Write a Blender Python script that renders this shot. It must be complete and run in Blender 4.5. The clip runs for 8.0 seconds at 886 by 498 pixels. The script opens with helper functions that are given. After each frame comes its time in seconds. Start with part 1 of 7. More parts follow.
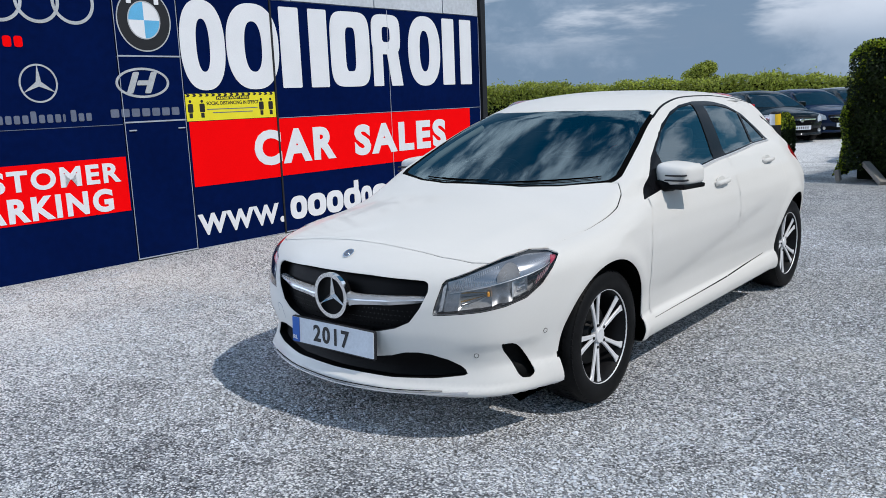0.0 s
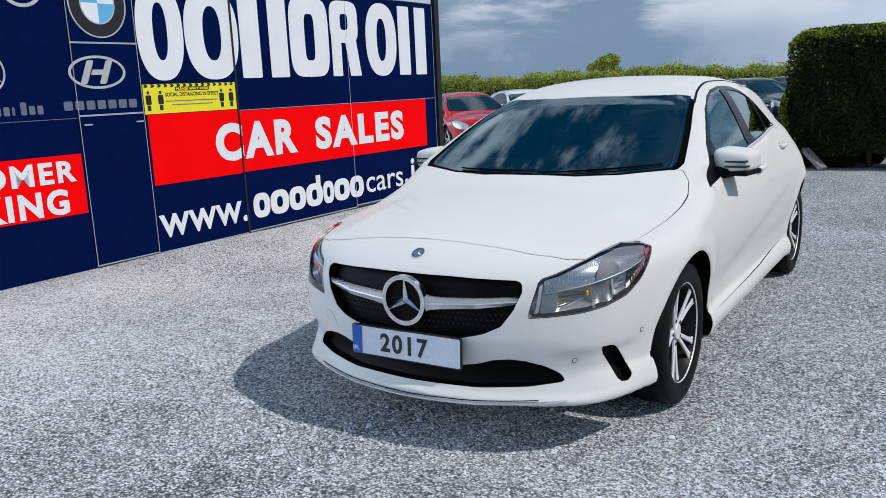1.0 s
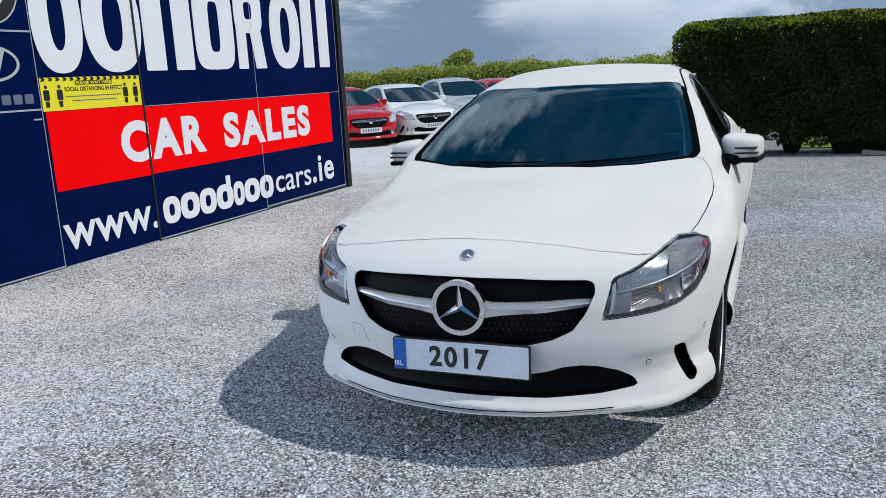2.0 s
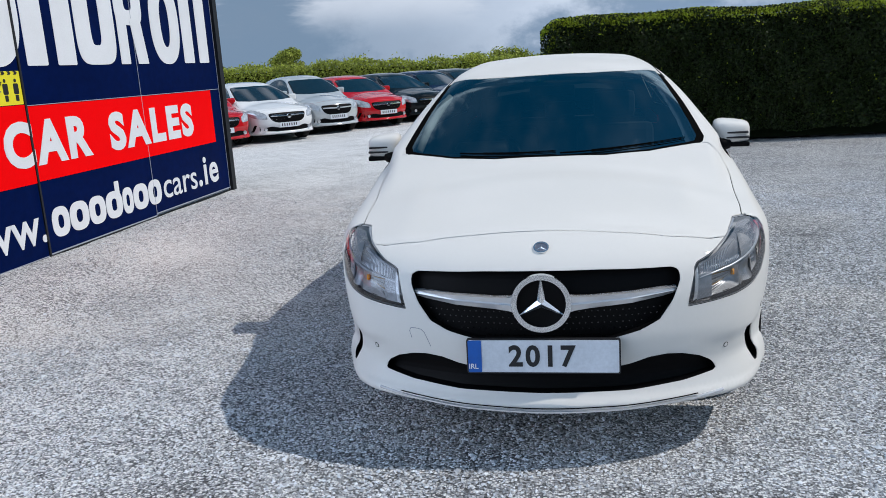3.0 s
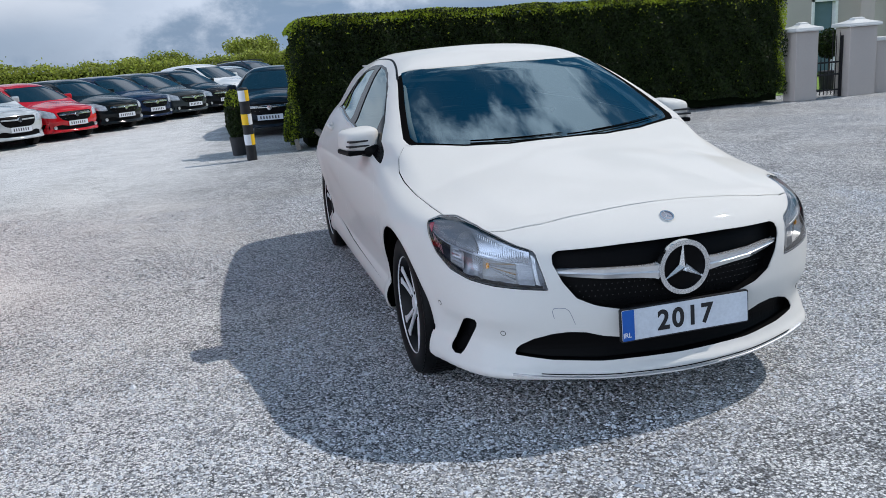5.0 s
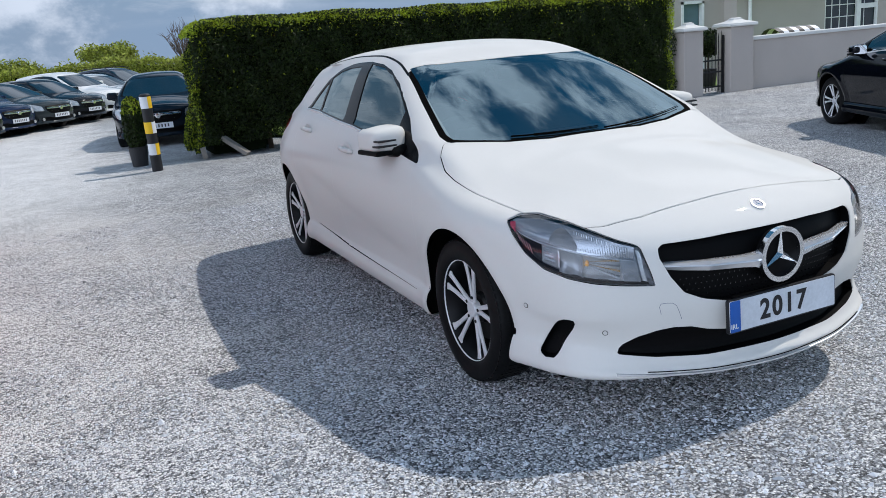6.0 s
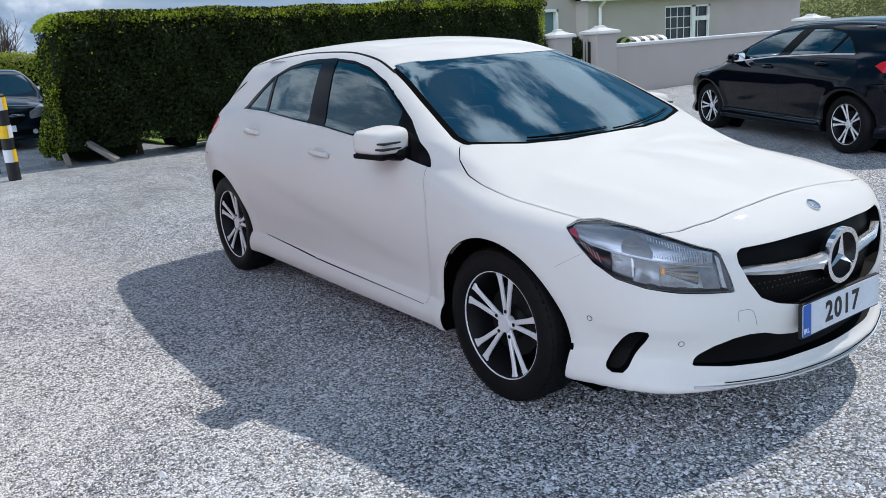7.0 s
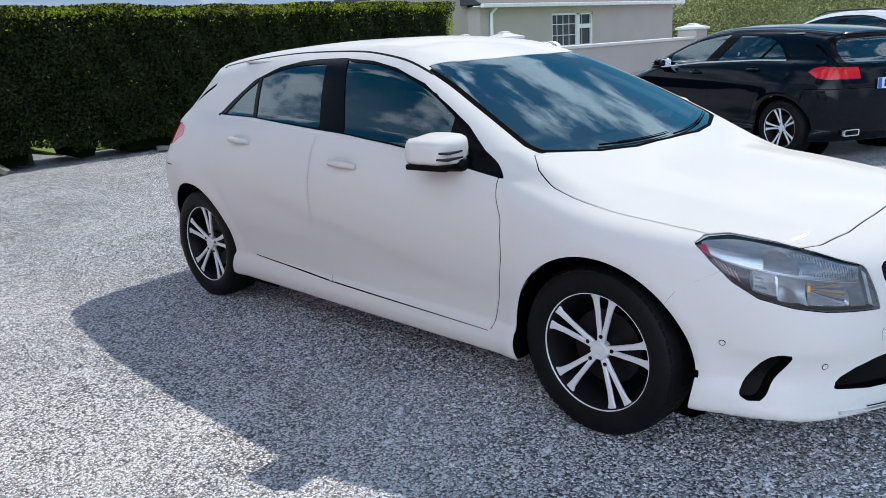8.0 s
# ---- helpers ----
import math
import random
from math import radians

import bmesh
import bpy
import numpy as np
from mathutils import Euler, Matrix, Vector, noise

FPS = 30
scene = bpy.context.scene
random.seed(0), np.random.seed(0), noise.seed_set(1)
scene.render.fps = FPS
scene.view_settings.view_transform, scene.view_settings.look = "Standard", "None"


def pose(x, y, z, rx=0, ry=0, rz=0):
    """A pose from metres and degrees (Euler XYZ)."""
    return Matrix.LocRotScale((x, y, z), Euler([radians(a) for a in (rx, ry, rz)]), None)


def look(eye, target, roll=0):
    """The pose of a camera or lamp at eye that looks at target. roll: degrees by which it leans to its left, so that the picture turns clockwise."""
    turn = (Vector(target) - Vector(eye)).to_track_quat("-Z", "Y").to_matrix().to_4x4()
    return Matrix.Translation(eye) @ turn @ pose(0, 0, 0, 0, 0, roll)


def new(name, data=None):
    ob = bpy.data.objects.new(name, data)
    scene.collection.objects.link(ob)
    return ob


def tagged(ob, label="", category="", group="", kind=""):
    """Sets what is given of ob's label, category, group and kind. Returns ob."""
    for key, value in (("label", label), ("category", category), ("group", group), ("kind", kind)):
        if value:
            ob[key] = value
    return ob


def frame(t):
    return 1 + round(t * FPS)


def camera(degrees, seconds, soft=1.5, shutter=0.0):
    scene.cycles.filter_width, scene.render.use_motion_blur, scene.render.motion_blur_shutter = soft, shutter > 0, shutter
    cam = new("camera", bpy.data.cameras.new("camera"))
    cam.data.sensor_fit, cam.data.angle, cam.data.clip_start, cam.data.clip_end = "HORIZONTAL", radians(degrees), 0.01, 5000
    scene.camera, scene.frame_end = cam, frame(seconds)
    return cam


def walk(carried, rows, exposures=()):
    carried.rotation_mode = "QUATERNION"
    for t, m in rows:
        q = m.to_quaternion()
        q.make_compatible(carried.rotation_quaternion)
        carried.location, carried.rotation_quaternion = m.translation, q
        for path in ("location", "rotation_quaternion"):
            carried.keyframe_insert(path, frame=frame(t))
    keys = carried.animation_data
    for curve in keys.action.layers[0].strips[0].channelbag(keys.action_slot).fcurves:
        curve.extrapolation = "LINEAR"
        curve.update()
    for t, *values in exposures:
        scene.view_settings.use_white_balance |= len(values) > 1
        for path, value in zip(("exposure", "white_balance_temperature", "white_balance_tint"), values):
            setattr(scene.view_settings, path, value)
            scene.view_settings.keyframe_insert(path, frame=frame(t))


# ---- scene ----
cam = camera(57.2, 8.0, soft=0.8)
PATH = [
    (0, (2.575, -3.239, 1.428), (1.318, -1.727, 1.061), -2.2),
    (0.5, (2.195, -3.343, 1.43), (1.016, -1.772, 1.052), -2.4),
    (1, (1.809, -3.414, 1.411), (0.745, -1.766, 1.021), -2.6),
    (1.5, (1.419, -3.45, 1.408), (0.504, -1.719, 1.003), -2.8),
    (3, (0.138, -3.555, 1.403), (-0.198, -1.633, 0.962), -3.4),
    (3.5, (-0.325, -3.527, 1.405), (-0.429, -1.582, 0.947), -3.5),
    (4, (-0.743, -3.47, 1.41), (-0.625, -1.529, 0.94), -3.6),
    (4.5, (-1.136, -3.475, 1.42), (-0.819, -1.559, 0.94), -3.8),
    (5.8, (-2.111, -3.1, 1.446), (-1.393, -1.3, 0.953), -4.7),
    (6, (-2.235, -2.972, 1.437), (-1.45, -1.201, 0.94), -4.7),
    (6.5, (-2.483, -2.646, 1.433), (-1.524, -0.965, 0.928), -4.3),
    (7, (-2.747, -2.338, 1.441), (-1.626, -0.764, 0.929), -3.5),
    (7.5, (-2.967, -1.975, 1.446), (-1.713, -0.505, 0.93), -3.0),
    (8, (-3.102, -1.547, 1.444), (-1.741, -0.175, 0.929), -2.8),
]
walk(cam, [(t, look(eye, target, roll)) for t, eye, target, roll in PATH], exposures=[(0.0, -0.13, 6250, 11), (3.5, -0.15, 6280, 11), (6.5, 0.03, 6380, 12), (8.0, 0.20, 6380, 12)])

# ---- world, sun ----
SUN_TO = Vector((0.85, 0.05, 1.0)).normalized()
world = bpy.data.worlds.new("world")
scene.world = world
world.use_nodes = True


def build_world():
    nt = world.node_tree
    nt.nodes.clear()
    out = nt.nodes.new("ShaderNodeOutputWorld")
    bg = nt.nodes.new("ShaderNodeBackground")
    sky = nt.nodes.new("ShaderNodeTexSky")
    sky.sky_type = "NISHITA"
    sky.sun_disc = False
    sky.sun_elevation = math.asin(SUN_TO.z)
    sky.sun_rotation = math.atan2(SUN_TO.x, SUN_TO.y)
    sky.air_density, sky.dust_density, sky.ozone_density = 1.0, 0.15, 3.0
    co = nt.nodes.new("ShaderNodeTexCoord")
    # project the direction on a flat cloud layer
    sep = nt.nodes.new("ShaderNodeSeparateXYZ")
    nt.links.new(co.outputs["Generated"], sep.inputs[0])
    zz = nt.nodes.new("ShaderNodeMath")
    zz.operation = "ADD"
    zz.inputs[1].default_value = 0.14
    mx = nt.nodes.new("ShaderNodeMath")
    mx.operation = "MAXIMUM"
    mx.inputs[1].default_value = 0.0
    nt.links.new(sep.outputs["Z"], mx.inputs[0])
    nt.links.new(mx.outputs[0], zz.inputs[0])
    com = nt.nodes.new("ShaderNodeCombineXYZ")
    for k in ("X", "Y"):
        d = nt.nodes.new("ShaderNodeMath")
        d.operation = "DIVIDE"
        nt.links.new(sep.outputs[k], d.inputs[0])
        nt.links.new(zz.outputs[0], d.inputs[1])
        nt.links.new(d.outputs[0], com.inputs[k])

    def cloud(scale, detail, lo, hi, shift, rough=0.58, flat=True, push=None, stretch=(1, 1, 1.5)):
        mp = nt.nodes.new("ShaderNodeMapping")
        mp.inputs["Location"].default_value = shift
        n = nt.nodes.new("ShaderNodeTexNoise")
        n.inputs["Scale"].default_value = scale
        n.inputs["Detail"].default_value = detail
        n.inputs["Roughness"].default_value = rough
        r = nt.nodes.new("ShaderNodeMapRange")
        r.interpolation_type = "SMOOTHSTEP"
        r.inputs["From Min"].default_value, r.inputs["From Max"].default_value = lo, hi
        mp.inputs["Scale"].default_value = (1, 1, 1) if flat else stretch
        nt.links.new(com.outputs[0] if flat else co.outputs["Generated"], mp.inputs[0])
        nt.links.new(mp.outputs[0], n.inputs["Vector"])
        fac = n.outputs["Fac"]
        for p in push or ():
            a = nt.nodes.new("ShaderNodeMath")
            a.operation = "ADD"
            nt.links.new(fac, a.inputs[0])
            nt.links.new(p, a.inputs[1])
            fac = a.outputs[0]
        nt.links.new(fac, r.inputs["Value"])
        return r.outputs[0]

    def mix(fac, a, b):
        m = nt.nodes.new("ShaderNodeMix")
        m.data_type = "RGBA"
        nt.links.new(fac, m.inputs["Factor"])
        nt.links.new(a, m.inputs["A"])
        if isinstance(b, tuple):
            m.inputs["B"].default_value = b
        else:
            nt.links.new(b, m.inputs["B"])
        return m.outputs["Result"]

    def toward(way, lo, hi, top=1.0):
        dot = nt.nodes.new("ShaderNodeVectorMath")
        dot.operation = "DOT_PRODUCT"
        dot.inputs[1].default_value = Vector(way).normalized()
        nt.links.new(co.outputs["Generated"], dot.inputs[0])
        r = nt.nodes.new("ShaderNodeMapRange")
        r.interpolation_type = "SMOOTHSTEP"
        r.inputs["From Min"].default_value, r.inputs["From Max"].default_value = lo, hi
        r.inputs["To Max"].default_value = top
        nt.links.new(dot.outputs["Value"], r.inputs["Value"])
        return r.outputs[0]

    haze = cloud(0.5, 4, 0.42, 0.95, (3.1, 1.7, 0.0))
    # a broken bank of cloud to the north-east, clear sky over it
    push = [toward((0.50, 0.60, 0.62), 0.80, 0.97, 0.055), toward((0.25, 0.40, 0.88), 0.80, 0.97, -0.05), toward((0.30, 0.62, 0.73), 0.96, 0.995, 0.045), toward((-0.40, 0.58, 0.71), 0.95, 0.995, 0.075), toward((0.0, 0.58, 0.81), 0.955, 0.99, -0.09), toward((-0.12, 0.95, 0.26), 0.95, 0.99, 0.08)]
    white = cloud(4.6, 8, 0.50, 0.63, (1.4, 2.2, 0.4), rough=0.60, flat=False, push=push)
    grey = cloud(6.0, 6, 0.42, 0.66, (4.4, 1.2, 0.1), flat=False)
    rich = nt.nodes.new("ShaderNodeHueSaturation")
    rich.inputs["Hue"].default_value = 0.475
    rich.inputs["Saturation"].default_value, rich.inputs["Value"].default_value = 1.4, 0.6
    nt.links.new(sky.outputs[0], rich.inputs["Color"])
    low = nt.nodes.new("ShaderNodeMapRange")
    low.interpolation_type = "SMOOTHSTEP"
    low.inputs["From Min"].default_value, low.inputs["From Max"].default_value = 0.26, 0.03
    nt.links.new(sep.outputs["Z"], low.inputs["Value"])
    c = mix(haze, rich.outputs[0], (1.4, 1.95, 2.8, 1))
    c = mix(low.outputs[0], c, (1.95, 2.8, 4.0, 1))
    c = mix(toward((-0.55, 0.83, -0.05), 0.72, 0.985, 0.9), c, (2.2, 2.9, 3.8, 1))
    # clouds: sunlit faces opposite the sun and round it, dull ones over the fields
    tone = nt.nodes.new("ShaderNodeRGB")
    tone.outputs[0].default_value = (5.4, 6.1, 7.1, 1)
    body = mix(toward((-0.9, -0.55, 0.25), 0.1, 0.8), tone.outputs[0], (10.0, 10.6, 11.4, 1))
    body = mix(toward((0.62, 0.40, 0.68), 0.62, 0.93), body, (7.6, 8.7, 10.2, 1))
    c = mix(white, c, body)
    c = mix(toward((-0.48, 0.87, -0.06), 0.86, 0.98, 0.72), c, (1.45, 2.2, 3.15, 1))
    # broken light cloud low over the fields: bright crests above a slate-grey bank
    crest = cloud(1.0, 6, 0.45, 0.60, (0.3, 5.2, 0.8), rough=0.6, flat=False, stretch=(3.2, 3.2, 15.0), push=[toward((-0.22, 0.97, 0.092), 0.990, 0.9990, 0.17), toward((-0.50, 0.85, 0.05), 0.93, 0.99, -0.09)])
    lifted = nt.nodes.new("ShaderNodeMapRange")
    lifted.interpolation_type = "SMOOTHSTEP"
    lifted.inputs["From Min"].default_value, lifted.inputs["From Max"].default_value = 0.035, 0.085
    lifted.inputs["To Max"].default_value = 0.85
    nt.links.new(sep.outputs["Z"], lifted.inputs["Value"])
    both = nt.nodes.new("ShaderNodeMath")
    both.operation = "MULTIPLY"
    nt.links.new(crest, both.inputs[0])
    nt.links.new(lifted.outputs[0], both.inputs[1])
    under = nt.nodes.new("ShaderNodeMapRange")
    under.interpolation_type = "SMOOTHSTEP"
    under.inputs["From Min"].default_value, under.inputs["From Max"].default_value = 0.24, 0.13
    nt.links.new(sep.outputs["Z"], under.inputs["Value"])
    banked = nt.nodes.new("ShaderNodeMath")
    banked.operation = "MULTIPLY"
    nt.links.new(both.outputs[0], banked.inputs[0])
    nt.links.new(under.outputs[0], banked.inputs[1])
    c = mix(banked.outputs[0], c, (5.8, 6.3, 7.0, 1))
    # bright patch in the unseen south-west sky, added to light the car's shaded side
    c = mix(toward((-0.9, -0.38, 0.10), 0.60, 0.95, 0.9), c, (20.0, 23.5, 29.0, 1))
    shade = nt.nodes.new("ShaderNodeMath")
    shade.operation = "MULTIPLY"
    shade.inputs[1].default_value = 0.22
    nt.links.new(grey, shade.inputs[0])
    c = mix(shade.outputs[0], c, (2.2, 2.7, 3.4, 1))
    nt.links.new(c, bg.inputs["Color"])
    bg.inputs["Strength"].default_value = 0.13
    nt.links.new(bg.outputs[0], out.inputs[0])


build_world()
sun = new("sun", bpy.data.lights.new("sun", "SUN"))
sun.data.energy, sun.data.angle, sun.data.color = 3.3, radians(0.55), (1.0, 0.935, 0.845)
sun.matrix_world = look(SUN_TO * 50, (0, 0, 0))
scene.view_settings.exposure = 0.0


# ---- materials ----
def principled(name):
    m = bpy.data.materials.new(name)
    m.use_nodes = True
    return m, m.node_tree, m.node_tree.nodes["Principled BSDF"]


def material(name, base, rough=0.5, metal=0.0, vary=0.12, scale=8.0, fine=90.0, bump=0.0, coat=0.0, spread=0.0, ior=1.45):
    """A surface with two scales of colour variation, fine relief, and some spread from piece to piece."""
    m, nt, p = principled(name)
    co = nt.nodes.new("ShaderNodeTexCoord")
    n1, n2 = nt.nodes.new("ShaderNodeTexNoise"), nt.nodes.new("ShaderNodeTexNoise")
    n1.inputs["Scale"].default_value, n2.inputs["Scale"].default_value = scale, fine
    n1.inputs["Detail"].default_value = n2.inputs["Detail"].default_value = 5
    for n in (n1, n2):
        nt.links.new(co.outputs["Object"], n.inputs["Vector"])
    add = nt.nodes.new("ShaderNodeMath")
    add.operation = "ADD"
    nt.links.new(n1.outputs["Fac"], add.inputs[0])
    nt.links.new(n2.outputs["Fac"], add.inputs[1])
    r = nt.nodes.new("ShaderNodeMapRange")
    r.inputs["From Min"].default_value, r.inputs["From Max"].default_value = 0.6, 1.4
    r.inputs["To Min"].default_value, r.inputs["To Max"].default_value = 1 - vary, 1 + vary
    nt.links.new(add.outputs[0], r.inputs["Value"])
    fac = r.outputs[0]
    if spread:
        g = nt.nodes.new("ShaderNodeNewGeometry")
        r2 = nt.nodes.new("ShaderNodeMapRange")
        r2.inputs["To Min"].default_value, r2.inputs["To Max"].default_value = 1 - spread, 1 + spread
        nt.links.new(g.outputs["Random Per Island"], r2.inputs["Value"])
        mul = nt.nodes.new("ShaderNodeMath")
        mul.operation = "MULTIPLY"
        nt.links.new(fac, mul.inputs[0])
        nt.links.new(r2.outputs[0], mul.inputs[1])
        fac = mul.outputs[0]
    v = nt.nodes.new("ShaderNodeVectorMath")
    v.operation = "SCALE"
    v.inputs[0].default_value = base
    nt.links.new(fac, v.inputs["Scale"])
    nt.links.new(v.outputs[0], p.inputs["Base Color"])
    p.inputs["Roughness"].default_value, p.inputs["Metallic"].default_value = rough, metal
    p.inputs["Coat Weight"].default_value, p.inputs["Coat Roughness"].default_value = coat, 0.03
    p.inputs["IOR"].default_value = ior
    if bump:
        b = nt.nodes.new("ShaderNodeBump")
        b.inputs["Strength"].default_value, b.inputs["Distance"].default_value = bump, 0.01
        nt.links.new(n2.outputs["Fac"], b.inputs["Height"])
        nt.links.new(b.outputs[0], p.inputs["Normal"])
    return m


def glass_material(name, tint, gloss=0.01, ior=1.5, sheen=(1, 1, 1)):
    """Clear or tinted pane: see-through, with a mirror's gloss by Fresnel."""
    m = bpy.data.materials.new(name)
    m.use_nodes = True
    nt = m.node_tree
    nt.nodes.clear()
    out = nt.nodes.new("ShaderNodeOutputMaterial")
    t, g = nt.nodes.new("ShaderNodeBsdfTransparent"), nt.nodes.new("ShaderNodeBsdfGlossy")
    t.inputs["Color"].default_value = (*tint, 1)
    g.inputs["Roughness"].default_value = gloss
    g.inputs["Color"].default_value = (*sheen, 1)
    f = nt.nodes.new("ShaderNodeFresnel")
    f.inputs["IOR"].default_value = ior
    mx = nt.nodes.new("ShaderNodeMixShader")
    nt.links.new(f.outputs[0], mx.inputs[0])
    nt.links.new(t.outputs[0], mx.inputs[1])
    nt.links.new(g.outputs[0], mx.inputs[2])
    nt.links.new(mx.outputs[0], out.inputs[0])
    return m


def leafy(m, share=0.35):
    """Lets part of the light through, as thin leaves do."""
    nt = m.node_tree
    p, out = nt.nodes["Principled BSDF"], nt.nodes["Material Output"]
    tr, mx = nt.nodes.new("ShaderNodeBsdfTranslucent"), nt.nodes.new("ShaderNodeMixShader")
    mx.inputs[0].default_value = share
    nt.links.new(p.inputs["Base Color"].links[0].from_socket, tr.inputs["Color"])
    nt.links.new(p.outputs[0], mx.inputs[1])
    nt.links.new(tr.outputs[0], mx.inputs[2])
    nt.links.new(mx.outputs[0], out.inputs["Surface"])
    return m


def ground_material():
    """Loose grey limestone chippings: cells of many greys with relief, dusty patches, worn wheel tracks."""
    m, nt, p = principled("gravel")
    co = nt.nodes.new("ShaderNodeTexCoord")
    warp = nt.nodes.new("ShaderNodeTexNoise")
    warp.inputs["Scale"].default_value = 60
    vec = nt.nodes.new("ShaderNodeVectorMath")
    vec.operation = "MULTIPLY_ADD"
    vec.inputs[1].default_value = (0.012, 0.012, 0.012)
    nt.links.new(co.outputs["Object"], warp.inputs["Vector"])
    nt.links.new(warp.outputs["Color"], vec.inputs[0])
    nt.links.new(co.outputs["Object"], vec.inputs[2])
    vo = nt.nodes.new("ShaderNodeTexVoronoi")
    vo.inputs["Scale"].default_value = 105
    nt.links.new(vec.outputs[0], vo.inputs["Vector"])
    big = nt.nodes.new("ShaderNodeTexNoise")
    big.inputs["Scale"].default_value, big.inputs["Detail"].default_value = 0.7, 6
    nt.links.new(co.outputs["Object"], big.inputs["Vector"])
    sepc = nt.nodes.new("ShaderNodeSeparateColor")
    nt.links.new(vo.outputs["Color"], sepc.inputs[0])
    ramp = nt.nodes.new("ShaderNodeValToRGB")
    e = ramp.color_ramp.elements
    e[0].position, e[0].color = 0.0, (0.02, 0.022, 0.026, 1)
    e[1].position, e[1].color = 1.0, (0.70, 0.705, 0.70, 1)
    k = e.new(0.5)
    k.color = (0.255, 0.268, 0.290, 1)
    nt.links.new(sepc.outputs[0], ramp.inputs[0])
    dust = nt.nodes.new("ShaderNodeMix")
    dust.data_type = "RGBA"
    dr = nt.nodes.new("ShaderNodeMapRange")
    dr.inputs["From Min"].default_value, dr.inputs["From Max"].default_value = 0.46, 0.68
    dr.inputs["To Max"].default_value = 0.35
    nt.links.new(big.outputs["Fac"], dr.inputs["Value"])
    nt.links.new(dr.outputs[0], dust.inputs["Factor"])
    nt.links.new(ramp.outputs[0], dust.inputs["A"])
    dust.inputs["B"].default_value = (0.42, 0.41, 0.39, 1)
    # worn tarmac towards the parked rows, the chippings thinning out over it
    sep = nt.nodes.new("ShaderNodeSeparateXYZ")
    nt.links.new(co.outputs["Object"], sep.inputs[0])
    slant = nt.nodes.new("ShaderNodeMath")
    slant.operation = "MULTIPLY_ADD"
    slant.inputs[1].default_value = -0.9
    nt.links.new(sep.outputs["X"], slant.inputs[0])
    nt.links.new(sep.outputs["Y"], slant.inputs[2])
    ragged = nt.nodes.new("ShaderNodeMath")
    ragged.operation = "MULTIPLY_ADD"
    ragged.inputs[1].default_value = 5.0
    nt.links.new(big.outputs["Fac"], ragged.inputs[0])
    nt.links.new(slant.outputs[0], ragged.inputs[2])
    tar = nt.nodes.new("ShaderNodeMapRange")
    tar.interpolation_type = "SMOOTHSTEP"
    tar.inputs["From Min"].default_value, tar.inputs["From Max"].default_value = 9.6, 12.6
    tar.inputs["To Max"].default_value = 0.8
    nt.links.new(ragged.outputs[0], tar.inputs["Value"])
    worn = nt.nodes.new("ShaderNodeMix")
    worn.data_type = "RGBA"
    nt.links.new(tar.outputs[0], worn.inputs["Factor"])
    nt.links.new(dust.outputs["Result"], worn.inputs["A"])
    worn.inputs["B"].default_value = (0.31, 0.322, 0.335, 1)
    # bare earthy strip along the clad shed, sunlit brightness added to its colour; coarse clumps
    bx, by = nt.nodes.new("ShaderNodeMapRange"), nt.nodes.new("ShaderNodeMapRange")
    for r, ax_, lo, hi in ((bx, "X", -0.9, -2.8), (by, "Y", -3.6, -1.2)):
        r.interpolation_type = "SMOOTHSTEP"
        r.inputs["From Min"].default_value, r.inputs["From Max"].default_value = lo, hi
        nt.links.new(sep.outputs[ax_], r.inputs["Value"])
    both = nt.nodes.new("ShaderNodeMath")
    both.operation = "MULTIPLY"
    nt.links.new(bx.outputs[0], both.inputs[0])
    nt.links.new(by.outputs[0], both.inputs[1])
    less = nt.nodes.new("ShaderNodeMath")
    less.operation = "MULTIPLY"
    less.inputs[1].default_value = 0.85
    nt.links.new(both.outputs[0], less.inputs[0])
    pale = nt.nodes.new("ShaderNodeMix")
    pale.data_type = "RGBA"
    pale.inputs["A"].default_value, pale.inputs["B"].default_value = (1, 1, 1, 1), (2.25, 2.18, 2.10, 1)
    nt.links.new(less.outputs[0], pale.inputs["Factor"])
    earth_lit = nt.nodes.new("ShaderNodeVectorMath")
    earth_lit.operation = "MULTIPLY"
    nt.links.new(worn.outputs["Result"], earth_lit.inputs[0])
    nt.links.new(pale.outputs["Result"], earth_lit.inputs[1])
    # darker between the chips: their small shadows painted into the colour
    chip_shade = nt.nodes.new("ShaderNodeMapRange")
    chip_shade.interpolation_type = "SMOOTHSTEP"
    chip_shade.inputs["From Min"].default_value, chip_shade.inputs["From Max"].default_value = 0.42, 0.78
    chip_shade.inputs["To Min"].default_value, chip_shade.inputs["To Max"].default_value = 1.12, 0.20
    nt.links.new(vo.outputs["Distance"], chip_shade.inputs["Value"])
    clump = nt.nodes.new("ShaderNodeTexNoise")
    clump.inputs["Scale"].default_value, clump.inputs["Detail"].default_value, clump.inputs["Roughness"].default_value = 9.0, 8, 0.75
    nt.links.new(co.outputs["Object"], clump.inputs["Vector"])
    cr = nt.nodes.new("ShaderNodeMapRange")
    cr.inputs["From Min"].default_value, cr.inputs["From Max"].default_value = 0.32, 0.68
    cr.inputs["To Min"].default_value, cr.inputs["To Max"].default_value = 0.88, 1.72
    nt.links.new(clump.outputs["Fac"], cr.inputs["Value"])
    tone = nt.nodes.new("ShaderNodeVectorMath")
    tone.operation = "SCALE"
    nt.links.new(earth_lit.outputs[0], tone.inputs[0])
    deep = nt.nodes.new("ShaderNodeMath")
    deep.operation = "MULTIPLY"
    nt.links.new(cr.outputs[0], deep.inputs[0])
    nt.links.new(chip_shade.outputs[0], deep.inputs[1])
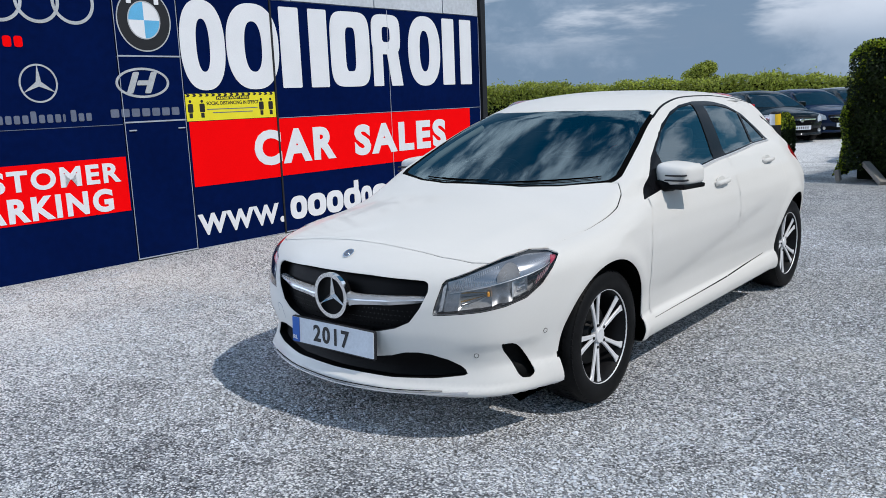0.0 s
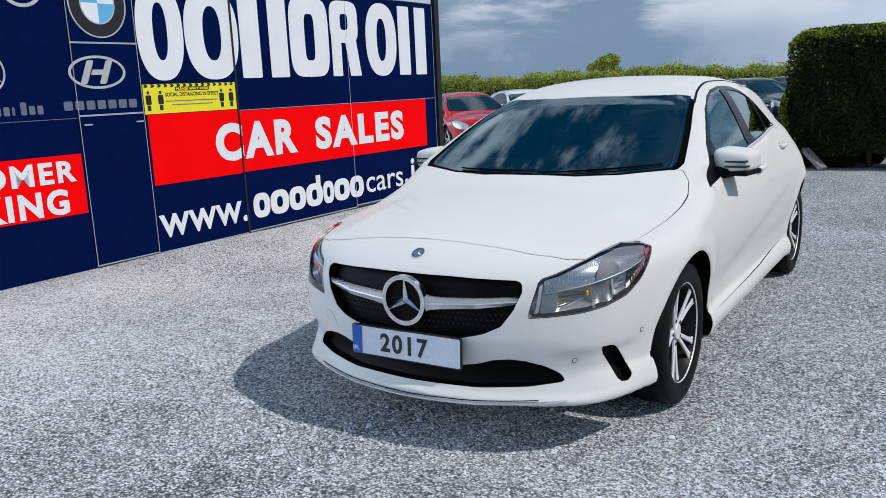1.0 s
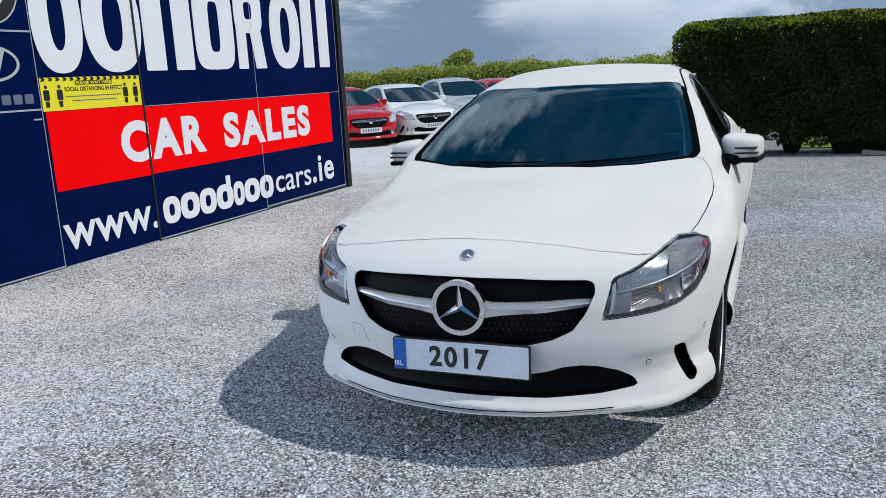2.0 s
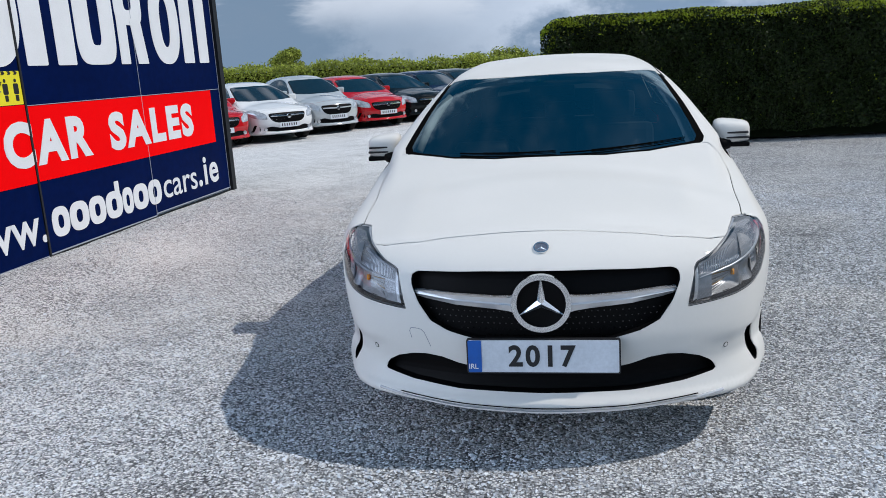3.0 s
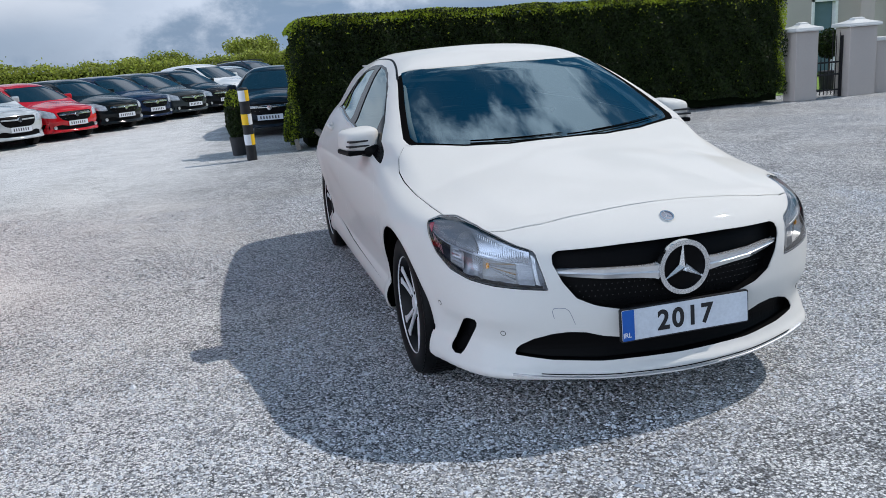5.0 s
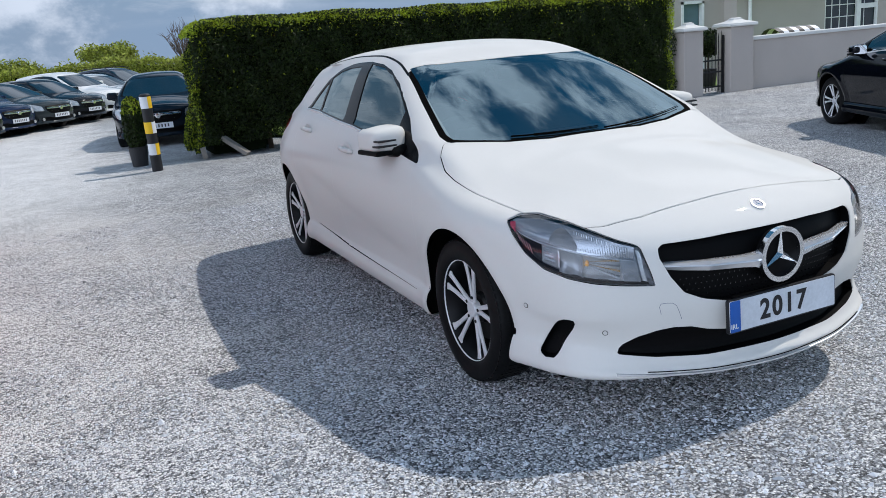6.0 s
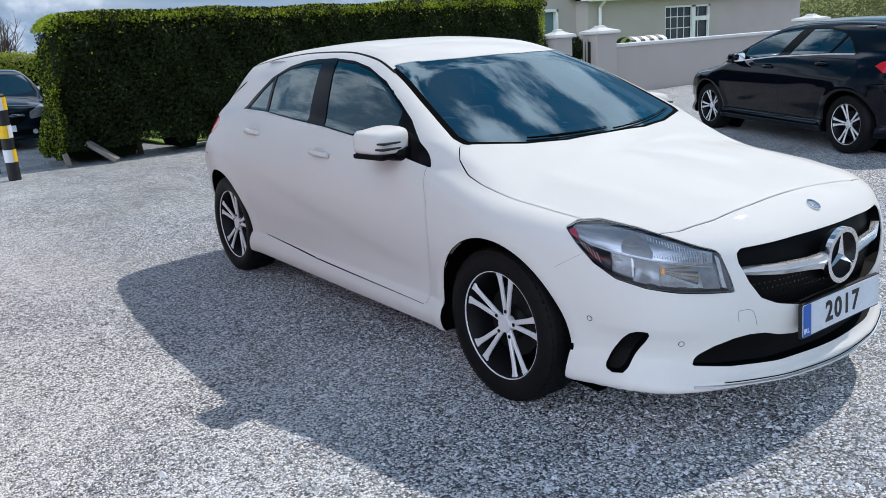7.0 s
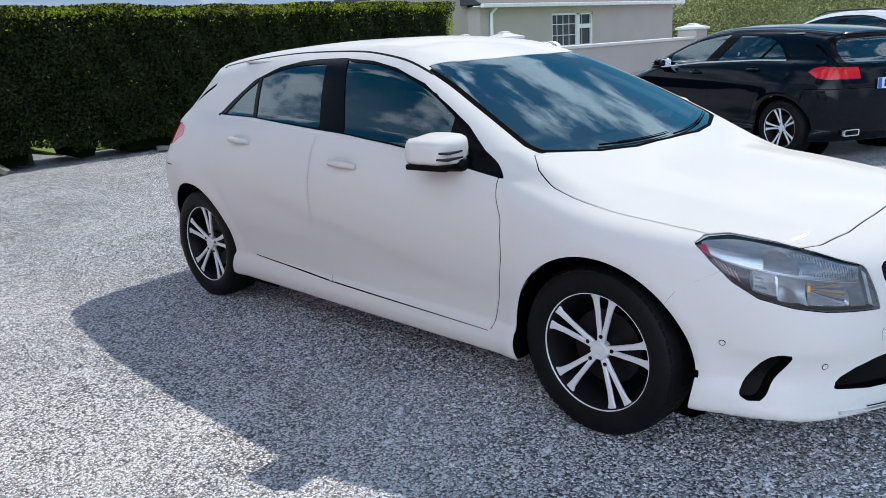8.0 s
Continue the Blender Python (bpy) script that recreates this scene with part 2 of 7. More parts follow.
    # trodden and dusty areas
    area = nt.nodes.new("ShaderNodeTexNoise")
    area.inputs["Scale"].default_value, area.inputs["Detail"].default_value, area.inputs["Roughness"].default_value = 1.3, 5, 0.65
    nt.links.new(co.outputs["Object"], area.inputs["Vector"])
    ar = nt.nodes.new("ShaderNodeMapRange")
    ar.inputs["From Min"].default_value, ar.inputs["From Max"].default_value = 0.34, 0.66
    ar.inputs["To Min"].default_value, ar.inputs["To Max"].default_value = 0.80, 1.22
    nt.links.new(area.outputs["Fac"], ar.inputs["Value"])
    wide = nt.nodes.new("ShaderNodeMath")
    wide.operation = "MULTIPLY"
    nt.links.new(deep.outputs[0], wide.inputs[0])
    nt.links.new(ar.outputs[0], wide.inputs[1])
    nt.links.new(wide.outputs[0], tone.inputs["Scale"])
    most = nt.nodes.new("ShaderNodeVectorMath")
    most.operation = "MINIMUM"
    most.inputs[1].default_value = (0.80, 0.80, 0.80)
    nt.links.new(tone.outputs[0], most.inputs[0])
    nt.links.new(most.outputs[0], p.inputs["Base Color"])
    p.inputs["Roughness"].default_value = 0.7
    b = nt.nodes.new("ShaderNodeBump")
    b.invert = True
    b.inputs["Strength"].default_value, b.inputs["Distance"].default_value = 0.8, 0.010
    nt.links.new(vo.outputs["Distance"], b.inputs["Height"])
    nt.links.new(b.outputs[0], p.inputs["Normal"])
    return m


M_GRAVEL = ground_material()
M_STONE = material("stone_chips", (0.47, 0.49, 0.52), 0.8, vary=0.15, spread=0.65)
M_BLUE = material("navy_sign_panel", (0.0010, 0.0068, 0.052), 0.45, vary=0.25, scale=1.5, fine=14, ior=1.09)
M_RED = material("red_vinyl", (0.93, 0.002, 0.003), 0.55, vary=0.05, scale=2, ior=1.08)
M_WHITE = material("white_vinyl", (0.75, 0.76, 0.78), 0.45, vary=0.05, scale=3)
M_YELLOW = material("yellow_vinyl", (0.80, 0.70, 0.02), 0.45, vary=0.05)
M_BAND = material("amber_yellow_band", (0.85, 0.52, 0.015), 0.5, vary=0.06)
M_BLACK = material("black_vinyl", (0.012, 0.012, 0.014), 0.5)
M_CHROMEGREY = material("silver_print", (0.42, 0.44, 0.46), 0.4, vary=0.25, scale=6)
M_DIMGREY = material("slate_print", (0.12, 0.14, 0.20), 0.5, vary=0.2)
M_SKYBLUE = material("sky_blue_print", (0.12, 0.42, 0.68), 0.45)
M_FASCIA = material("weathered_light_cladding", (0.50, 0.53, 0.57), 0.55, vary=0.2, scale=2.5, fine=25)
M_SEAM = material("dark_joint", (0.008, 0.009, 0.012), 0.6)
M_EDGE = material("panel_edge", (0.35, 0.38, 0.45), 0.45)
# dark leaves and lime ones: shade and sun painted as two leaf colours
M_LEAF = leafy(material("hedge_leaf", (0.017, 0.030, 0.004), 0.42, vary=0.2, spread=0.6, ior=1.34), 0.25)
M_LEAF_SUNLIT = leafy(material("sunlit_lime_leaf", (0.30, 0.38, 0.02), 0.5, vary=0.25, spread=0.45), 0.4)
# yellow-green, with distance haze painted in as a lighter colour
M_HAZY_LEAF = material("hazy_bush_leaf", (0.30, 0.32, 0.12), 0.7, vary=0.3, scale=0.4, spread=0.4)
# near black: shade within the foliage, put into the colour
M_CORE_SHADE = material("hedge_inner_shade", (0.005, 0.009, 0.003), 0.95, vary=0.4, ior=1.15)
M_BARK = material("bark", (0.11, 0.08, 0.055), 0.9, vary=0.35, scale=12, bump=0.6)
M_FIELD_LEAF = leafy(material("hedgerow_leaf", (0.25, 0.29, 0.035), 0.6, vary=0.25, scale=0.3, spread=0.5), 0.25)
M_GRASS = material("lawn", (0.16, 0.26, 0.03), 0.8, vary=0.3, scale=3)
M_RENDER = material("pale_render", (0.43, 0.385, 0.355), 0.85, vary=0.08, scale=1.2, fine=60, bump=0.25)
M_COPING = material("white_painted_concrete", (0.60, 0.60, 0.585), 0.7, vary=0.08, scale=3)
M_IRON = material("black_iron", (0.015, 0.015, 0.017), 0.45, metal=0.3)
M_SLATE = material("roof_slate", (0.06, 0.062, 0.07), 0.7, vary=0.2, spread=0.2)
M_UPVC = material("white_window_frame", (0.75, 0.75, 0.74), 0.4)
M_POT = material("black_pot", (0.02, 0.02, 0.022), 0.5, vary=0.3)
M_TIMBER = material("weathered_timber", (0.20, 0.185, 0.165), 0.85, vary=0.3, scale=6, bump=0.4)

M_PAINT_WHITE = material("white_car_paint", (0.665, 0.65, 0.62), 0.6, vary=0.012, scale=2, coat=0.32, ior=1.08)
M_GAP = material("shut_line", (0.002, 0.002, 0.002), 0.9, ior=1.1)
M_PLASTIC = material("black_plastic", (0.003, 0.003, 0.0034), 0.5, vary=0.2, fine=200, ior=1.18)
M_TRIM = material("gloss_pillar_trim", (0.003, 0.003, 0.004), 0.22, vary=0.1, ior=1.16)
M_BADGE = material("enamel_badge", (0.12, 0.14, 0.19), 0.5, metal=0.3)
M_GLOSSBLACK = material("gloss_black_trim", (0.006, 0.006, 0.007), 0.12, coat=0.6)
M_CHROME = material("chrome", (0.78, 0.79, 0.80), 0.14, metal=1.0, vary=0.04)
M_SATIN = material("satin_silver", (0.80, 0.81, 0.83), 0.22, metal=0.7, vary=0.03)
M_ALLOY = material("machined_alloy", (0.74, 0.74, 0.75), 0.36, metal=0.25, vary=0.05)
M_ALLOYDARK = material("dark_alloy", (0.007, 0.007, 0.008), 0.4, ior=1.25)
M_TYRE = material("tyre_rubber", (0.0065, 0.0065, 0.007), 0.55, vary=0.45, scale=14, fine=60, ior=1.22)
M_DISC = material("brake_disc", (0.02, 0.02, 0.02), 0.45, metal=0.8, vary=0.3)
M_WINDSCREEN = glass_material("windscreen_glass", (0.32, 0.44, 0.48), ior=2.9, sheen=(0.74, 0.94, 1.0))
M_SIDEGLASS = glass_material("tinted_side_glass", (0.34, 0.42, 0.43), ior=2.35, sheen=(0.85, 0.98, 1.0))
M_LENS = glass_material("headlamp_lens", (0.86, 0.88, 0.90), ior=1.5)
M_LAMPDARK = material("headlamp_dark_bezel", (0.03, 0.031, 0.036), 0.3, metal=0.3)
M_REFLECTOR = material("headlamp_reflector", (0.60, 0.61, 0.63), 0.30, metal=0.5, vary=0.2, scale=14)
M_LAMPGREY = material("headlamp_bezel", (0.26, 0.27, 0.29), 0.30, metal=0.5, vary=0.3, scale=9, fine=40)
M_LAMPCLEAR = material("headlamp_light_band", (0.42, 0.44, 0.48), 0.2, metal=0.7, vary=0.12, scale=10)
M_LAMPBOWL = material("headlamp_grey_bowl", (0.46, 0.48, 0.52), 0.35, metal=0.4, vary=0.15, scale=12)
M_AMBERGLINT = material("amber_glint_blade", (0.75, 0.50, 0.22), 0.25, metal=0.6)
M_LAMPLOBE = material("matt_grey_lobe", (0.22, 0.23, 0.25), 0.6, vary=0.2, scale=12)
M_REDPRINT = material("pink_marker_print", (0.30, 0.15, 0.17), 0.4)
M_REDFIN = material("red_marker_stripe", (0.45, 0.05, 0.10), 0.3)
M_AMBER = material("amber_bulb", (0.85, 0.36, 0.03), 0.25)
M_REDLENS = material("red_lamp_lens", (0.55, 0.006, 0.012), 0.12, coat=0.5)
M_LINING = material("pale_grey_lining", (0.42, 0.42, 0.41), 0.9, vary=0.1)
M_SEAT = material("grey_black_upholstery", (0.022, 0.023, 0.026), 0.85, vary=0.3)
M_PLATEBLUE = material("blue_plate_band", (0.01, 0.10, 0.42), 0.4)
M_PLATEWHITE = material("plate_white", (0.62, 0.65, 0.70), 0.4)
M_MIRROR = material("mirror_glass", (0.8, 0.8, 0.82), 0.02, metal=1.0, vary=0.0)


# ---- mesh helpers ----
def link_mesh(name, me, mat, parent=None, label="", m=None):
    me.materials.clear()
    me.materials.append(mat)
    ob = new(name, me)
    if parent is not None:
        ob.parent = parent
    if m is not None:
        ob.matrix_basis = m
    if label:
        ob["label"] = label
    return ob


def part(name, bm, mat, parent=None, label="", smooth=False, m=None):
    """Links a bmesh as one mesh object under a thing or a part."""
    me = bpy.data.meshes.new(name)
    bm.to_mesh(me)
    bm.free()
    if smooth:
        me.shade_smooth()
    return link_mesh(name, me, mat, parent, label, m)


def empty(name, m, label="", category="", group="", kind=""):
    ob = new(name)
    ob.matrix_basis = m
    return tagged(ob, label, category, group, kind)


def add_box(bm, x0, x1, y0, y1, z0, z1, bevel=0.0):
    r = bmesh.ops.create_cube(bm, size=1.0)
    for v in r["verts"]:
        v.co = Vector(((x0 + x1) / 2 + v.co.x * (x1 - x0), (y0 + y1) / 2 + v.co.y * (y1 - y0), (z0 + z1) / 2 + v.co.z * (z1 - z0)))
    if bevel:
        es = list({e for v in r["verts"] for e in v.link_edges})
        bmesh.ops.bevel(bm, geom=es, offset=bevel, segments=2, affect="EDGES", profile=0.6)
    return bm


def box(x0, x1, y0, y1, z0, z1, bevel=0.0):
    return add_box(bmesh.new(), x0, x1, y0, y1, z0, z1, bevel)


def prism(points, depth, along=Matrix()):
    """A flat outline (x, y), extruded by depth along its z, then moved by a matrix."""
    bm = bmesh.new()
    lo = [bm.verts.new(along @ Vector((x, y, 0))) for x, y in points]
    hi = [bm.verts.new(along @ Vector((x, y, depth))) for x, y in points]
    n = len(points)
    bm.faces.new(hi)
    bm.faces.new(lo[::-1])
    for i in range(n):
        bm.faces.new((lo[i], lo[(i + 1) % n], hi[(i + 1) % n], hi[i]))
    bmesh.ops.recalc_face_normals(bm, faces=bm.faces)
    return bm


def ring_prism(outer, inner, depth, along=Matrix()):
    """Two outlines with as many points, the inner one a hole."""
    bm = bmesh.new()
    n = len(outer)
    rows = [[bm.verts.new(along @ Vector((x, y, z))) for x, y in pts] for pts, z in ((outer, 0), (outer, depth), (inner, depth), (inner, 0))]
    for a, b in ((0, 1), (1, 2), (2, 3), (3, 0)):
        for i in range(n):
            bm.faces.new((rows[a][i], rows[a][(i + 1) % n], rows[b][(i + 1) % n], rows[b][i]))
    bmesh.ops.recalc_face_normals(bm, faces=bm.faces)
    return bm


def oval(cx, cy, rx, ry, n=40, power=2.0):
    out = []
    for i in range(n):
        a = 2 * math.pi * i / n
        c, s = math.cos(a), math.sin(a)
        out.append((cx + rx * math.copysign(abs(c) ** (2 / power), c), cy + ry * math.copysign(abs(s) ** (2 / power), s)))
    return out


def lathe(profile, segs=48, axis="x"):
    """Profile of (along the axis, radius), turned round the axis; closed where a radius is 0."""
    bm = bmesh.new()
    rows = []
    for a, r in profile:
        row = []
        for i in range(segs):
            t = 2 * math.pi * i / segs
            p = (a, r * math.cos(t), r * math.sin(t)) if axis == "x" else (r * math.cos(t), r * math.sin(t), a)
            row.append(bm.verts.new(p))
        rows.append(row)
    for a, b in zip(rows, rows[1:]):
        for i in range(segs):
            bm.faces.new((a[i], a[(i + 1) % segs], b[(i + 1) % segs], b[i]))
    bmesh.ops.remove_doubles(bm, verts=bm.verts, dist=1e-5)
    bmesh.ops.recalc_face_normals(bm, faces=bm.faces)
    return bm


def tube(points, radius, segs=8):
    """A round bar through points."""
    bm = bmesh.new()
    pts = [Vector(p) for p in points]
    rows = []
    for i, p in enumerate(pts):
        d = (pts[min(i + 1, len(pts) - 1)] - pts[max(i - 1, 0)]).normalized()
        a = d.orthogonal().normalized()
        b = d.cross(a)
        r = radius[i] if isinstance(radius, (list, tuple)) else radius
        if rows:
            a = (prev - d * prev.dot(d)).normalized()
            b = d.cross(a)
        prev = a
        rows.append([bm.verts.new(p + r * (math.cos(2 * math.pi * k / segs) * a + math.sin(2 * math.pi * k / segs) * b)) for k in range(segs)])
    for a, b in zip(rows, rows[1:]):
        for k in range(segs):
            bm.faces.new((a[k], a[(k + 1) % segs], b[(k + 1) % segs], b[k]))
    bm.faces.new(rows[0][::-1])
    bm.faces.new(rows[-1])
    bmesh.ops.recalc_face_normals(bm, faces=bm.faces)
    return bm


def rounded(x0, x1, y0, y1, r, n=4):
    out = []
    for cx, cy, a0 in ((x1 - r, y1 - r, 0), (x0 + r, y1 - r, 90), (x0 + r, y0 + r, 180), (x1 - r, y0 + r, 270)):
        for i in range(n + 1):
            a = radians(a0 + 90 * i / n)
            out.append((cx + r * math.cos(a), cy + r * math.sin(a)))
    return out


def soup(name, verts, faces, mat, parent=None, label=""):
    me = bpy.data.meshes.new(name)
    me.from_pydata(verts, [], faces)
    me.update()
    return link_mesh(name, me, mat, parent, label)


def lettering(text, w, h, mat, parent, m, bold=0.0, depth=0.004, name="lettering", space=1.0):
    """Words in the built-in font, fitted to w by h metres, standing in the xy plane of m."""
    cu = bpy.data.curves.new(name, "FONT")
    cu.body, cu.extrude, cu.offset, cu.space_character, cu.resolution_u = text, 0.01, bold, space, 4
    ob = bpy.data.objects.new(name, cu)
    scene.collection.objects.link(ob)
    bpy.context.view_layer.update()
    me = bpy.data.meshes.new_from_object(ob.evaluated_get(bpy.context.evaluated_depsgraph_get()))
    bpy.data.objects.remove(ob)
    bpy.data.curves.remove(cu)
    co = np.empty(len(me.vertices) * 3)
    me.vertices.foreach_get("co", co)
    co = co.reshape(-1, 3)
    lo, hi = co.min(0), co.max(0)
    co = (co - lo) / (hi - lo) * (w, h, depth)
    me.vertices.foreach_set("co", co.ravel())
    me.update()
    return link_mesh(name, me, mat, parent, m=m)


# ---- ground ----
def ground_z(x, y):
    """Level yard; a low bank along the clad shed, and a gentle fall towards the parked rows."""
    return 0.095 * step01(-2.9, -3.8, x) * (1 - step01(7.0, 10.0, y)) - 0.15 * step01(9.6, 14.5, y) * step01(4.0, 0.5, x)


def step01(a, b, q):
    t = min(1.0, max(0.0, (q - a) / (b - a)))
    return t * t * (3 - 2 * t)


def build_ground():
    def line(inner, far):
        out = list(inner)
        s, d = 2.0, 2.0
        hi, lo = inner[-1], inner[0]
        while hi < far:
            hi, lo, d = hi + d, lo - d, d * 1.5
            out = [lo, *out, hi]
        return out

    xs, ys = line([i * 0.2 for i in range(-35, 50)], 1500), line([i * 0.2 for i in range(-25, 85)], 1500)
    verts = []
    for y in ys:
        for x in xs:
            z = ground_z(x, y)
            if -9 < x < 12 and -6 < y < 20:
                z += 0.010 * noise.noise((x * 0.9, y * 0.9, 3.0)) + 0.006 * noise.noise((x * 3, y * 3, 1.0))
                if -1.3 < x < 1.3 and -1.2 < y < 3.8:
                    z = min(z, 0.0)
            verts.append((x, y, z))
    n = len(xs)
    faces = [(j * n + i, j * n + i + 1, (j + 1) * n + i + 1, (j + 1) * n + i) for j in range(len(ys) - 1) for i in range(n - 1)]
    me = bpy.data.meshes.new("ground")
    me.from_pydata(verts, [], faces)
    me.update()
    me.shade_smooth()
    tagged(link_mesh("ground", me, M_GRAVEL), "grey limestone gravel yard, loose and dusty", "ground", kind="structure")


build_ground()


# ---- clad shed with its sign panels (its face looks to +x) ----
SHED = Matrix(((0.0149, 0, 0.99989, -4.069), (0.99989, 0, -0.0149, 0), (0, 1, 0, 0), (0, 0, 0, 1)))  # x along the wall, y up, z out


def build_shed():
    shed = empty("sign_shed", Matrix(), "navy sign-clad shed wall with white and red lettering beside gravel", "sign wall")

    def flat(name, x0, x1, y0, y1, z0, z1, mat, label="", parent=shed, bevel=0.0):
        return part(name, box(x0, x1, y0, y1, z0, z1, bevel), mat, parent, label, m=None if parent is not shed else SHED)

    flat("shed_body", -1.15, 5.56, 0.05, 2.72, -2.6, -0.03, M_FASCIA)
    for x0, x1, y0, y1 in ((-1.145, 0.495, 0.09, 2.44), (0.505, 1.112, 0.11, 1.308), (0.505, 1.112, 1.316, 1.872), (0.505, 1.112, 1.88, 2.44), (1.122, 2.155, 0.10, 2.44), (2.167, 3.826, 0.11, 2.44), (3.834, 5.55, 0.13, 2.44)):
        flat("sign_panel", x0, x1, y0, y1, -0.028, 0.0, M_BLUE, "glossy navy panel", bevel=0.002)
        flat("panel_edge", x0, x1, y0 - 0.004, y0 + 0.006, 0.0005, 0.0045, M_EDGE)
    flat("joint_strip", 2.150, 2.170, 0.09, 2.44, -0.02, 0.012, M_SEAM)
    for x in (0.507, 1.106, 3.831, 5.535):
        flat("joint_strip", x - 0.0028, x + 0.0028, 0.11, 2.43, 0.001, 0.005, M_EDGE)
    for y in (1.312, 1.876):
        flat("joint_strip", 0.51, 1.10, y - 0.003, y + 0.003, 0.001, 0.005, M_EDGE)
    flat("joint_strip", -1.14, 0.49, 1.298, 1.303, 0.001, 0.004, M_DIMGREY)
    flat("joint_strip", 2.17, 5.53, 1.281, 1.286, 0.006, 0.009, M_EDGE)
    for i in range(12):
        flat("fascia_board", -1.15 + 0.6 * i, min(5.55, -1.15 + 0.6 * i + 0.592), 2.45, 2.72, -0.03, -0.004 - 0.008 * (i % 2), M_FASCIA)
    flat("corner_post", 5.565, 5.66, 0.09, 2.75, -0.12, 0.03, M_SEAM, "black corner post")
    flat("corner_post", 5.63, 5.72, 0.09, 2.72, -2.5, -0.12, M_SEAM)
    flat("plinth_rail", 0.5, 5.56, 0.05, 0.10, -0.04, 0.006, M_SEAM)
    for x in (0.575, 1.055):
        flat("panel_latch", x - 0.035, x + 0.035, 1.238, 1.250, 0.0005, 0.012, M_EDGE, "small metal latch", bevel=0.002)
    # red fields and words
    flat("red_field", 1.137, 2.150, 0.688, 1.292, 0.0005, 0.004, M_RED)
    flat("red_field", 2.170, 5.305, 0.695, 1.280, 0.0005, 0.004, M_RED)
    flat("red_field", -1.15, 0.48, 0.556, 1.026, 0.0005, 0.004, M_RED)

    def words(text, x0, x1, y0, y1, mat=M_WHITE, bold=0.03, z=0.0045, space=1.0):
        lettering(text, x1 - x0, y1 - y0, mat, shed, SHED @ Matrix.Translation((x0, y0, z)), bold=bold, depth=0.003, space=space)

    words("CAR", 1.845, 2.93, 0.815, 1.172, bold=0.05, space=1.22)
    words("SALES", 3.214, 4.805, 0.815, 1.163, bold=0.05, space=1.22)
    words("CUSTOMER", -1.05, 0.416, 0.815, 0.985, bold=0.034, space=1.18)
    words("PARKING", -0.90, 0.325, 0.572, 0.770, bold=0.042, space=1.2)
    words("www.", 1.136, 2.165, 0.220, 0.425, bold=0.012, z=0.001)
    words("cars", 4.019, 4.742, 0.245, 0.425, bold=0.004, z=0.001)
    words(".ie", 4.783, 5.272, 0.248, 0.560, bold=0.022, z=0.001, space=1.12)

    # the firm's name, as plain shapes of its size and colour
    def hoop(cx, cy, rx, ry, ix, iy, mat=M_WHITE, power=2.4, name="name_shape", z=0.001):
        part(name, ring_prism(oval(cx, cy, rx, ry, 48, power), oval(cx, cy, ix, iy, 48, power), 0.003, Matrix.Translation((0, 0, z))), mat, shed, m=SHED)

    def slab(x0, x1, y0, y1, r=0.02, name="name_shape", mat=M_WHITE, lean=0.0, z=0.001):
        pts = [(x + lean * (y - y0), y) for x, y in rounded(x0, x1, y0, y1, r)]
        part(name, prism(pts, 0.003, Matrix.Translation((0, 0, z))), mat, shed, m=SHED)

    for x0, x1, hole in ((1.118, 1.60, 0.30), (1.615, 2.242, 0.33), (4.172, 4.754, 0.30)):
        hoop((x0 + x1) / 2, 1.985, (x1 - x0) / 2, 0.41, (x1 - x0) / 2 * hole, 0.24)
    for x0, x1 in ((2.265, 2.90), (4.80, 5.375)):
        w = (x1 - x0) * 0.40
        slab(x0, x0 + w, 1.582, 2.385, 0.015)
        slab(x1 - w, x1, 1.582, 2.385, 0.015)
    hoop(3.235, 1.983, 0.297, 0.402, 0.075, 0.235, power=4.5)
    hoop(3.80, 2.16, 0.235, 0.222, 0.065, 0.085, power=4.0)
    slab(3.575, 3.735, 1.582, 2.05, 0.01, z=0.0028)
    slab(3.87, 4.06, 1.582, 2.0, 0.01, lean=-0.18, z=0.0036)
    x = 2.245
    for w in (0.225, 0.262, 0.245, 0.262, 0.175, 0.262, 0.245):
        hoop(x + w / 2, 0.345, w / 2, 0.122, w * 0.16, 0.055, power=2.6)
        x += w + 0.008
    slab(3.165, 3.235, 0.30, 0.548, 0.008, z=0.0028)
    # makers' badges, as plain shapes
    for i in range(4):
        hoop(0.17 - 0.29 * i, 2.30, 0.178, 0.178, 0.152, 0.152, M_CHROMEGREY, 2.0, "ring_badge", 0.001 + 0.0011 * (i % 2))
    for k in range(3):
        slab(-0.50 + 0.085 * k, -0.435 + 0.085 * k, 1.935, 2.02, 0.02, "word_bar", M_RED)
    hoop(-0.182, 1.657, 0.152, 0.152, 0.138, 0.138, M_CHROMEGREY, 2.0, "ring_badge")
    for k in range(3):
        a = math.pi / 2 + 2 * math.pi * k / 3
        c, s = math.cos(a), math.sin(a)
        part("badge_arm", prism([(-0.182 + 0.148 * c, 1.657 + 0.148 * s), (-0.182 - 0.024 * s - 0.01 * c, 1.657 + 0.024 * c - 0.01 * s), (-0.182 + 0.024 * s - 0.01 * c, 1.657 - 0.024 * c - 0.01 * s)][::1], 0.003, Matrix.Translation((0, 0, 0.0011 + 0.0004 * k))), M_CHROMEGREY, shed, m=SHED)
    for k in range(13):
        w = 0.046 if k not in (9,) else 0.02
        slab(-0.60 + 0.0645 * k, -0.60 + 0.0645 * k + w, 1.345, 1.345 + (0.066 if k not in (0, 5, 10) else 0.095), 0.012, "word_bar", M_DIMGREY)
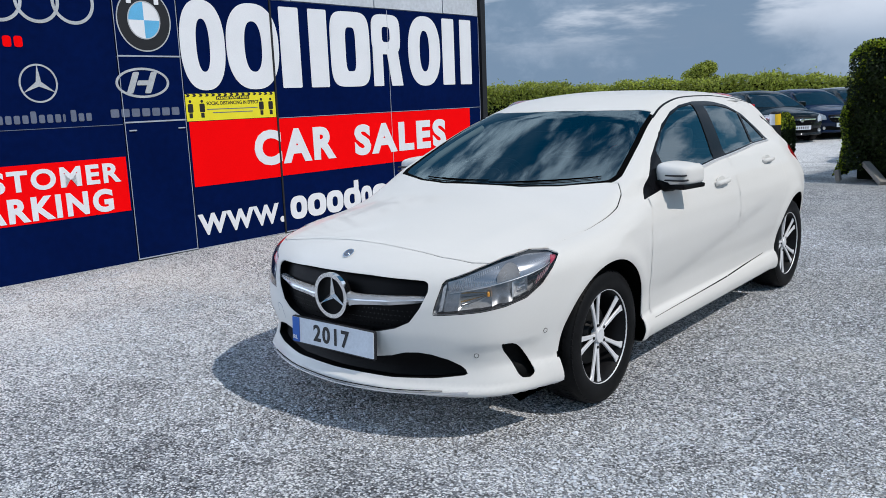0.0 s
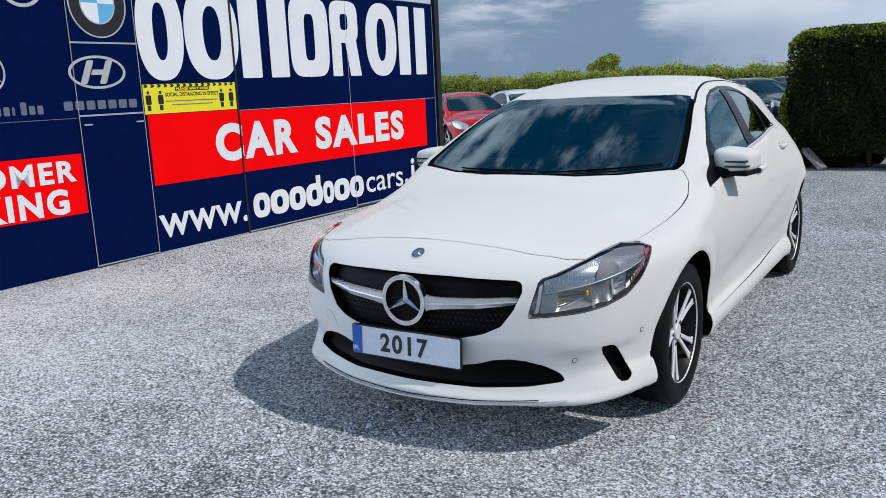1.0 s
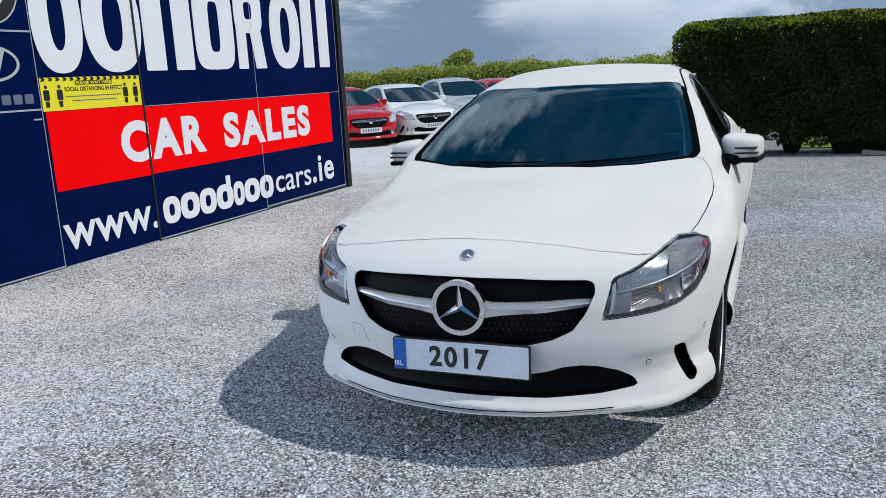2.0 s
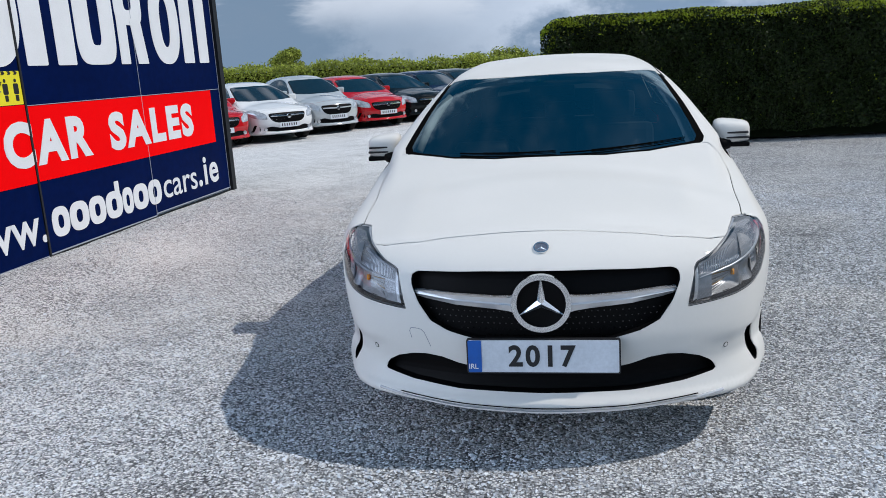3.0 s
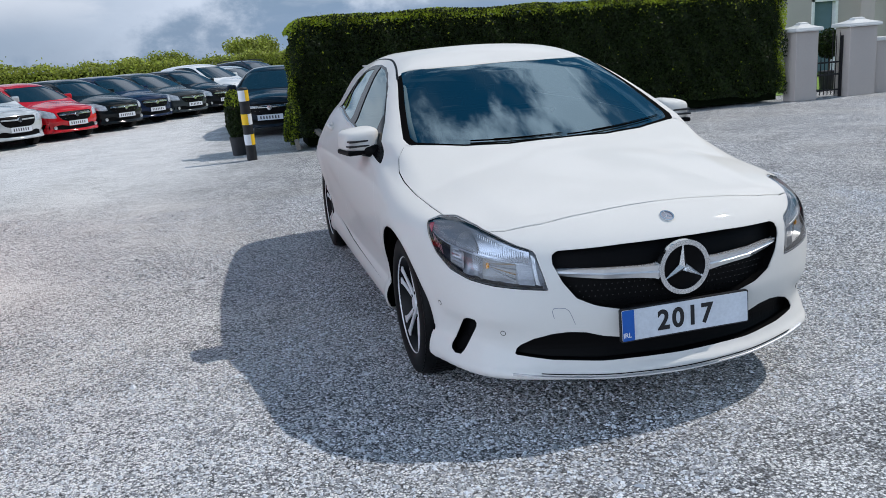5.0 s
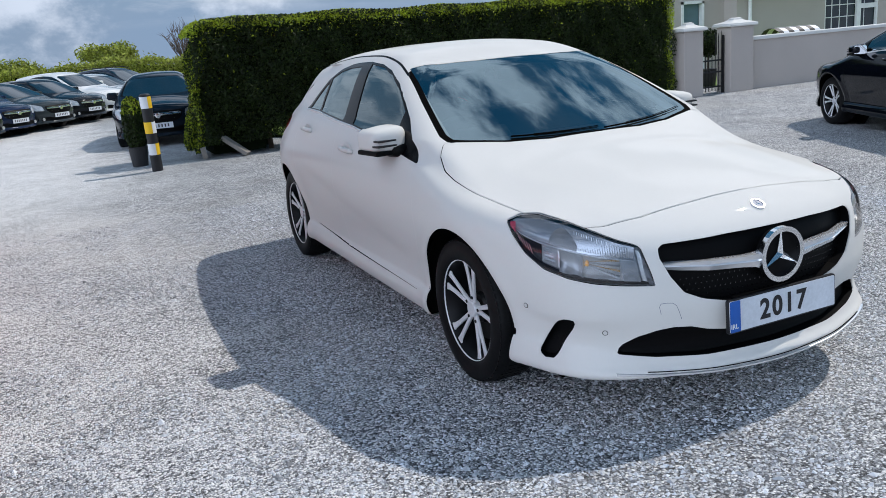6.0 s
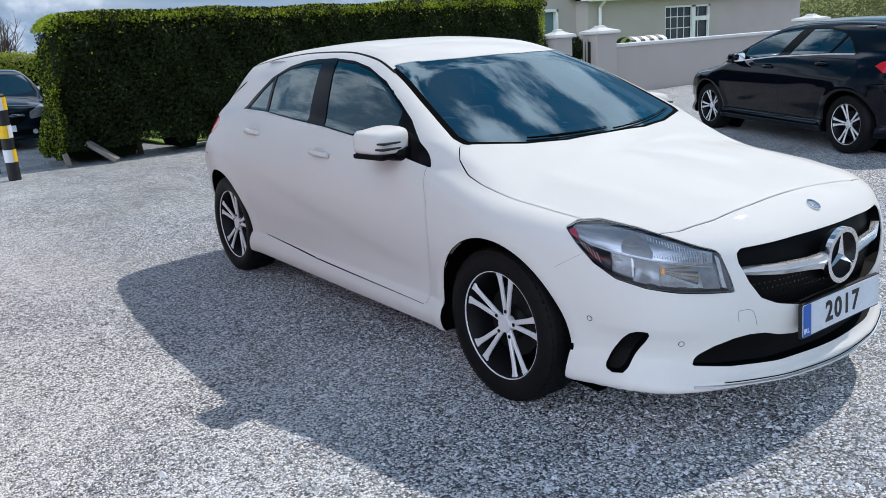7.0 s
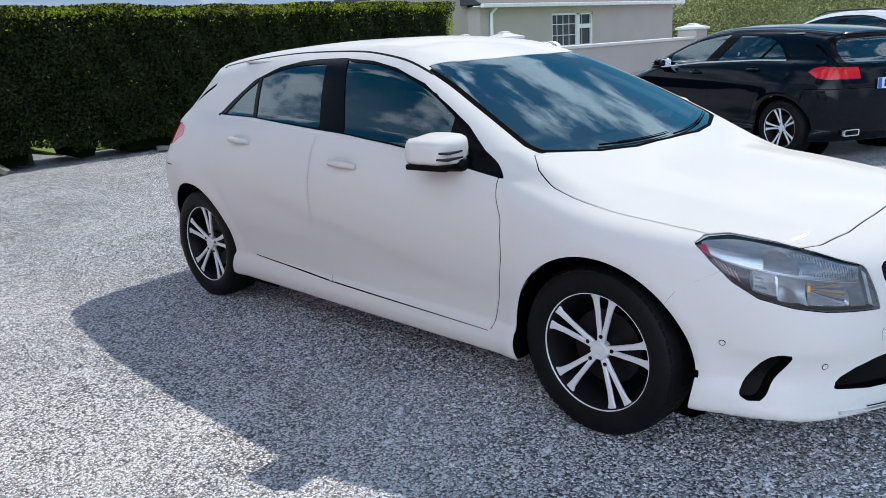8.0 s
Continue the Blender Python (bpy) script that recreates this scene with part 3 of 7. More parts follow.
    hoop(0.717, 1.651, 0.255, 0.130, 0.232, 0.110, M_CHROMEGREY, 2.0, "oval_badge")
    for d in (-0.085, 0.085):
        slab(0.64 + d, 0.70 + d, 1.56, 1.745, 0.015, "badge_bar", M_CHROMEGREY, lean=0.42)
    slab(0.655, 0.80, 1.63, 1.672, 0.01, "badge_bar", M_CHROMEGREY, lean=0.42, z=0.0018)
    for k in range(7):
        slab(0.39 + 0.097 * k, 0.465 + 0.097 * k, 1.362, 1.432, 0.012, "word_bar", M_DIMGREY)
    hoop(0.787, 2.185, 0.252, 0.262, 0.148, 0.155, M_BLACK, 2.0, "round_badge")
    hoop(0.787, 2.185, 0.258, 0.268, 0.247, 0.257, M_CHROMEGREY, 2.0, "round_badge", 0.0018)
    hoop(0.787, 2.185, 0.156, 0.163, 0.146, 0.153, M_CHROMEGREY, 2.0, "round_badge", 0.0018)
    for q in range(4):
        pts = [(0.787, 2.185)] + [(0.787 + 0.147 * math.cos(a), 2.185 + 0.154 * math.sin(a)) for a in np.linspace(q * math.pi / 2, (q + 1) * math.pi / 2, 12)]
        part("badge_quarter", prism(pts, 0.002, Matrix.Translation((0, 0, 0.001))), M_WHITE if q % 2 == 0 else M_SKYBLUE, shed, m=SHED)
    for a in (130, 90, 50):
        slab(0.787 + 0.203 * math.cos(radians(a)) - 0.022, 0.787 + 0.203 * math.cos(radians(a)) + 0.022, 2.185 + 0.21 * math.sin(radians(a)) - 0.025, 2.185 + 0.21 * math.sin(radians(a)) + 0.025, 0.008, "badge_bar", M_WHITE, z=0.0045)
    # notice
    note = part("notice", box(1.118, 2.145, 1.297, 1.546, 0.0005, 0.005), M_YELLOW, shed, "yellow notice on keeping apart", m=SHED)
    for k in range(15):
        slab_pts = [(1.125 + 0.068 * k, 1.545), (1.155 + 0.068 * k, 1.545), (1.17 + 0.068 * k, 1.532), (1.155 + 0.068 * k, 1.519), (1.125 + 0.068 * k, 1.519), (1.14 + 0.068 * k, 1.532)]
        part("chevron", prism(slab_pts, 0.002, Matrix.Translation((0, 0, 0.005))), M_BLACK, note)
    part("notice_band", box(1.45, 1.83, 1.486, 1.518, 0.005, 0.0065), M_BLACK, note)
    lettering("PLEASE WAIT HERE", 0.36, 0.022, M_YELLOW, note, Matrix.Translation((1.46, 1.491, 0.0067)), bold=0.03, depth=0.001)
    lettering("SOCIAL DISTANCING IN EFFECT", 0.60, 0.034, M_BLACK, note, Matrix.Translation((1.34, 1.438, 0.0052)), bold=0.02, depth=0.001)
    for y, a, b in ((1.395, 1.34, 1.92), (1.362, 1.40, 1.86)):
        part("print_bar", box(a, b, y, y + 0.008, 0.005, 0.006), M_DIMGREY, note)
    for x in (1.165, 1.29, 1.97, 2.085):
        part("pictogram", prism(rounded(x - 0.028, x + 0.028, 1.375, 1.455, 0.012), 0.001, Matrix.Translation((0, 0, 0.0052))), M_BLACK, note)
        part("pictogram", prism(oval(x, 1.476, 0.014, 0.014, 16), 0.001, Matrix.Translation((0, 0, 0.0052))), M_BLACK, note)
        part("pictogram", prism(rounded(x - 0.018, x + 0.018, 1.325, 1.37, 0.006), 0.001, Matrix.Translation((0, 0, 0.0052))), M_BLACK, note)


build_shed()


# ---- garden wall, gate, house ----
def pillar(x0, x1, y0, y1, h):
    p = empty("gate_pillar", Matrix.Translation(((x0 + x1) / 2, (y0 + y1) / 2, 0)), "rendered gate pillar with a white pyramid cap", "pillar", "gate pillars")
    w, d = (x1 - x0) / 2, (y1 - y0) / 2
    part("pillar_shaft", box(-w, w, -d, d, -0.1, h, 0.01), M_RENDER, p)
    bm = bmesh.new()
    rows = []
    for s, z in ((w + 0.05, h), (w + 0.06, h + 0.02), (w + 0.05, h + 0.06), (w * 0.62, h + 0.10), (w * 0.40, h + 0.125), (w * 0.36, h + 0.15), (w * 0.2, h + 0.165)):
        t = s - w + d if s > w else s * d / w
        rows.append([bm.verts.new((a * s, b * t, z)) for a, b in ((-1, -1), (1, -1), (1, 1), (-1, 1))])
    for a, b in zip(rows, rows[1:]):
        for k in range(4):
            bm.faces.new((a[k], a[(k + 1) % 4], b[(k + 1) % 4], b[k]))
    bm.faces.new(rows[-1])
    bm.faces.new(rows[0][::-1])
    part("pillar_cap", bm, M_COPING, p)
    return p


pillar(8.44, 8.90, 9.28, 9.60, 1.22)
pillar(9.58, 10.16, 9.28, 9.66, 1.24)
pillar(17.6, 18.2, 9.35, 9.9, 1.20)


def build_wall():
    w = empty("garden_wall", Matrix(), "low rendered garden wall with white coping", "wall", kind="structure")
    part("wall_face", box(10.16, 17.6, 9.42, 9.65, -0.1, 0.95), M_RENDER, w)
    part("coping", box(10.14, 17.6, 9.37, 9.70, 0.95, 1.02, 0.015), M_COPING, w)


build_wall()


def build_gate():
    g = empty("iron_gate", Matrix.Translation((8.92, 9.45, 0)), "black wrought iron garden gate between pillars", "gate")
    for z in (0.12, 0.40, 0.62):
        part("rail", box(0.0, 0.64, -0.012, 0.012, z, z + 0.03), M_IRON, g)
    for i in range(8):
        part("upright", tube([(0.03 + 0.08 * i, 0, 0.05), (0.03 + 0.08 * i, 0, 0.70 + 0.38 * (i > 4) + 0.05 * (i % 2)), (0.03 + 0.08 * i, 0, 0.76 + 0.38 * (i > 4) + 0.05 * (i % 2))], [0.009, 0.009, 0.002], 6), M_IRON, g)
    part("hinge_post", box(0.60, 0.64, -0.02, 0.02, 0.0, 1.1), M_IRON, g)


build_gate()
HOUSE_Y = 15.0


def build_house():
    h = empty("bungalow", Matrix.Translation((0.2, 0, 0)), "pale rendered bungalow with slate roof and barred window", "house")
    x0, x1, y0, y1 = 15.1, 26.2, HOUSE_Y, HOUSE_Y + 7
    wx0, wx1, wz0, wz1 = 18.55, 20.85, 0.78, 1.86
    for a in ((x0, wx0, y0, y0 + 0.3, -0.2, 2.12), (wx1, x1, y0, y0 + 0.3, -0.2, 2.12), (wx0, wx1, y0, y0 + 0.3, -0.2, wz0), (wx0, wx1, y0, y0 + 0.3, wz1, 2.12), (x0, x1, y1 - 0.3, y1, -0.2, 2.12), (x0, x0 + 0.3, y0 + 0.3, y1 - 0.3, -0.2, 2.12), (x1 - 0.3, x1, y0 + 0.3, y1 - 0.3, -0.2, 2.12)):
        part("wall", box(*a), M_RENDER, h)
    # the wing that stands back, with the door
    dx0, dx1 = 13.55, 14.35
    for a in ((11.6, dx0, y0 + 0.5, y0 + 0.8, -0.2, 3.0), (dx1, x0, y0 + 0.5, y0 + 0.8, -0.2, 3.0), (dx0, dx1, y0 + 0.5, y0 + 0.8, 1.92, 3.0)):
        part("wing_wall", box(*a), M_RENDER, h)
    d = part("house_door", box(dx0 + 0.06, dx1 - 0.06, y0 + 0.62, y0 + 0.67, -0.1, 1.86), material("teal_door", (0.10, 0.17, 0.19), 0.4), h, "grey teal glazed door")
    for a in ((dx0, dx0 + 0.07, -0.1, 1.92), (dx1 - 0.07, dx1, -0.1, 1.92), (dx0, dx1, 1.85, 1.93)):
        part("door_frame", box(a[0], a[1], y0 + 0.46, y0 + 0.6, a[2], a[3]), M_UPVC, d)
    part("rainwater_pipe", tube([(x0 + 0.4, y0 - 0.10, 0), (x0 + 0.4, y0 - 0.10, 1.9), (x0 + 0.4, y0 - 0.3, 2.08)], 0.05, 10), M_UPVC, h)
    part("gutter", box(x0 - 0.3, x1 + 0.2, y0 - 0.42, y0 - 0.3, 2.07, 2.18, 0.02), M_UPVC, h)
    part("soffit", box(x0 - 0.3, x1 + 0.2, y0 - 0.32, y0, 2.10, 2.13), M_UPVC, h)
    rb = bmesh.new()
    vs = [rb.verts.new(p) for p in ((x0 - 0.3, y0 - 0.35, 2.17), (x1 + 0.2, y0 - 0.35, 2.17), (x1 + 0.2, y0 + 3.5, 4.2), (x0 - 0.3, y0 + 3.5, 4.2), (x1 + 0.2, y1 + 0.3, 2.17), (x0 - 0.3, y1 + 0.3, 2.17))]
    for f in ((0, 1, 2, 3), (3, 2, 4, 5), (0, 3, 5), (1, 4, 2), (0, 5, 4, 1)):
        rb.faces.new([vs[i] for i in f])
    part("roof", rb, M_SLATE, h)
    win = part("house_window", box(wx0, wx1, y0 + 0.02, y0 + 0.09, wz0, wz0 + 0.06), M_UPVC, h, "white framed window with security bars")
    part("window_sill", box(wx0 - 0.08, wx1 + 0.08, y0 - 0.05, y0 + 0.1, wz0 - 0.07, wz0 - 0.002), M_COPING, win)
    for a in ((wx0, wx0 + 0.06, wz0 + 0.06, wz1), (wx1 - 0.07, wx1, wz0 + 0.06, wz1), (wx0 + 1.38, wx0 + 1.56, wz0 + 0.06, wz1)):
        part("window_frame", box(a[0], a[1], y0 + 0.02, y0 + 0.09, a[2], a[3]), M_UPVC, win)
    part("window_frame", box(wx0, wx1, y0 + 0.02, y0 + 0.09, wz1 - 0.06, wz1 - 0.002), M_UPVC, win)
    part("window_frame", box(wx0 + 1.56, wx1 - 0.07, y0 + 0.02, y0 + 0.09, 1.36, 1.50), M_UPVC, win)
    part("pane", box(wx0, wx1, y0 + 0.11, y0 + 0.118, wz0, wz1), material("dim_glass", (0.03, 0.04, 0.05), 0.08, vary=0.3), win)
    for i in range(1, 4):
        part("window_bar", box(wx0 + 0.06 + 0.33 * i, wx0 + 0.085 + 0.33 * i, y0 + 0.095, y0 + 0.108, wz0 + 0.06, wz1 - 0.06), M_UPVC, win)
    for z in (1.15, 1.5):
        part("window_bar", box(wx0 + 0.06, wx0 + 1.38, y0 + 0.095, y0 + 0.106, z, z + 0.025), M_UPVC, win)
    part("window_bar", box(wx0 + 1.78, wx0 + 1.80, y0 + 0.095, y0 + 0.106, wz0 + 0.06, wz1 - 0.06), M_UPVC, win)


build_house()


def build_awning_seat():
    """Striped garden canopy seen over the wall."""
    t = empty("garden_swing_seat", Matrix.Translation((13.98, 11.9, -0.06)) @ Matrix.Diagonal((0.72, 0.72, 0.88, 1)), "striped black and white garden canopy behind the wall", "canopy")
    for i in range(8):
        bm = bmesh.new()
        rows = []
        for k in range(6):
            a = radians(15 + 28 * k)
            rows.append([bm.verts.new((-0.9 + 0.235 * (i + e), -0.45 * math.cos(a), 1.0 + 0.30 * math.sin(a))) for e in (0, 1)])
        for a, b in zip(rows, rows[1:]):
            bm.faces.new((a[0], a[1], b[1], b[0]))
        part("canopy_strip", bm, M_WHITE if i % 2 else M_BLACK, t)
    for x in (-0.85, 0.85):
        part("canopy_leg", tube([(x, 0, 0), (x, 0, 1.05)], 0.025), M_IRON, t)


build_awning_seat()
tagged(part("lawn", box(1.3, 21.3, 10.6, 40, -0.02, 0.012), M_GRASS), "bright green lawn behind the hedge", "lawn", kind="structure")


# ---- hedge ----
def leaf_cards(rng, pts, nrm, size, jitter=0.9):
    """Folded leaf blades at points, facing roughly along the normals."""
    n = len(pts)
    d = nrm + rng.normal(0, jitter, (n, 3))
    d /= np.linalg.norm(d, axis=1)[:, None]
    u = np.cross(d, rng.normal(0, 1, (n, 3)))
    u /= np.linalg.norm(u, axis=1)[:, None]
    v = np.cross(d, u)
    s = size * rng.uniform(0.6, 1.5, (n, 1))
    a, b, c, e = pts - u * s, pts + v * s * 0.55 + d * s * 0.2, pts + u * s, pts - v * s * 0.55 + d * s * 0.2
    V = np.stack([a, b, c, e], 1).reshape(-1, 3)
    i = np.arange(n)[:, None] * 4
    F = np.concatenate([i + [0, 1, 2], i + [0, 2, 3]], 1).reshape(-1, 3)
    return V, F


def build_hedge():
    rng = np.random.default_rng(5)
    h = empty("hedge", Matrix(), "tall clipped green conifer hedge with dark shaded face", "hedge")
    x0, x1, y0, y1, zb = -0.42, 8.36, 9.42, 10.55, 0.34

    def top(x):
        return 2.00 + 0.012 * math.sin(x * 1.3) + 0.010 * math.sin(x * 3.7 + 1) - 0.16 * max(0.0, 1 - (x - x0) / 0.32) ** 2

    # dark core standing for the shade between and under the leaves
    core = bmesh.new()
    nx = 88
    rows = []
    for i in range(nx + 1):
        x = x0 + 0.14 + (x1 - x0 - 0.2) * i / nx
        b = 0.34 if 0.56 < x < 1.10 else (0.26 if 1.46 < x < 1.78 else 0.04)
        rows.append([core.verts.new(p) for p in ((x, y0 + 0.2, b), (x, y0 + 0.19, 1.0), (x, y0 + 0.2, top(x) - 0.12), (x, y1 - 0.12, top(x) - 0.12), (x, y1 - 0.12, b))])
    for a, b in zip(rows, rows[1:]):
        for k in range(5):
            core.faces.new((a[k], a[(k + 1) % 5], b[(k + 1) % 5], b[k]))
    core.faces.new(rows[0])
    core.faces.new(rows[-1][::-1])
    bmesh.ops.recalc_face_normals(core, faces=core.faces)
    part("hedge_core", core, M_CORE_SHADE, h)
    P, N = [], []

    def face(n, make, nv):
        p = make(n)
        P.append(p)
        N.append(np.tile(nv, (n, 1)))

    def lumps(a, b):
        return 0.05 * np.sin(a * 4.1 + np.sin(b * 3)) * np.sin(b * 5.3) + 0.03 * np.sin(a * 11 + b * 7)

    tops = np.vectorize(top)

    def frontp(n):
        x, t = rng.uniform(x0, x1, n), rng.uniform(0, 1, n)
        b = zb - 0.05 + 0.12 * np.sin(x * 2.3) * np.sin(x * 5.1)
        b = np.where((x > 0.58) & (x < 1.07), 0.26 + 0.25 * (b - 0.3), np.where((x > 1.48) & (x < 1.76), 0.16 + 0.5 * (b - 0.3), 0.13 + 0.4 * (b - 0.2)))
        z = b + (tops(x) - b) * t
        return np.stack([x, y0 + 1.3 * lumps(x, z) + rng.uniform(0, 0.2, n), z], 1)

    def topp(n):
        x, y = rng.uniform(x0, x1, n), rng.uniform(y0, y1, n)
        return np.stack([x, y, tops(x) + 0.35 * lumps(x, y) - rng.uniform(0, 0.07, n) - 0.10 * np.exp(-(y - y0) / 0.06)], 1)

    def endp(n):
        y, z = rng.uniform(y0, y1, n), rng.uniform(0.1, 1.95, n)
        return np.stack([x0 + lumps(y, z) + rng.uniform(0, 0.1, n) - 0.16 + 0.15 * z + 0.20 * np.clip((z - 1.5) / 0.45, 0, 1) ** 2, y, z], 1)

    def endq(n):
        y, z = rng.uniform(y0, y1, n), rng.uniform(0.2, 1.95, n)
        return np.stack([x1 - 0.04 + lumps(y, z) - rng.uniform(0, 0.1, n), y, z], 1)

    face(125000, frontp, (0, -1, 0.15))
    face(17000, endp, (-1, 0, 0))
    V, F = leaf_cards(rng, np.concatenate(P), np.concatenate(N), 0.018)
    tagged(soup("hedge_leaves", V.tolist(), F.tolist(), M_LEAF, h), kind="stuff")
    # sunlit top, ends and upper face: the light is in the lime colour
    P.clear()
    N.clear()
    face(52000, topp, (0, 0, 1))
    face(11000, endq, (1, 0, 0))
    face(11000, endp, (-1, 0, 0.2))
    tips = frontp(26000)
    tips[:, 1] -= 0.03
    keep = rng.uniform(0, 1, len(tips)) < 0.02 + 0.95 * np.clip((tips[:, 2] - 1.66) / 0.24, 0, 1) ** 1.4
    P.append(tips[keep])
    N.append(np.tile((0.5, -0.5, 0.6), (int(keep.sum()), 1)))
    V, F = leaf_cards(rng, np.concatenate(P), np.concatenate(N), 0.018)
    tagged(soup("sunlit_leaves", V.tolist(), F.tolist(), M_LEAF_SUNLIT, h, "lime green new growth on top"), kind="stuff")
    # unseen wing behind the hedge's end, added to shade the ground beside it
    part("shade_hedge", box(0.42, 0.80, 10.4, 14.4, 0.0, 1.86, 0.05), M_CORE_SHADE, h)
    n = 9000
    y, z, e = rng.uniform(10.4, 14.4, n), rng.uniform(0.1, 1.92, n), rng.integers(0, 2, n)
    V, F = leaf_cards(rng, np.stack([np.where(e, 0.84, 0.38) + rng.normal(0, 0.03, n), y, z], 1), np.stack([np.where(e, 1.0, -1.0), 0 * y, 0.2 + 0 * y], 1), 0.03)
    tagged(soup("shade_hedge_leaves", V.tolist(), F.tolist(), M_LEAF, h), kind="stuff")
    for i in range(14):
        x = 0.0 + 0.62 * i + rng.uniform(-0.1, 0.1)
        part("hedge_stem", tube([(x, 9.95, -0.05), (x + rng.uniform(-0.05, 0.05), 9.95, 0.3), (x + rng.uniform(-0.1, 0.1), 9.98, 0.8)], [0.045, 0.035, 0.025], 7), M_BARK, h)


build_hedge()
for i, (x, y, lx, rz, tip) in enumerate(((0.0, 9.36, 0.46, -40, 34), (-0.47, 9.36, 0.16, 0, 80), (2.35, 9.40, 0.3, -10, 4))):
    b = box(-lx / 2, lx / 2, -0.06, 0.06, -0.03, 0.03, 0.006)
    tagged(part("timber_offcut", b, M_TIMBER, m=pose(x, y, lx / 2 * math.sin(radians(tip)) + 0.03, 0, tip, rz)), "weathered timber offcut lying under the hedge", "timber", "timber offcuts")


# ---- bollard and planter ----
def build_bollard():
    b = empty("bollard", pose(-1.19, 8.88, -0.02, 3, -1.0, 0), "black bollard with yellow and white bands, leaning slightly", "bollard")
    part("post", lathe([(0, 0.0), (0, 0.074), (1.06, 0.071), (1.075, 0.055), (1.08, 0.0)], 24, "z"), M_BLACK, b, smooth=False)
    for j, z in enumerate((0.25, 0.545, 0.885)):
        for k, mt in enumerate((M_BAND, M_WHITE)):
            bm = bmesh.new()
            rows = [[bm.verts.new((0.0755 * math.cos(a), 0.0755 * math.sin(a), zz)) for a in np.linspace(radians(-75 + 180 * (k + j)), radians(105 + 180 * (k + j)), 13)] for zz in (z, z + 0.155)]
            for i in range(12):
                bm.faces.new((rows[0][i], rows[0][i + 1], rows[1][i + 1], rows[1][i]))
            part("band", bm, mt, b)


build_bollard()


def build_planter():
    rng = np.random.default_rng(9)
    p = empty("planter", Matrix.Translation((-1.34, 9.72, -0.01)) @ Matrix.Diagonal((0.64, 0.64, 0.90, 1)), "clipped green shrub in a black tub", "planter")
    part("tub", lathe([(0.0, 0.0), (0.0, 0.17), (0.30, 0.21), (0.33, 0.22), (0.33, 0.19), (0.28, 0.185), (0.28, 0.0)], 24, "z"), M_POT, p)
    part("stem", tube([(0, 0, 0.25), (0.01, 0, 0.6), (0, 0.01, 0.9)], [0.03, 0.025, 0.015]), M_BARK, p)
    n = 6000
    z = rng.uniform(0.33, 1.12, n)
    a = rng.uniform(0, 2 * math.pi, n)
    r = np.interp(z, (0.33, 0.5, 0.85, 1.05, 1.12), (0.16, 0.24, 0.23, 0.16, 0.05)) * rng.uniform(0.75, 1.06, n)
    N = np.stack([np.cos(a), np.sin(a), 0.2 * np.ones(n)], 1)
    V, F = leaf_cards(rng, np.stack([r * np.cos(a), r * np.sin(a), z], 1), N, 0.024)
    tagged(soup("shrub_leaves", V.tolist(), F.tolist(), M_LEAF, p), kind="stuff")
    # sunlight on the shrub's top, put into lime leaves
    k = z > 0.86
    q = np.stack([r * np.cos(a), r * np.sin(a), z], 1)[k][:900] * (1.06, 1.06, 1.0)
    V, F = leaf_cards(rng, q, N[k][:900], 0.024)
    tagged(soup("sunlit_tips", V.tolist(), F.tolist(), M_LEAF_SUNLIT, p), kind="stuff")


build_planter()


def build_gate_plant():
    rng = np.random.default_rng(19)
    p = empty("potted_tree", Matrix.Translation((10.5, 10.9, 0.0)), "small clipped tree in a dark pot behind the gate", "planter")
    part("tub", lathe([(0.0, 0.0), (0.0, 0.15), (0.38, 0.2), (0.38, 0.17), (0.34, 0.0)], 20, "z"), M_POT, p)
    part("stem", tube([(0, 0, 0.3), (0.01, 0, 0.7)], 0.02), M_BARK, p)
    n = 2500
    d = rng.normal(0, 1, (n, 3))
    d /= np.linalg.norm(d, axis=1)[:, None]
    V, F = leaf_cards(rng, d * rng.uniform(0.18, 0.3, (n, 1)) + (0, 0, 0.92), d, 0.03)
    tagged(soup("tree_leaves", V.tolist(), F.tolist(), M_LEAF, p), kind="stuff")


build_gate_plant()


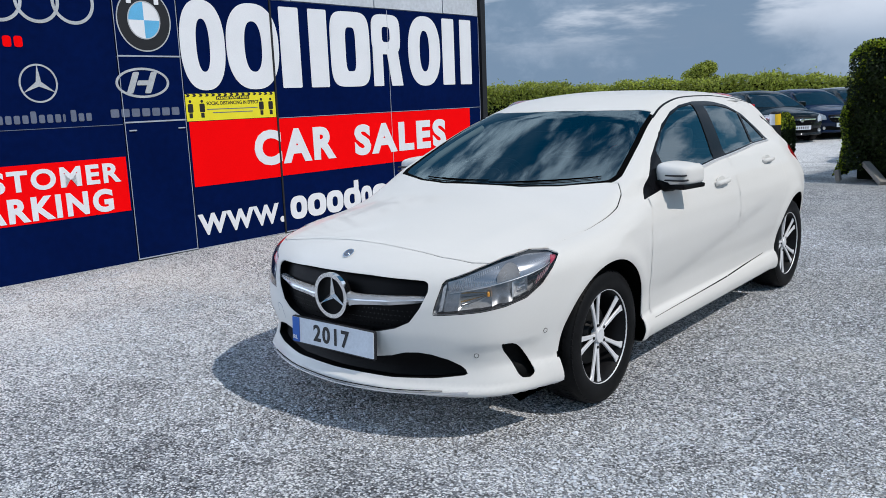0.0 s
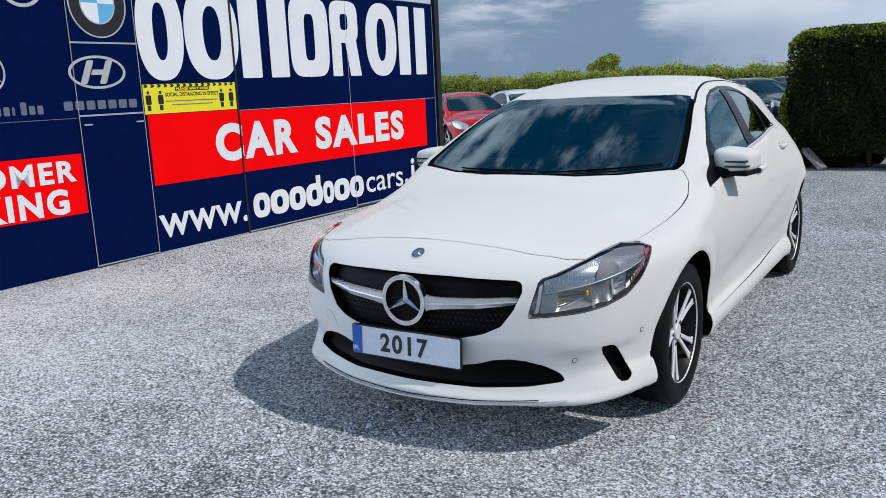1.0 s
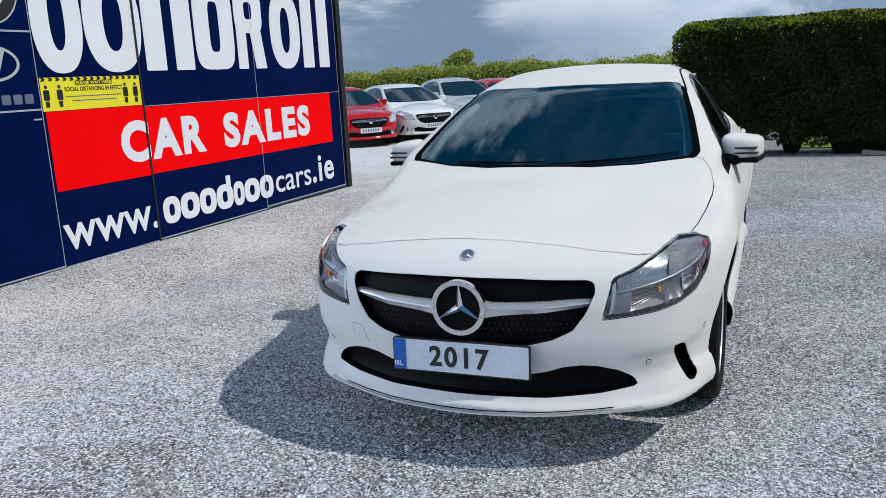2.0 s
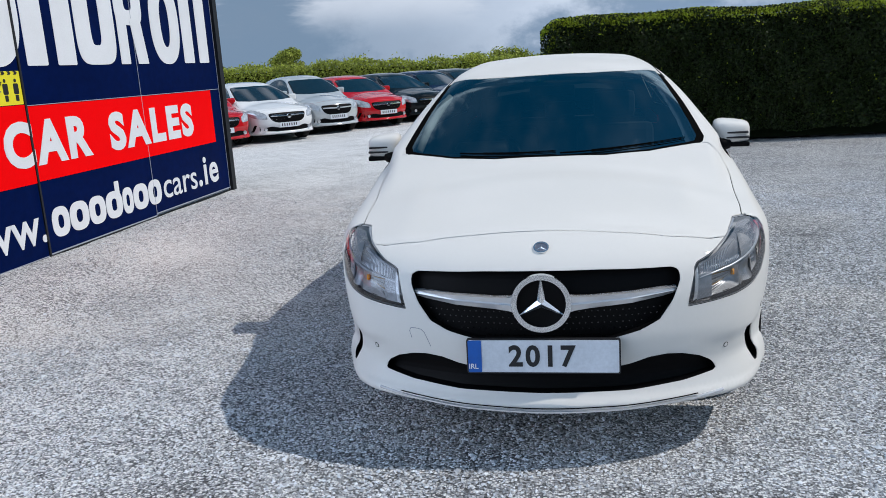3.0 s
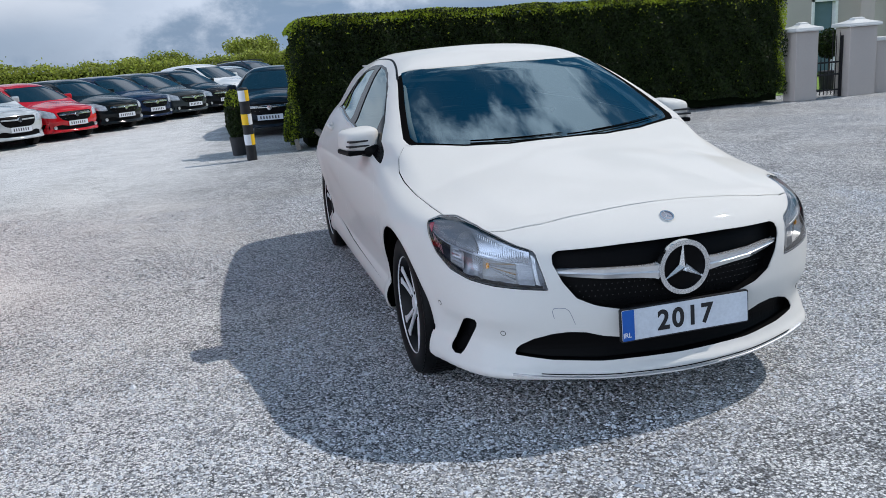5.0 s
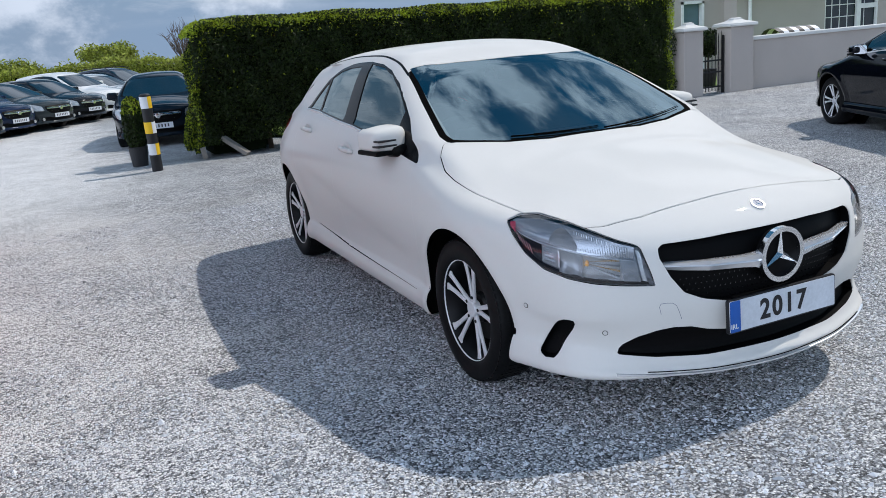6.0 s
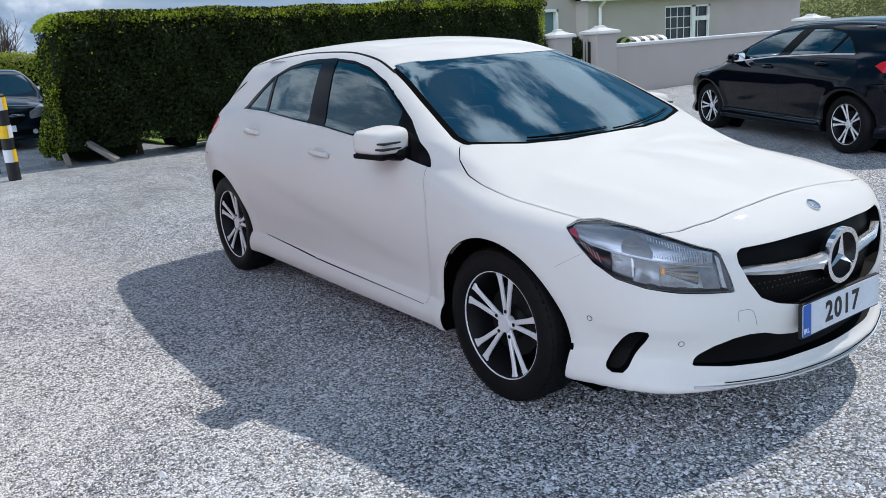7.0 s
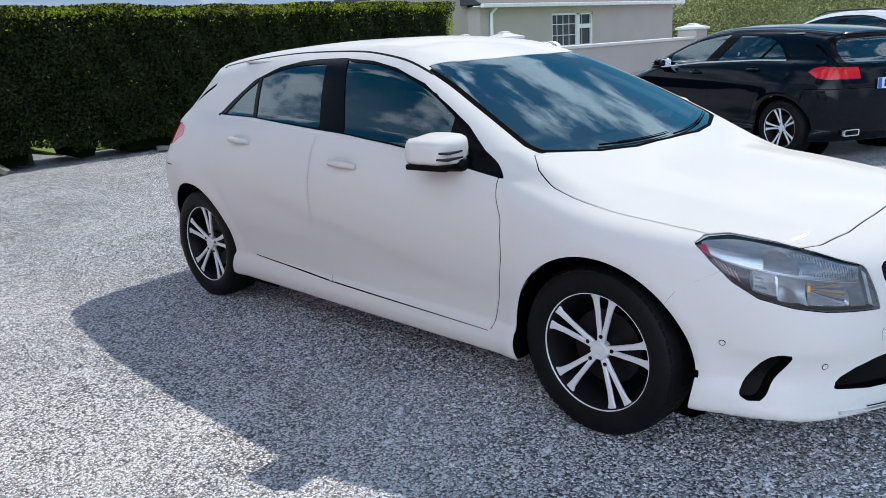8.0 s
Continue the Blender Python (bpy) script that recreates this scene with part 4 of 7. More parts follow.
# ---- far hedgerow and trees ----
def build_hedgerow():
    rng = np.random.default_rng(11)
    n = 120000
    x = rng.uniform(-75, 26, n)
    ridge = 1.88 + 0.08 * np.sin(x * 0.35) + 0.10 * np.sin(x * 0.93 + 1) + 0.10 * np.sin(x * 2.9) - 0.010 * (x + 20)
    y = 45 + 0.12 * x + rng.uniform(0, 1.6, n)
    z = -0.2 + (ridge + 0.2) * np.sqrt(rng.uniform(0, 1, n)) + rng.exponential(0.06, n)
    V, F = leaf_cards(rng, np.stack([x, y, z], 1), np.tile((0.3, -0.7, 0.8), (n, 1)), 0.075)
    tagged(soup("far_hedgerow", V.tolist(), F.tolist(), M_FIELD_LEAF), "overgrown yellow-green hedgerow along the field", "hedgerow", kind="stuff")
    # dark sheet behind the leaves paints the hedgerow's inner shade
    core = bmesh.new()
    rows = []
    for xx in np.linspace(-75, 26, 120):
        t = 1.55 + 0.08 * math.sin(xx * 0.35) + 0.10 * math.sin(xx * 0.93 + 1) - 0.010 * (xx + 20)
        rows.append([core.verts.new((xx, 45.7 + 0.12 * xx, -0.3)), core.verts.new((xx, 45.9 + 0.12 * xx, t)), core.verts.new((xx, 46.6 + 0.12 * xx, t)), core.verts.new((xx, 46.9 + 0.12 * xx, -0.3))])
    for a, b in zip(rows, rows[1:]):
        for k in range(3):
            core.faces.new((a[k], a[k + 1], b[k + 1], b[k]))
    tagged(part("hedgerow_inner_shade", core, M_CORE_SHADE), "dark inside of the hedgerow", "hedgerow", kind="stuff")


build_hedgerow()


def tree(x, y, z0, h, r, seed, leaves=2600, size=0.16, bare=False, mat=None):
    rng = np.random.default_rng(seed)
    t = empty("tree", Matrix.Translation((x, y, z0)), "bare early-spring tree beyond the hedgerow" if bare else "leafy field tree beyond the hedgerow", "tree", "field trees")
    trunk_h = h * 0.45
    part("trunk", tube([(0, 0, -0.3), (0.03 * h, 0, trunk_h * 0.6), (0.01 * h, 0.02 * h, trunk_h), (0.02 * h, 0.0, h * 0.85)], [0.05 * h, 0.04 * h, 0.03 * h, 0.008 * h] if not bare else [0.025 * h, 0.02 * h, 0.014 * h, 0.003 * h], 8), M_BARK, t)
    tips = []
    for i in range(30 if bare else 9):
        a, b = rng.uniform(0, 2 * math.pi), rng.uniform(0.35, 1.0)
        e = Vector((r * 0.75 * math.cos(a) * b, r * 0.75 * math.sin(a) * b, h * rng.uniform(0.55, 0.95)))
        s = Vector((0.02 * h, 0, trunk_h * rng.uniform(0.6, 1.0)))
        part("limb", tube([s, s.lerp(e, 0.5) + Vector((0, 0, -0.03 * h)), e], [0.018 * h, 0.012 * h, 0.004 * h] if not bare else [0.008 * h, 0.005 * h, 0.0015 * h], 6), M_BARK, t)
        tips.append(e)
        if bare:
            for _ in range(7):
                o = s.lerp(e, rng.uniform(0.35, 0.9))
                f = o + Vector((rng.normal(0, 0.16 * r), rng.normal(0, 0.16 * r), rng.uniform(0.05, 0.2) * h))
                part("twig", tube([o, o.lerp(f, 0.5) + Vector((0.02 * r, 0, 0)), f], [0.004 * h, 0.003 * h, 0.001 * h], 4), M_BARK, t)
    if bare:
        return
    P, N = [], []
    per = (leaves if not bare else leaves // 30) // len(tips)
    for e in tips:
        d = rng.normal(0, 1, (per, 3))
        d /= np.linalg.norm(d, axis=1)[:, None]
        q = np.array(e) + d * rng.uniform(0.3, 1.0, (per, 1)) * r * rng.uniform(0.42, 0.62) * (1, 1, 0.75)
        P.append(q)
        N.append(d)
    V, F = leaf_cards(rng, np.concatenate(P), np.concatenate(N), size)
    tagged(soup("crown", V.tolist(), F.tolist(), mat or M_FIELD_LEAF, t), kind="stuff")


tree(-20.0, 53, -0.2, 3.3, 1.25, 21, 8000, 0.07)
tree(1.0, 52, -0.3, 2.9, 1.6, 22, 9000, 0.085)
tree(-4.4, 54, -0.3, 2.35, 1.5, 23, 6000, 0.085)
tree(-7.0, 55, -0.3, 2.2, 1.2, 27, 5000, 0.085)
tree(5.0, 50, -0.3, 4.3, 1.9, 24, 3600, 0.06, bare=True)
tree(-16.0, 54, -0.3, 2.9, 1.4, 28, 3600, 0.06, bare=True)
tree(30.0, 32.0, -0.3, 6.5, 3.8, 26, 5200, 0.2)


def build_far_bushes():
    rng = np.random.default_rng(33)
    n = 95000
    t = rng.uniform(0, 1, n)
    x, y = 27 + 36 * t, 27 - 24 * t
    ridge = 3.6 + 1.0 * np.sin(t * 17) + 0.6 * np.sin(t * 41 + 1) + 0.4 * np.sin(t * 90)
    z = -0.2 + ridge * np.sqrt(rng.uniform(0, 1, n)) + rng.exponential(0.1, n)
    V, F = leaf_cards(rng, np.stack([x + rng.normal(0, 0.8, n), y + rng.normal(0, 0.8, n), z], 1), np.tile((-0.6, -0.4, 0.7), (n, 1)), 0.055)
    tagged(soup("far_bushes", V.tolist(), F.tolist(), M_HAZY_LEAF), "yellow-green bushes beyond the garden wall", "bushes", kind="stuff")
    core = bmesh.new()
    rows = []
    for k in np.linspace(0, 1, 60):
        h = 2.9 + 0.8 * math.sin(k * 17) + 0.5 * math.sin(k * 41 + 1)
        rows.append([core.verts.new((27.8 + 36 * k, 27.8 - 24 * k, -0.3)), core.verts.new((27.8 + 36 * k, 27.8 - 24 * k, h)), core.verts.new((29 + 36 * k, 29 - 24 * k, h)), core.verts.new((29 + 36 * k, 29 - 24 * k, -0.3))])
    for a, b in zip(rows, rows[1:]):
        for k in range(3):
            core.faces.new((a[k], a[k + 1], b[k + 1], b[k]))
    tagged(part("bushes_inside", core, M_HAZY_LEAF), "leafy inside of the bushes", "bushes", kind="stuff")


build_far_bushes()


# ---- cars: one smooth hull, cut along its shut lines ----
def curve(*pts):
    """A smooth, monotone curve through (a, b) pairs."""
    x, y = np.array([p[0] for p in pts], float), np.array([p[1] for p in pts], float)
    d = np.diff(y) / np.diff(x)
    m = np.zeros_like(y)
    m[0], m[-1] = d[0], d[-1]
    for i in range(1, len(x) - 1):
        if d[i - 1] * d[i] > 0:
            w1, w2 = 2 * (x[i + 1] - x[i]) + (x[i] - x[i - 1]), (x[i + 1] - x[i]) + 2 * (x[i] - x[i - 1])
            m[i] = (w1 + w2) / (w1 / d[i - 1] + w2 / d[i])
    g = np.linspace(x[0], x[-1], 3000)
    k = np.clip(np.searchsorted(x, g) - 1, 0, len(x) - 2)
    h = x[k + 1] - x[k]
    t = (g - x[k]) / h
    v = (2 * t**3 - 3 * t**2 + 1) * y[k] + (t**3 - 2 * t**2 + t) * h * m[k] + (3 * t**2 - 2 * t**3) * y[k + 1] + (t**3 - t**2) * h * m[k + 1]
    return lambda q: np.interp(q, g, v)


def step(q, a, b):
    t = np.clip((q - a) / (b - a), 0, 1)
    return t * t * (3 - 2 * t)


def smax(a, b, k):
    h = np.clip(0.5 + 0.5 * (a - b) / k, 0, 1)
    return b * (1 - h) + a * h + k * h * (1 - h)


# hatchback: the front axle at y = 0, nose at -y, wheels' contact at z = 0
WIDTH = curve((-1.0, 0.80), (-0.6, 0.825), (-0.3, 0.862), (0, 0.882), (0.5, 0.885), (1.3, 0.888), (2.2, 0.888), (2.7, 0.880), (3.0, 0.835), (3.4, 0.75))
SECTION = curve((0.15, 0.06), (0.20, 0.035), (0.26, 0.022), (0.305, 0.034), (0.335, 0.052), (0.42, 0.044), (0.52, 0.022), (0.62, 0.006), (0.70, 0.0), (0.78, 0.004), (0.86, 0.022), (0.93, 0.045), (1.0, 0.082), (1.08, 0.14), (1.3, 0.3))
NOSE = curve((-0.3, -0.89), (0, -0.915), (0.25, -0.893), (0.45, -0.835), (0.60, -0.765), (0.70, -0.69), (0.80, -0.56), (0.90, -0.30), (1.0, 0.2))
NOSE_UP = curve((0.12, 0.10), (0.18, 0.02), (0.232, -0.010), (0.262, 0.012), (0.32, 0.03), (0.42, 0.008), (0.48, 0.0), (0.58, 0.004), (0.66, 0.022), (0.72, 0.05), (0.78, 0.11), (0.9, 0.3), (1.5, 1.5))
HOOD = curve((-1.0, 0.64), (-0.90, 0.70), (-0.85, 0.743), (-0.80, 0.775), (-0.7, 0.812), (-0.5, 0.855), (-0.2, 0.900), (0.1, 0.932), (0.4, 0.962), (1.0, 1.012), (2.0, 1.05), (3.0, 1.05), (3.5, 1.0))
GREEN_W = curve((-1, 0.74), (0.2, 0.785), (0.6, 0.80), (1.5, 0.79), (2.0, 0.765), (2.4, 0.73), (2.8, 0.69), (3.2, 0.64))
ROOF = curve((-1, 0.7), (0.6, 1.30), (1.02, 1.372), (1.3, 1.41), (1.6, 1.427), (2.0, 1.424), (2.4, 1.406), (2.8, 1.370), (3.1, 1.322), (3.5, 1.2))
TAIL = curve((0.1, 3.2), (0.2, 3.30), (0.35, 3.365), (0.55, 3.38), (0.75, 3.37), (0.9, 3.335), (1.0, 3.30), (1.1, 3.26), (1.5, 3.05))
ARCHES = (-0.012, 2.713)
TAIL_GLASS = curve((0.8, 3.36), (1.0, 3.27), (1.27, 3.06), (1.30, 3.08), (1.5, 3.05))


def hull(p):
    X, Y, Z = p[..., 0], p[..., 1], p[..., 2]
    x = np.sqrt(X * X + 1e-6)
    dz = Z - (0.41 + 0.17 * (Y - 0.6))
    flank = 0.008 * np.exp(-((dz / np.where(dz > 0, 0.055, 0.12)) ** 2)) * step(Y, 0.4, 0.9) * (1 - step(Y, 1.9, 2.45))
    lean = 0.055 * step(Y, 1.5, 2.9) * step(Z, 0.72, 1.02)
    arch = sum(0.012 * np.exp(-(((np.hypot(Y - c, Z - 0.316) - 0.388) / 0.05) ** 2)) for c in ARCHES)
    side = x - (WIDTH(Y) - SECTION(Z) - flank - lean + arch)
    front = (NOSE(x) + NOSE_UP(Z) - Y) * 0.9
    rear = Y - (TAIL(Z) - 0.22 * x**2 - 0.35 * np.clip(x - 0.55, 0, 1) ** 2)
    crown = 0.165 * x**2 * (1 - step(Y, -0.1, 0.7))
    bulge = 0.004 * np.exp(-(((x - 0.52 - 0.05 * step(Y, -0.7, 0.2)) / 0.06) ** 2)) * (1 - step(Y, 0.1, 0.4)) * step(Y, -0.8, -0.5)
    top = Z - (HOOD(Y) - crown + bulge)
    low = smax(side, front, 0.13)
    low = smax(low, rear, 0.12)
    low = smax(low, top, 0.075)
    ledge = 0.012 * step(0.440 + 0.02 * (x - 0.6) - Z, 0.0, 0.05) * step(Z, 0.28, 0.36) * step(x, 0.50, 0.66) * (1 - step(Y, -0.55, -0.40))
    low = low + ledge
    low = smax(low, 0.208 - 0.006 * step(Y, -0.5, 0.1) - Z, 0.02)
    up_z = np.maximum(Z - 1.0, 0.0)
    gside = (x - (GREEN_W(Y) - 0.55 * up_z - 0.30 * up_z**2)) * 0.87
    screen = ((Z - 1.0) - 0.455 * (Y - 0.255 - 0.23 * x**2)) * 0.91
    roof = Z - (ROOF(Y) - 0.135 * x**2)
    glass = (Y - (TAIL_GLASS(Z) - 0.25 * x**2)) * 0.85
    up = smax(smax(smax(gside, roof, 0.11), screen, 0.07), glass, 0.06)
    up = smax(up, 0.8 - Z, 0.02)
    return -smax(-low, -up, 0.035)


def gradient(p, e=2e-3):
    g = np.empty_like(p)
    for i in range(3):
        d = np.zeros(3)
        d[i] = e
        g[..., i] = (hull(p + d) - hull(p - d)) / (2 * e)
    return g


def skin(h):
    """The hull as quads about h wide, each corner on the surface."""
    ax = [np.arange(lo, hi + h, h) for lo, hi in ((-0.975, 0.975), (-1.05, 3.5), (0.1, 1.5))]
    P = np.stack(np.meshgrid(*ax, indexing="ij"), -1)
    F = hull(P)
    inside = F < 0
    n = np.array(F.shape) - 1
    total, count = np.zeros((*n, 3)), np.zeros(n)
    corners = [(i, j, k) for i in (0, 1) for j in (0, 1) for k in (0, 1)]

    def at(A, c):
        return A[c[0]: c[0] + n[0], c[1]: c[1] + n[1], c[2]: c[2] + n[2]]

    for a in corners:
        for axis in range(3):
            if a[axis] == 0:
                b = list(a)
                b[axis] = 1
                fa, fb = at(F, a), at(F, b)
                hit = (fa < 0) != (fb < 0)
                t = np.where(hit, fa / np.where(hit, fa - fb, 1), 0)
                total += np.where(hit[..., None], at(P, a) + t[..., None] * (at(P, b) - at(P, a)), 0)
                count += hit
    live = count > 0
    ids = np.full(n, -1)
    ids[live] = np.arange(live.sum())
    V = total[live] / count[live][:, None]
    for _ in range(4):
        g = gradient(V)
        V = V - (hull(V) / np.maximum((g * g).sum(-1), 0.05))[:, None] * g
    quads = []
    for axis in range(3):
        o = [i for i in range(3) if i != axis]
        A, B = np.moveaxis(inside, axis, 0)[:-1], np.moveaxis(inside, axis, 0)[1:]
        I = np.moveaxis(ids, axis, 0)
        ch = A != B
        ch = ch[:, 1:-1, 1:-1]
        c = np.argwhere(ch)
        q = np.stack([I[c[:, 0], c[:, 1] + a, c[:, 2] + b] for a, b in ((0, 0), (1, 0), (1, 1), (0, 1))], 1)
        flip = A[:, 1:-1, 1:-1][ch] ^ (axis == 1)
        q[~flip] = q[~flip][:, ::-1]
        quads.append(q)
    Q = np.concatenate(quads)
    return V, Q[(Q >= 0).all(1)]


def outline(*pts):
    """Signed distance to a closed outline; negative inside."""
    P = np.array(pts, float)
    N = np.roll(P, -1, 0)

    def dist(a, b):
        q = np.stack([a, b], -1)
        best, inside = np.full(a.shape, 1e9), np.zeros(a.shape, bool)
        for p, r in zip(P, N):
            e = r - p
            t = np.clip(((q - p) @ e) / (e @ e), 0, 1)
            best = np.minimum(best, np.hypot(*np.moveaxis(q - p - t[..., None] * e, -1, 0)))
            if p[1] != r[1]:
                cross = ((p[1] > b) != (r[1] > b)) & (a < (r[0] - p[0]) * (b - p[1]) / (r[1] - p[1]) + p[0])
                inside ^= cross
        return np.where(inside, -best, best)

    return dist


def cut(bm, fn, near=None):
    """Splits the faces along fn = 0, so that no face lies on both sides."""
    bm.verts.ensure_lookup_table()
    bm.verts.index_update()
    co = np.array([v.co for v in bm.verts])
    val = fn(co)
    val[np.abs(val) < 1e-5] = 1e-5
    cross = [e for e in bm.edges if (val[e.verts[0].index] < 0) != (val[e.verts[1].index] < 0)]
    fresh, faces = set(), set()
    for e in cross:
        a, b = val[e.verts[0].index], val[e.verts[1].index]
        faces.update(e.link_faces)
        _, v = bmesh.utils.edge_split(e, e.verts[0], a / (a - b))
        fresh.add(v)
    for f in faces:
        on = [v for v in f.verts if v in fresh]
        if len(on) == 2:
            try:
                bmesh.utils.face_split(f, on[0], on[1])
            except ValueError:
                pass


# outlines in the side view (y, z), from the front (|x|, z), from above (|x|, y), and round the corner (|x| + 0.7 (y + 0.8), z)
SIDE_GLASS = outline((0.40, 0.905), (0.46, 0.962), (0.647, 1.083), (0.794, 1.153), (0.992, 1.238), (1.218, 1.300), (1.412, 1.331), (1.646, 1.346), (1.88, 1.342), (2.0, 1.334), (2.19, 1.306), (2.395, 1.240), (2.545, 1.137), (2.645, 1.056), (2.62, 1.045), (2.22, 1.045), (1.59, 1.018), (1.38, 1.009), (1.0, 0.979), (0.6, 0.934))
PANE_FRONT = outline((0.72, 0.962), (0.735, 1.113), (0.93, 1.204), (1.155, 1.275), (1.38, 1.317), (1.60, 1.333), (1.50, 1.18), (1.40, 1.024), (1.0, 0.995))
PANE_REAR = outline((1.595, 1.034), (1.67, 1.16), (1.76, 1.322), (2.0, 1.312), (2.18, 1.289), (2.325, 1.250), (2.27, 1.15), (2.215, 1.058))
PANE_QUARTER = outline((2.250, 1.059), (2.30, 1.14), (2.352, 1.236), (2.46, 1.166), (2.58, 1.060))
DOOR_FRONT = outline((0.43, 0.92), (0.415, 0.84), (0.385, 0.77), (0.39, 0.62), (0.43, 0.45), (0.48, 0.293), (1.49, 0.313), (1.54, 0.40), (1.57, 0.6), (1.58, 0.9), (1.58, 1.2), (0.9, 1.2))
DOOR_REAR = outline((1.58, 1.2), (1.58, 0.9), (1.57, 0.6), (1.54, 0.40), (1.49, 0.313), (2.16, 0.338), (2.26, 0.43), (2.34, 0.62), (2.44, 0.76), (2.52, 0.9), (2.52, 1.05), (2.3, 1.2))
SKIRT = outline((0.30, 0.0), (0.30, 0.290), (2.35, 0.323), (2.35, 0.0))
BUMPER_FRONT = outline((-1.3, 0.0), (-0.2, 0.0), (-0.2, 0.45), (-0.325, 0.62), (-0.46, 0.70), (-0.50, 0.86), (-0.66, 0.95), (-1.3, 0.95))
BUMPER_REAR = outline((3.7, 0.0), (2.85, 0.0), (2.9, 0.45), (2.96, 0.62), (3.0, 0.76), (3.7, 0.76))
BONNET = outline((-0.3, -0.708), (0.25, -0.706), (0.45, -0.692), (0.58, -0.66), (0.66, -0.61), (0.725, -0.5), (0.757, -0.25), (0.775, 0.0), (0.785, 0.12), (0.785, 0.21), (0.765, 0.29), (0.72, 0.345), (0.66, 0.33), (0.45, 0.245), (0.25, 0.20), (-0.3, 0.185))
SCREEN = outline((-0.3, 0.175), (0.25, 0.19), (0.45, 0.235), (0.63, 0.312), (0.70, 0.345), (0.712, 0.40), (0.695, 0.50), (0.657, 0.70), (0.617, 0.874), (0.584, 1.03), (0.55, 1.035), (0.40, 0.985), (0.2, 0.95), (-0.3, 0.94))
GLASS = outline((-0.3, 0.190), (0.25, 0.207), (0.45, 0.252), (0.615, 0.326), (0.664, 0.354), (0.677, 0.40), (0.662, 0.50), (0.625, 0.70), (0.587, 0.874), (0.553, 1.062), (0.40, 1.006), (0.2, 0.973), (-0.3, 0.964))
GRILLE = outline((-0.3, 0.452), (0.1, 0.455), (0.22, 0.466), (0.33, 0.492), (0.395, 0.523), (0.44, 0.585), (0.468, 0.655), (0.462, 0.685), (0.44, 0.695), (0.2, 0.702), (-0.3, 0.704))
INTAKE = outline((-0.3, 0.270), (0.3, 0.274), (0.48, 0.285), (0.595, 0.302), (0.602, 0.311), (0.58, 0.338), (0.535, 0.368), (0.475, 0.388), (0.42, 0.394), (0.36, 0.389), (0.30, 0.370), (0.22, 0.355), (-0.3, 0.352))
LAMP = outline((0.480, 0.559), (0.497, 0.605), (0.528, 0.668), (0.538, 0.690), (0.56, 0.699), (0.62, 0.713), (0.72, 0.742), (0.84, 0.770), (0.97, 0.786), (1.06, 0.782), (1.115, 0.766), (1.085, 0.722), (1.03, 0.665), (0.95, 0.617), (0.84, 0.590), (0.72, 0.574), (0.6, 0.565))
VENT = outline((0.818, 0.424), (0.835, 0.432), (0.868, 0.431), (0.896, 0.420), (0.918, 0.394), (0.956, 0.338), (0.984, 0.298), (0.985, 0.280), (0.962, 0.271), (0.922, 0.274), (0.900, 0.292), (0.860, 0.352), (0.826, 0.398))
TAIL_LAMP = outline((2.965, 0.935), (3.0, 0.972), (3.08, 0.990), (3.25, 0.978), (3.6, 0.955), (3.6, 0.86), (3.2, 0.860), (3.08, 0.876))
REAR_GLASS = outline((-0.3, 1.0), (0.45, 1.005), (0.53, 1.03), (0.50, 1.16), (0.44, 1.255), (-0.3, 1.27))
GATE = outline((-0.3, 0.70), (0.50, 0.70), (0.56, 0.80), (0.60, 0.95), (0.60, 1.1), (0.52, 1.30), (-0.3, 1.32))


def ax(p):
    return np.abs(p[:, 0])


def from_side(fn, reach=0.45):
    return lambda p: np.maximum(fn(p[:, 1], p[:, 2]), reach - ax(p))


def from_front(fn):
    return lambda p: np.maximum(fn(ax(p), p[:, 2]), p[:, 1] + 0.45)


def from_rear(fn):
    return lambda p: np.maximum(fn(ax(p), p[:, 2]), 2.85 - p[:, 1])


def from_above(fn):
    return lambda p: np.maximum(fn(ax(p), p[:, 1]), 0.60 - p[:, 2])


def from_corner(fn):
    return lambda p: np.maximum(np.maximum(fn(ax(p) + 0.7 * (p[:, 1] + 0.8), p[:, 2]), p[:, 1]), 0.3 - ax(p))


def wheel_arch(p):
    return np.maximum(np.minimum(np.hypot(p[:, 1] - ARCHES[0], p[:, 2] - 0.316) - 0.366, np.hypot(p[:, 1] - ARCHES[1], p[:, 2] - 0.316) - 0.366), 0.45 - ax(p))


def grown(fn, d):
    return lambda p: fn(p) - d


G = 0.0030
R_SCREEN, R_SIDE, R_LAMP, R_TAIL = from_above(SCREEN), from_side(SIDE_GLASS), from_corner(LAMP), from_side(TAIL_LAMP, 0.42)
R_BONNET, R_DF, R_DR = from_above(BONNET), from_side(DOOR_FRONT, 0.5), from_side(DOOR_REAR, 0.5)
R_BF, R_BR, R_GATE = from_side(BUMPER_FRONT, -1), from_side(BUMPER_REAR, -1), from_rear(GATE)
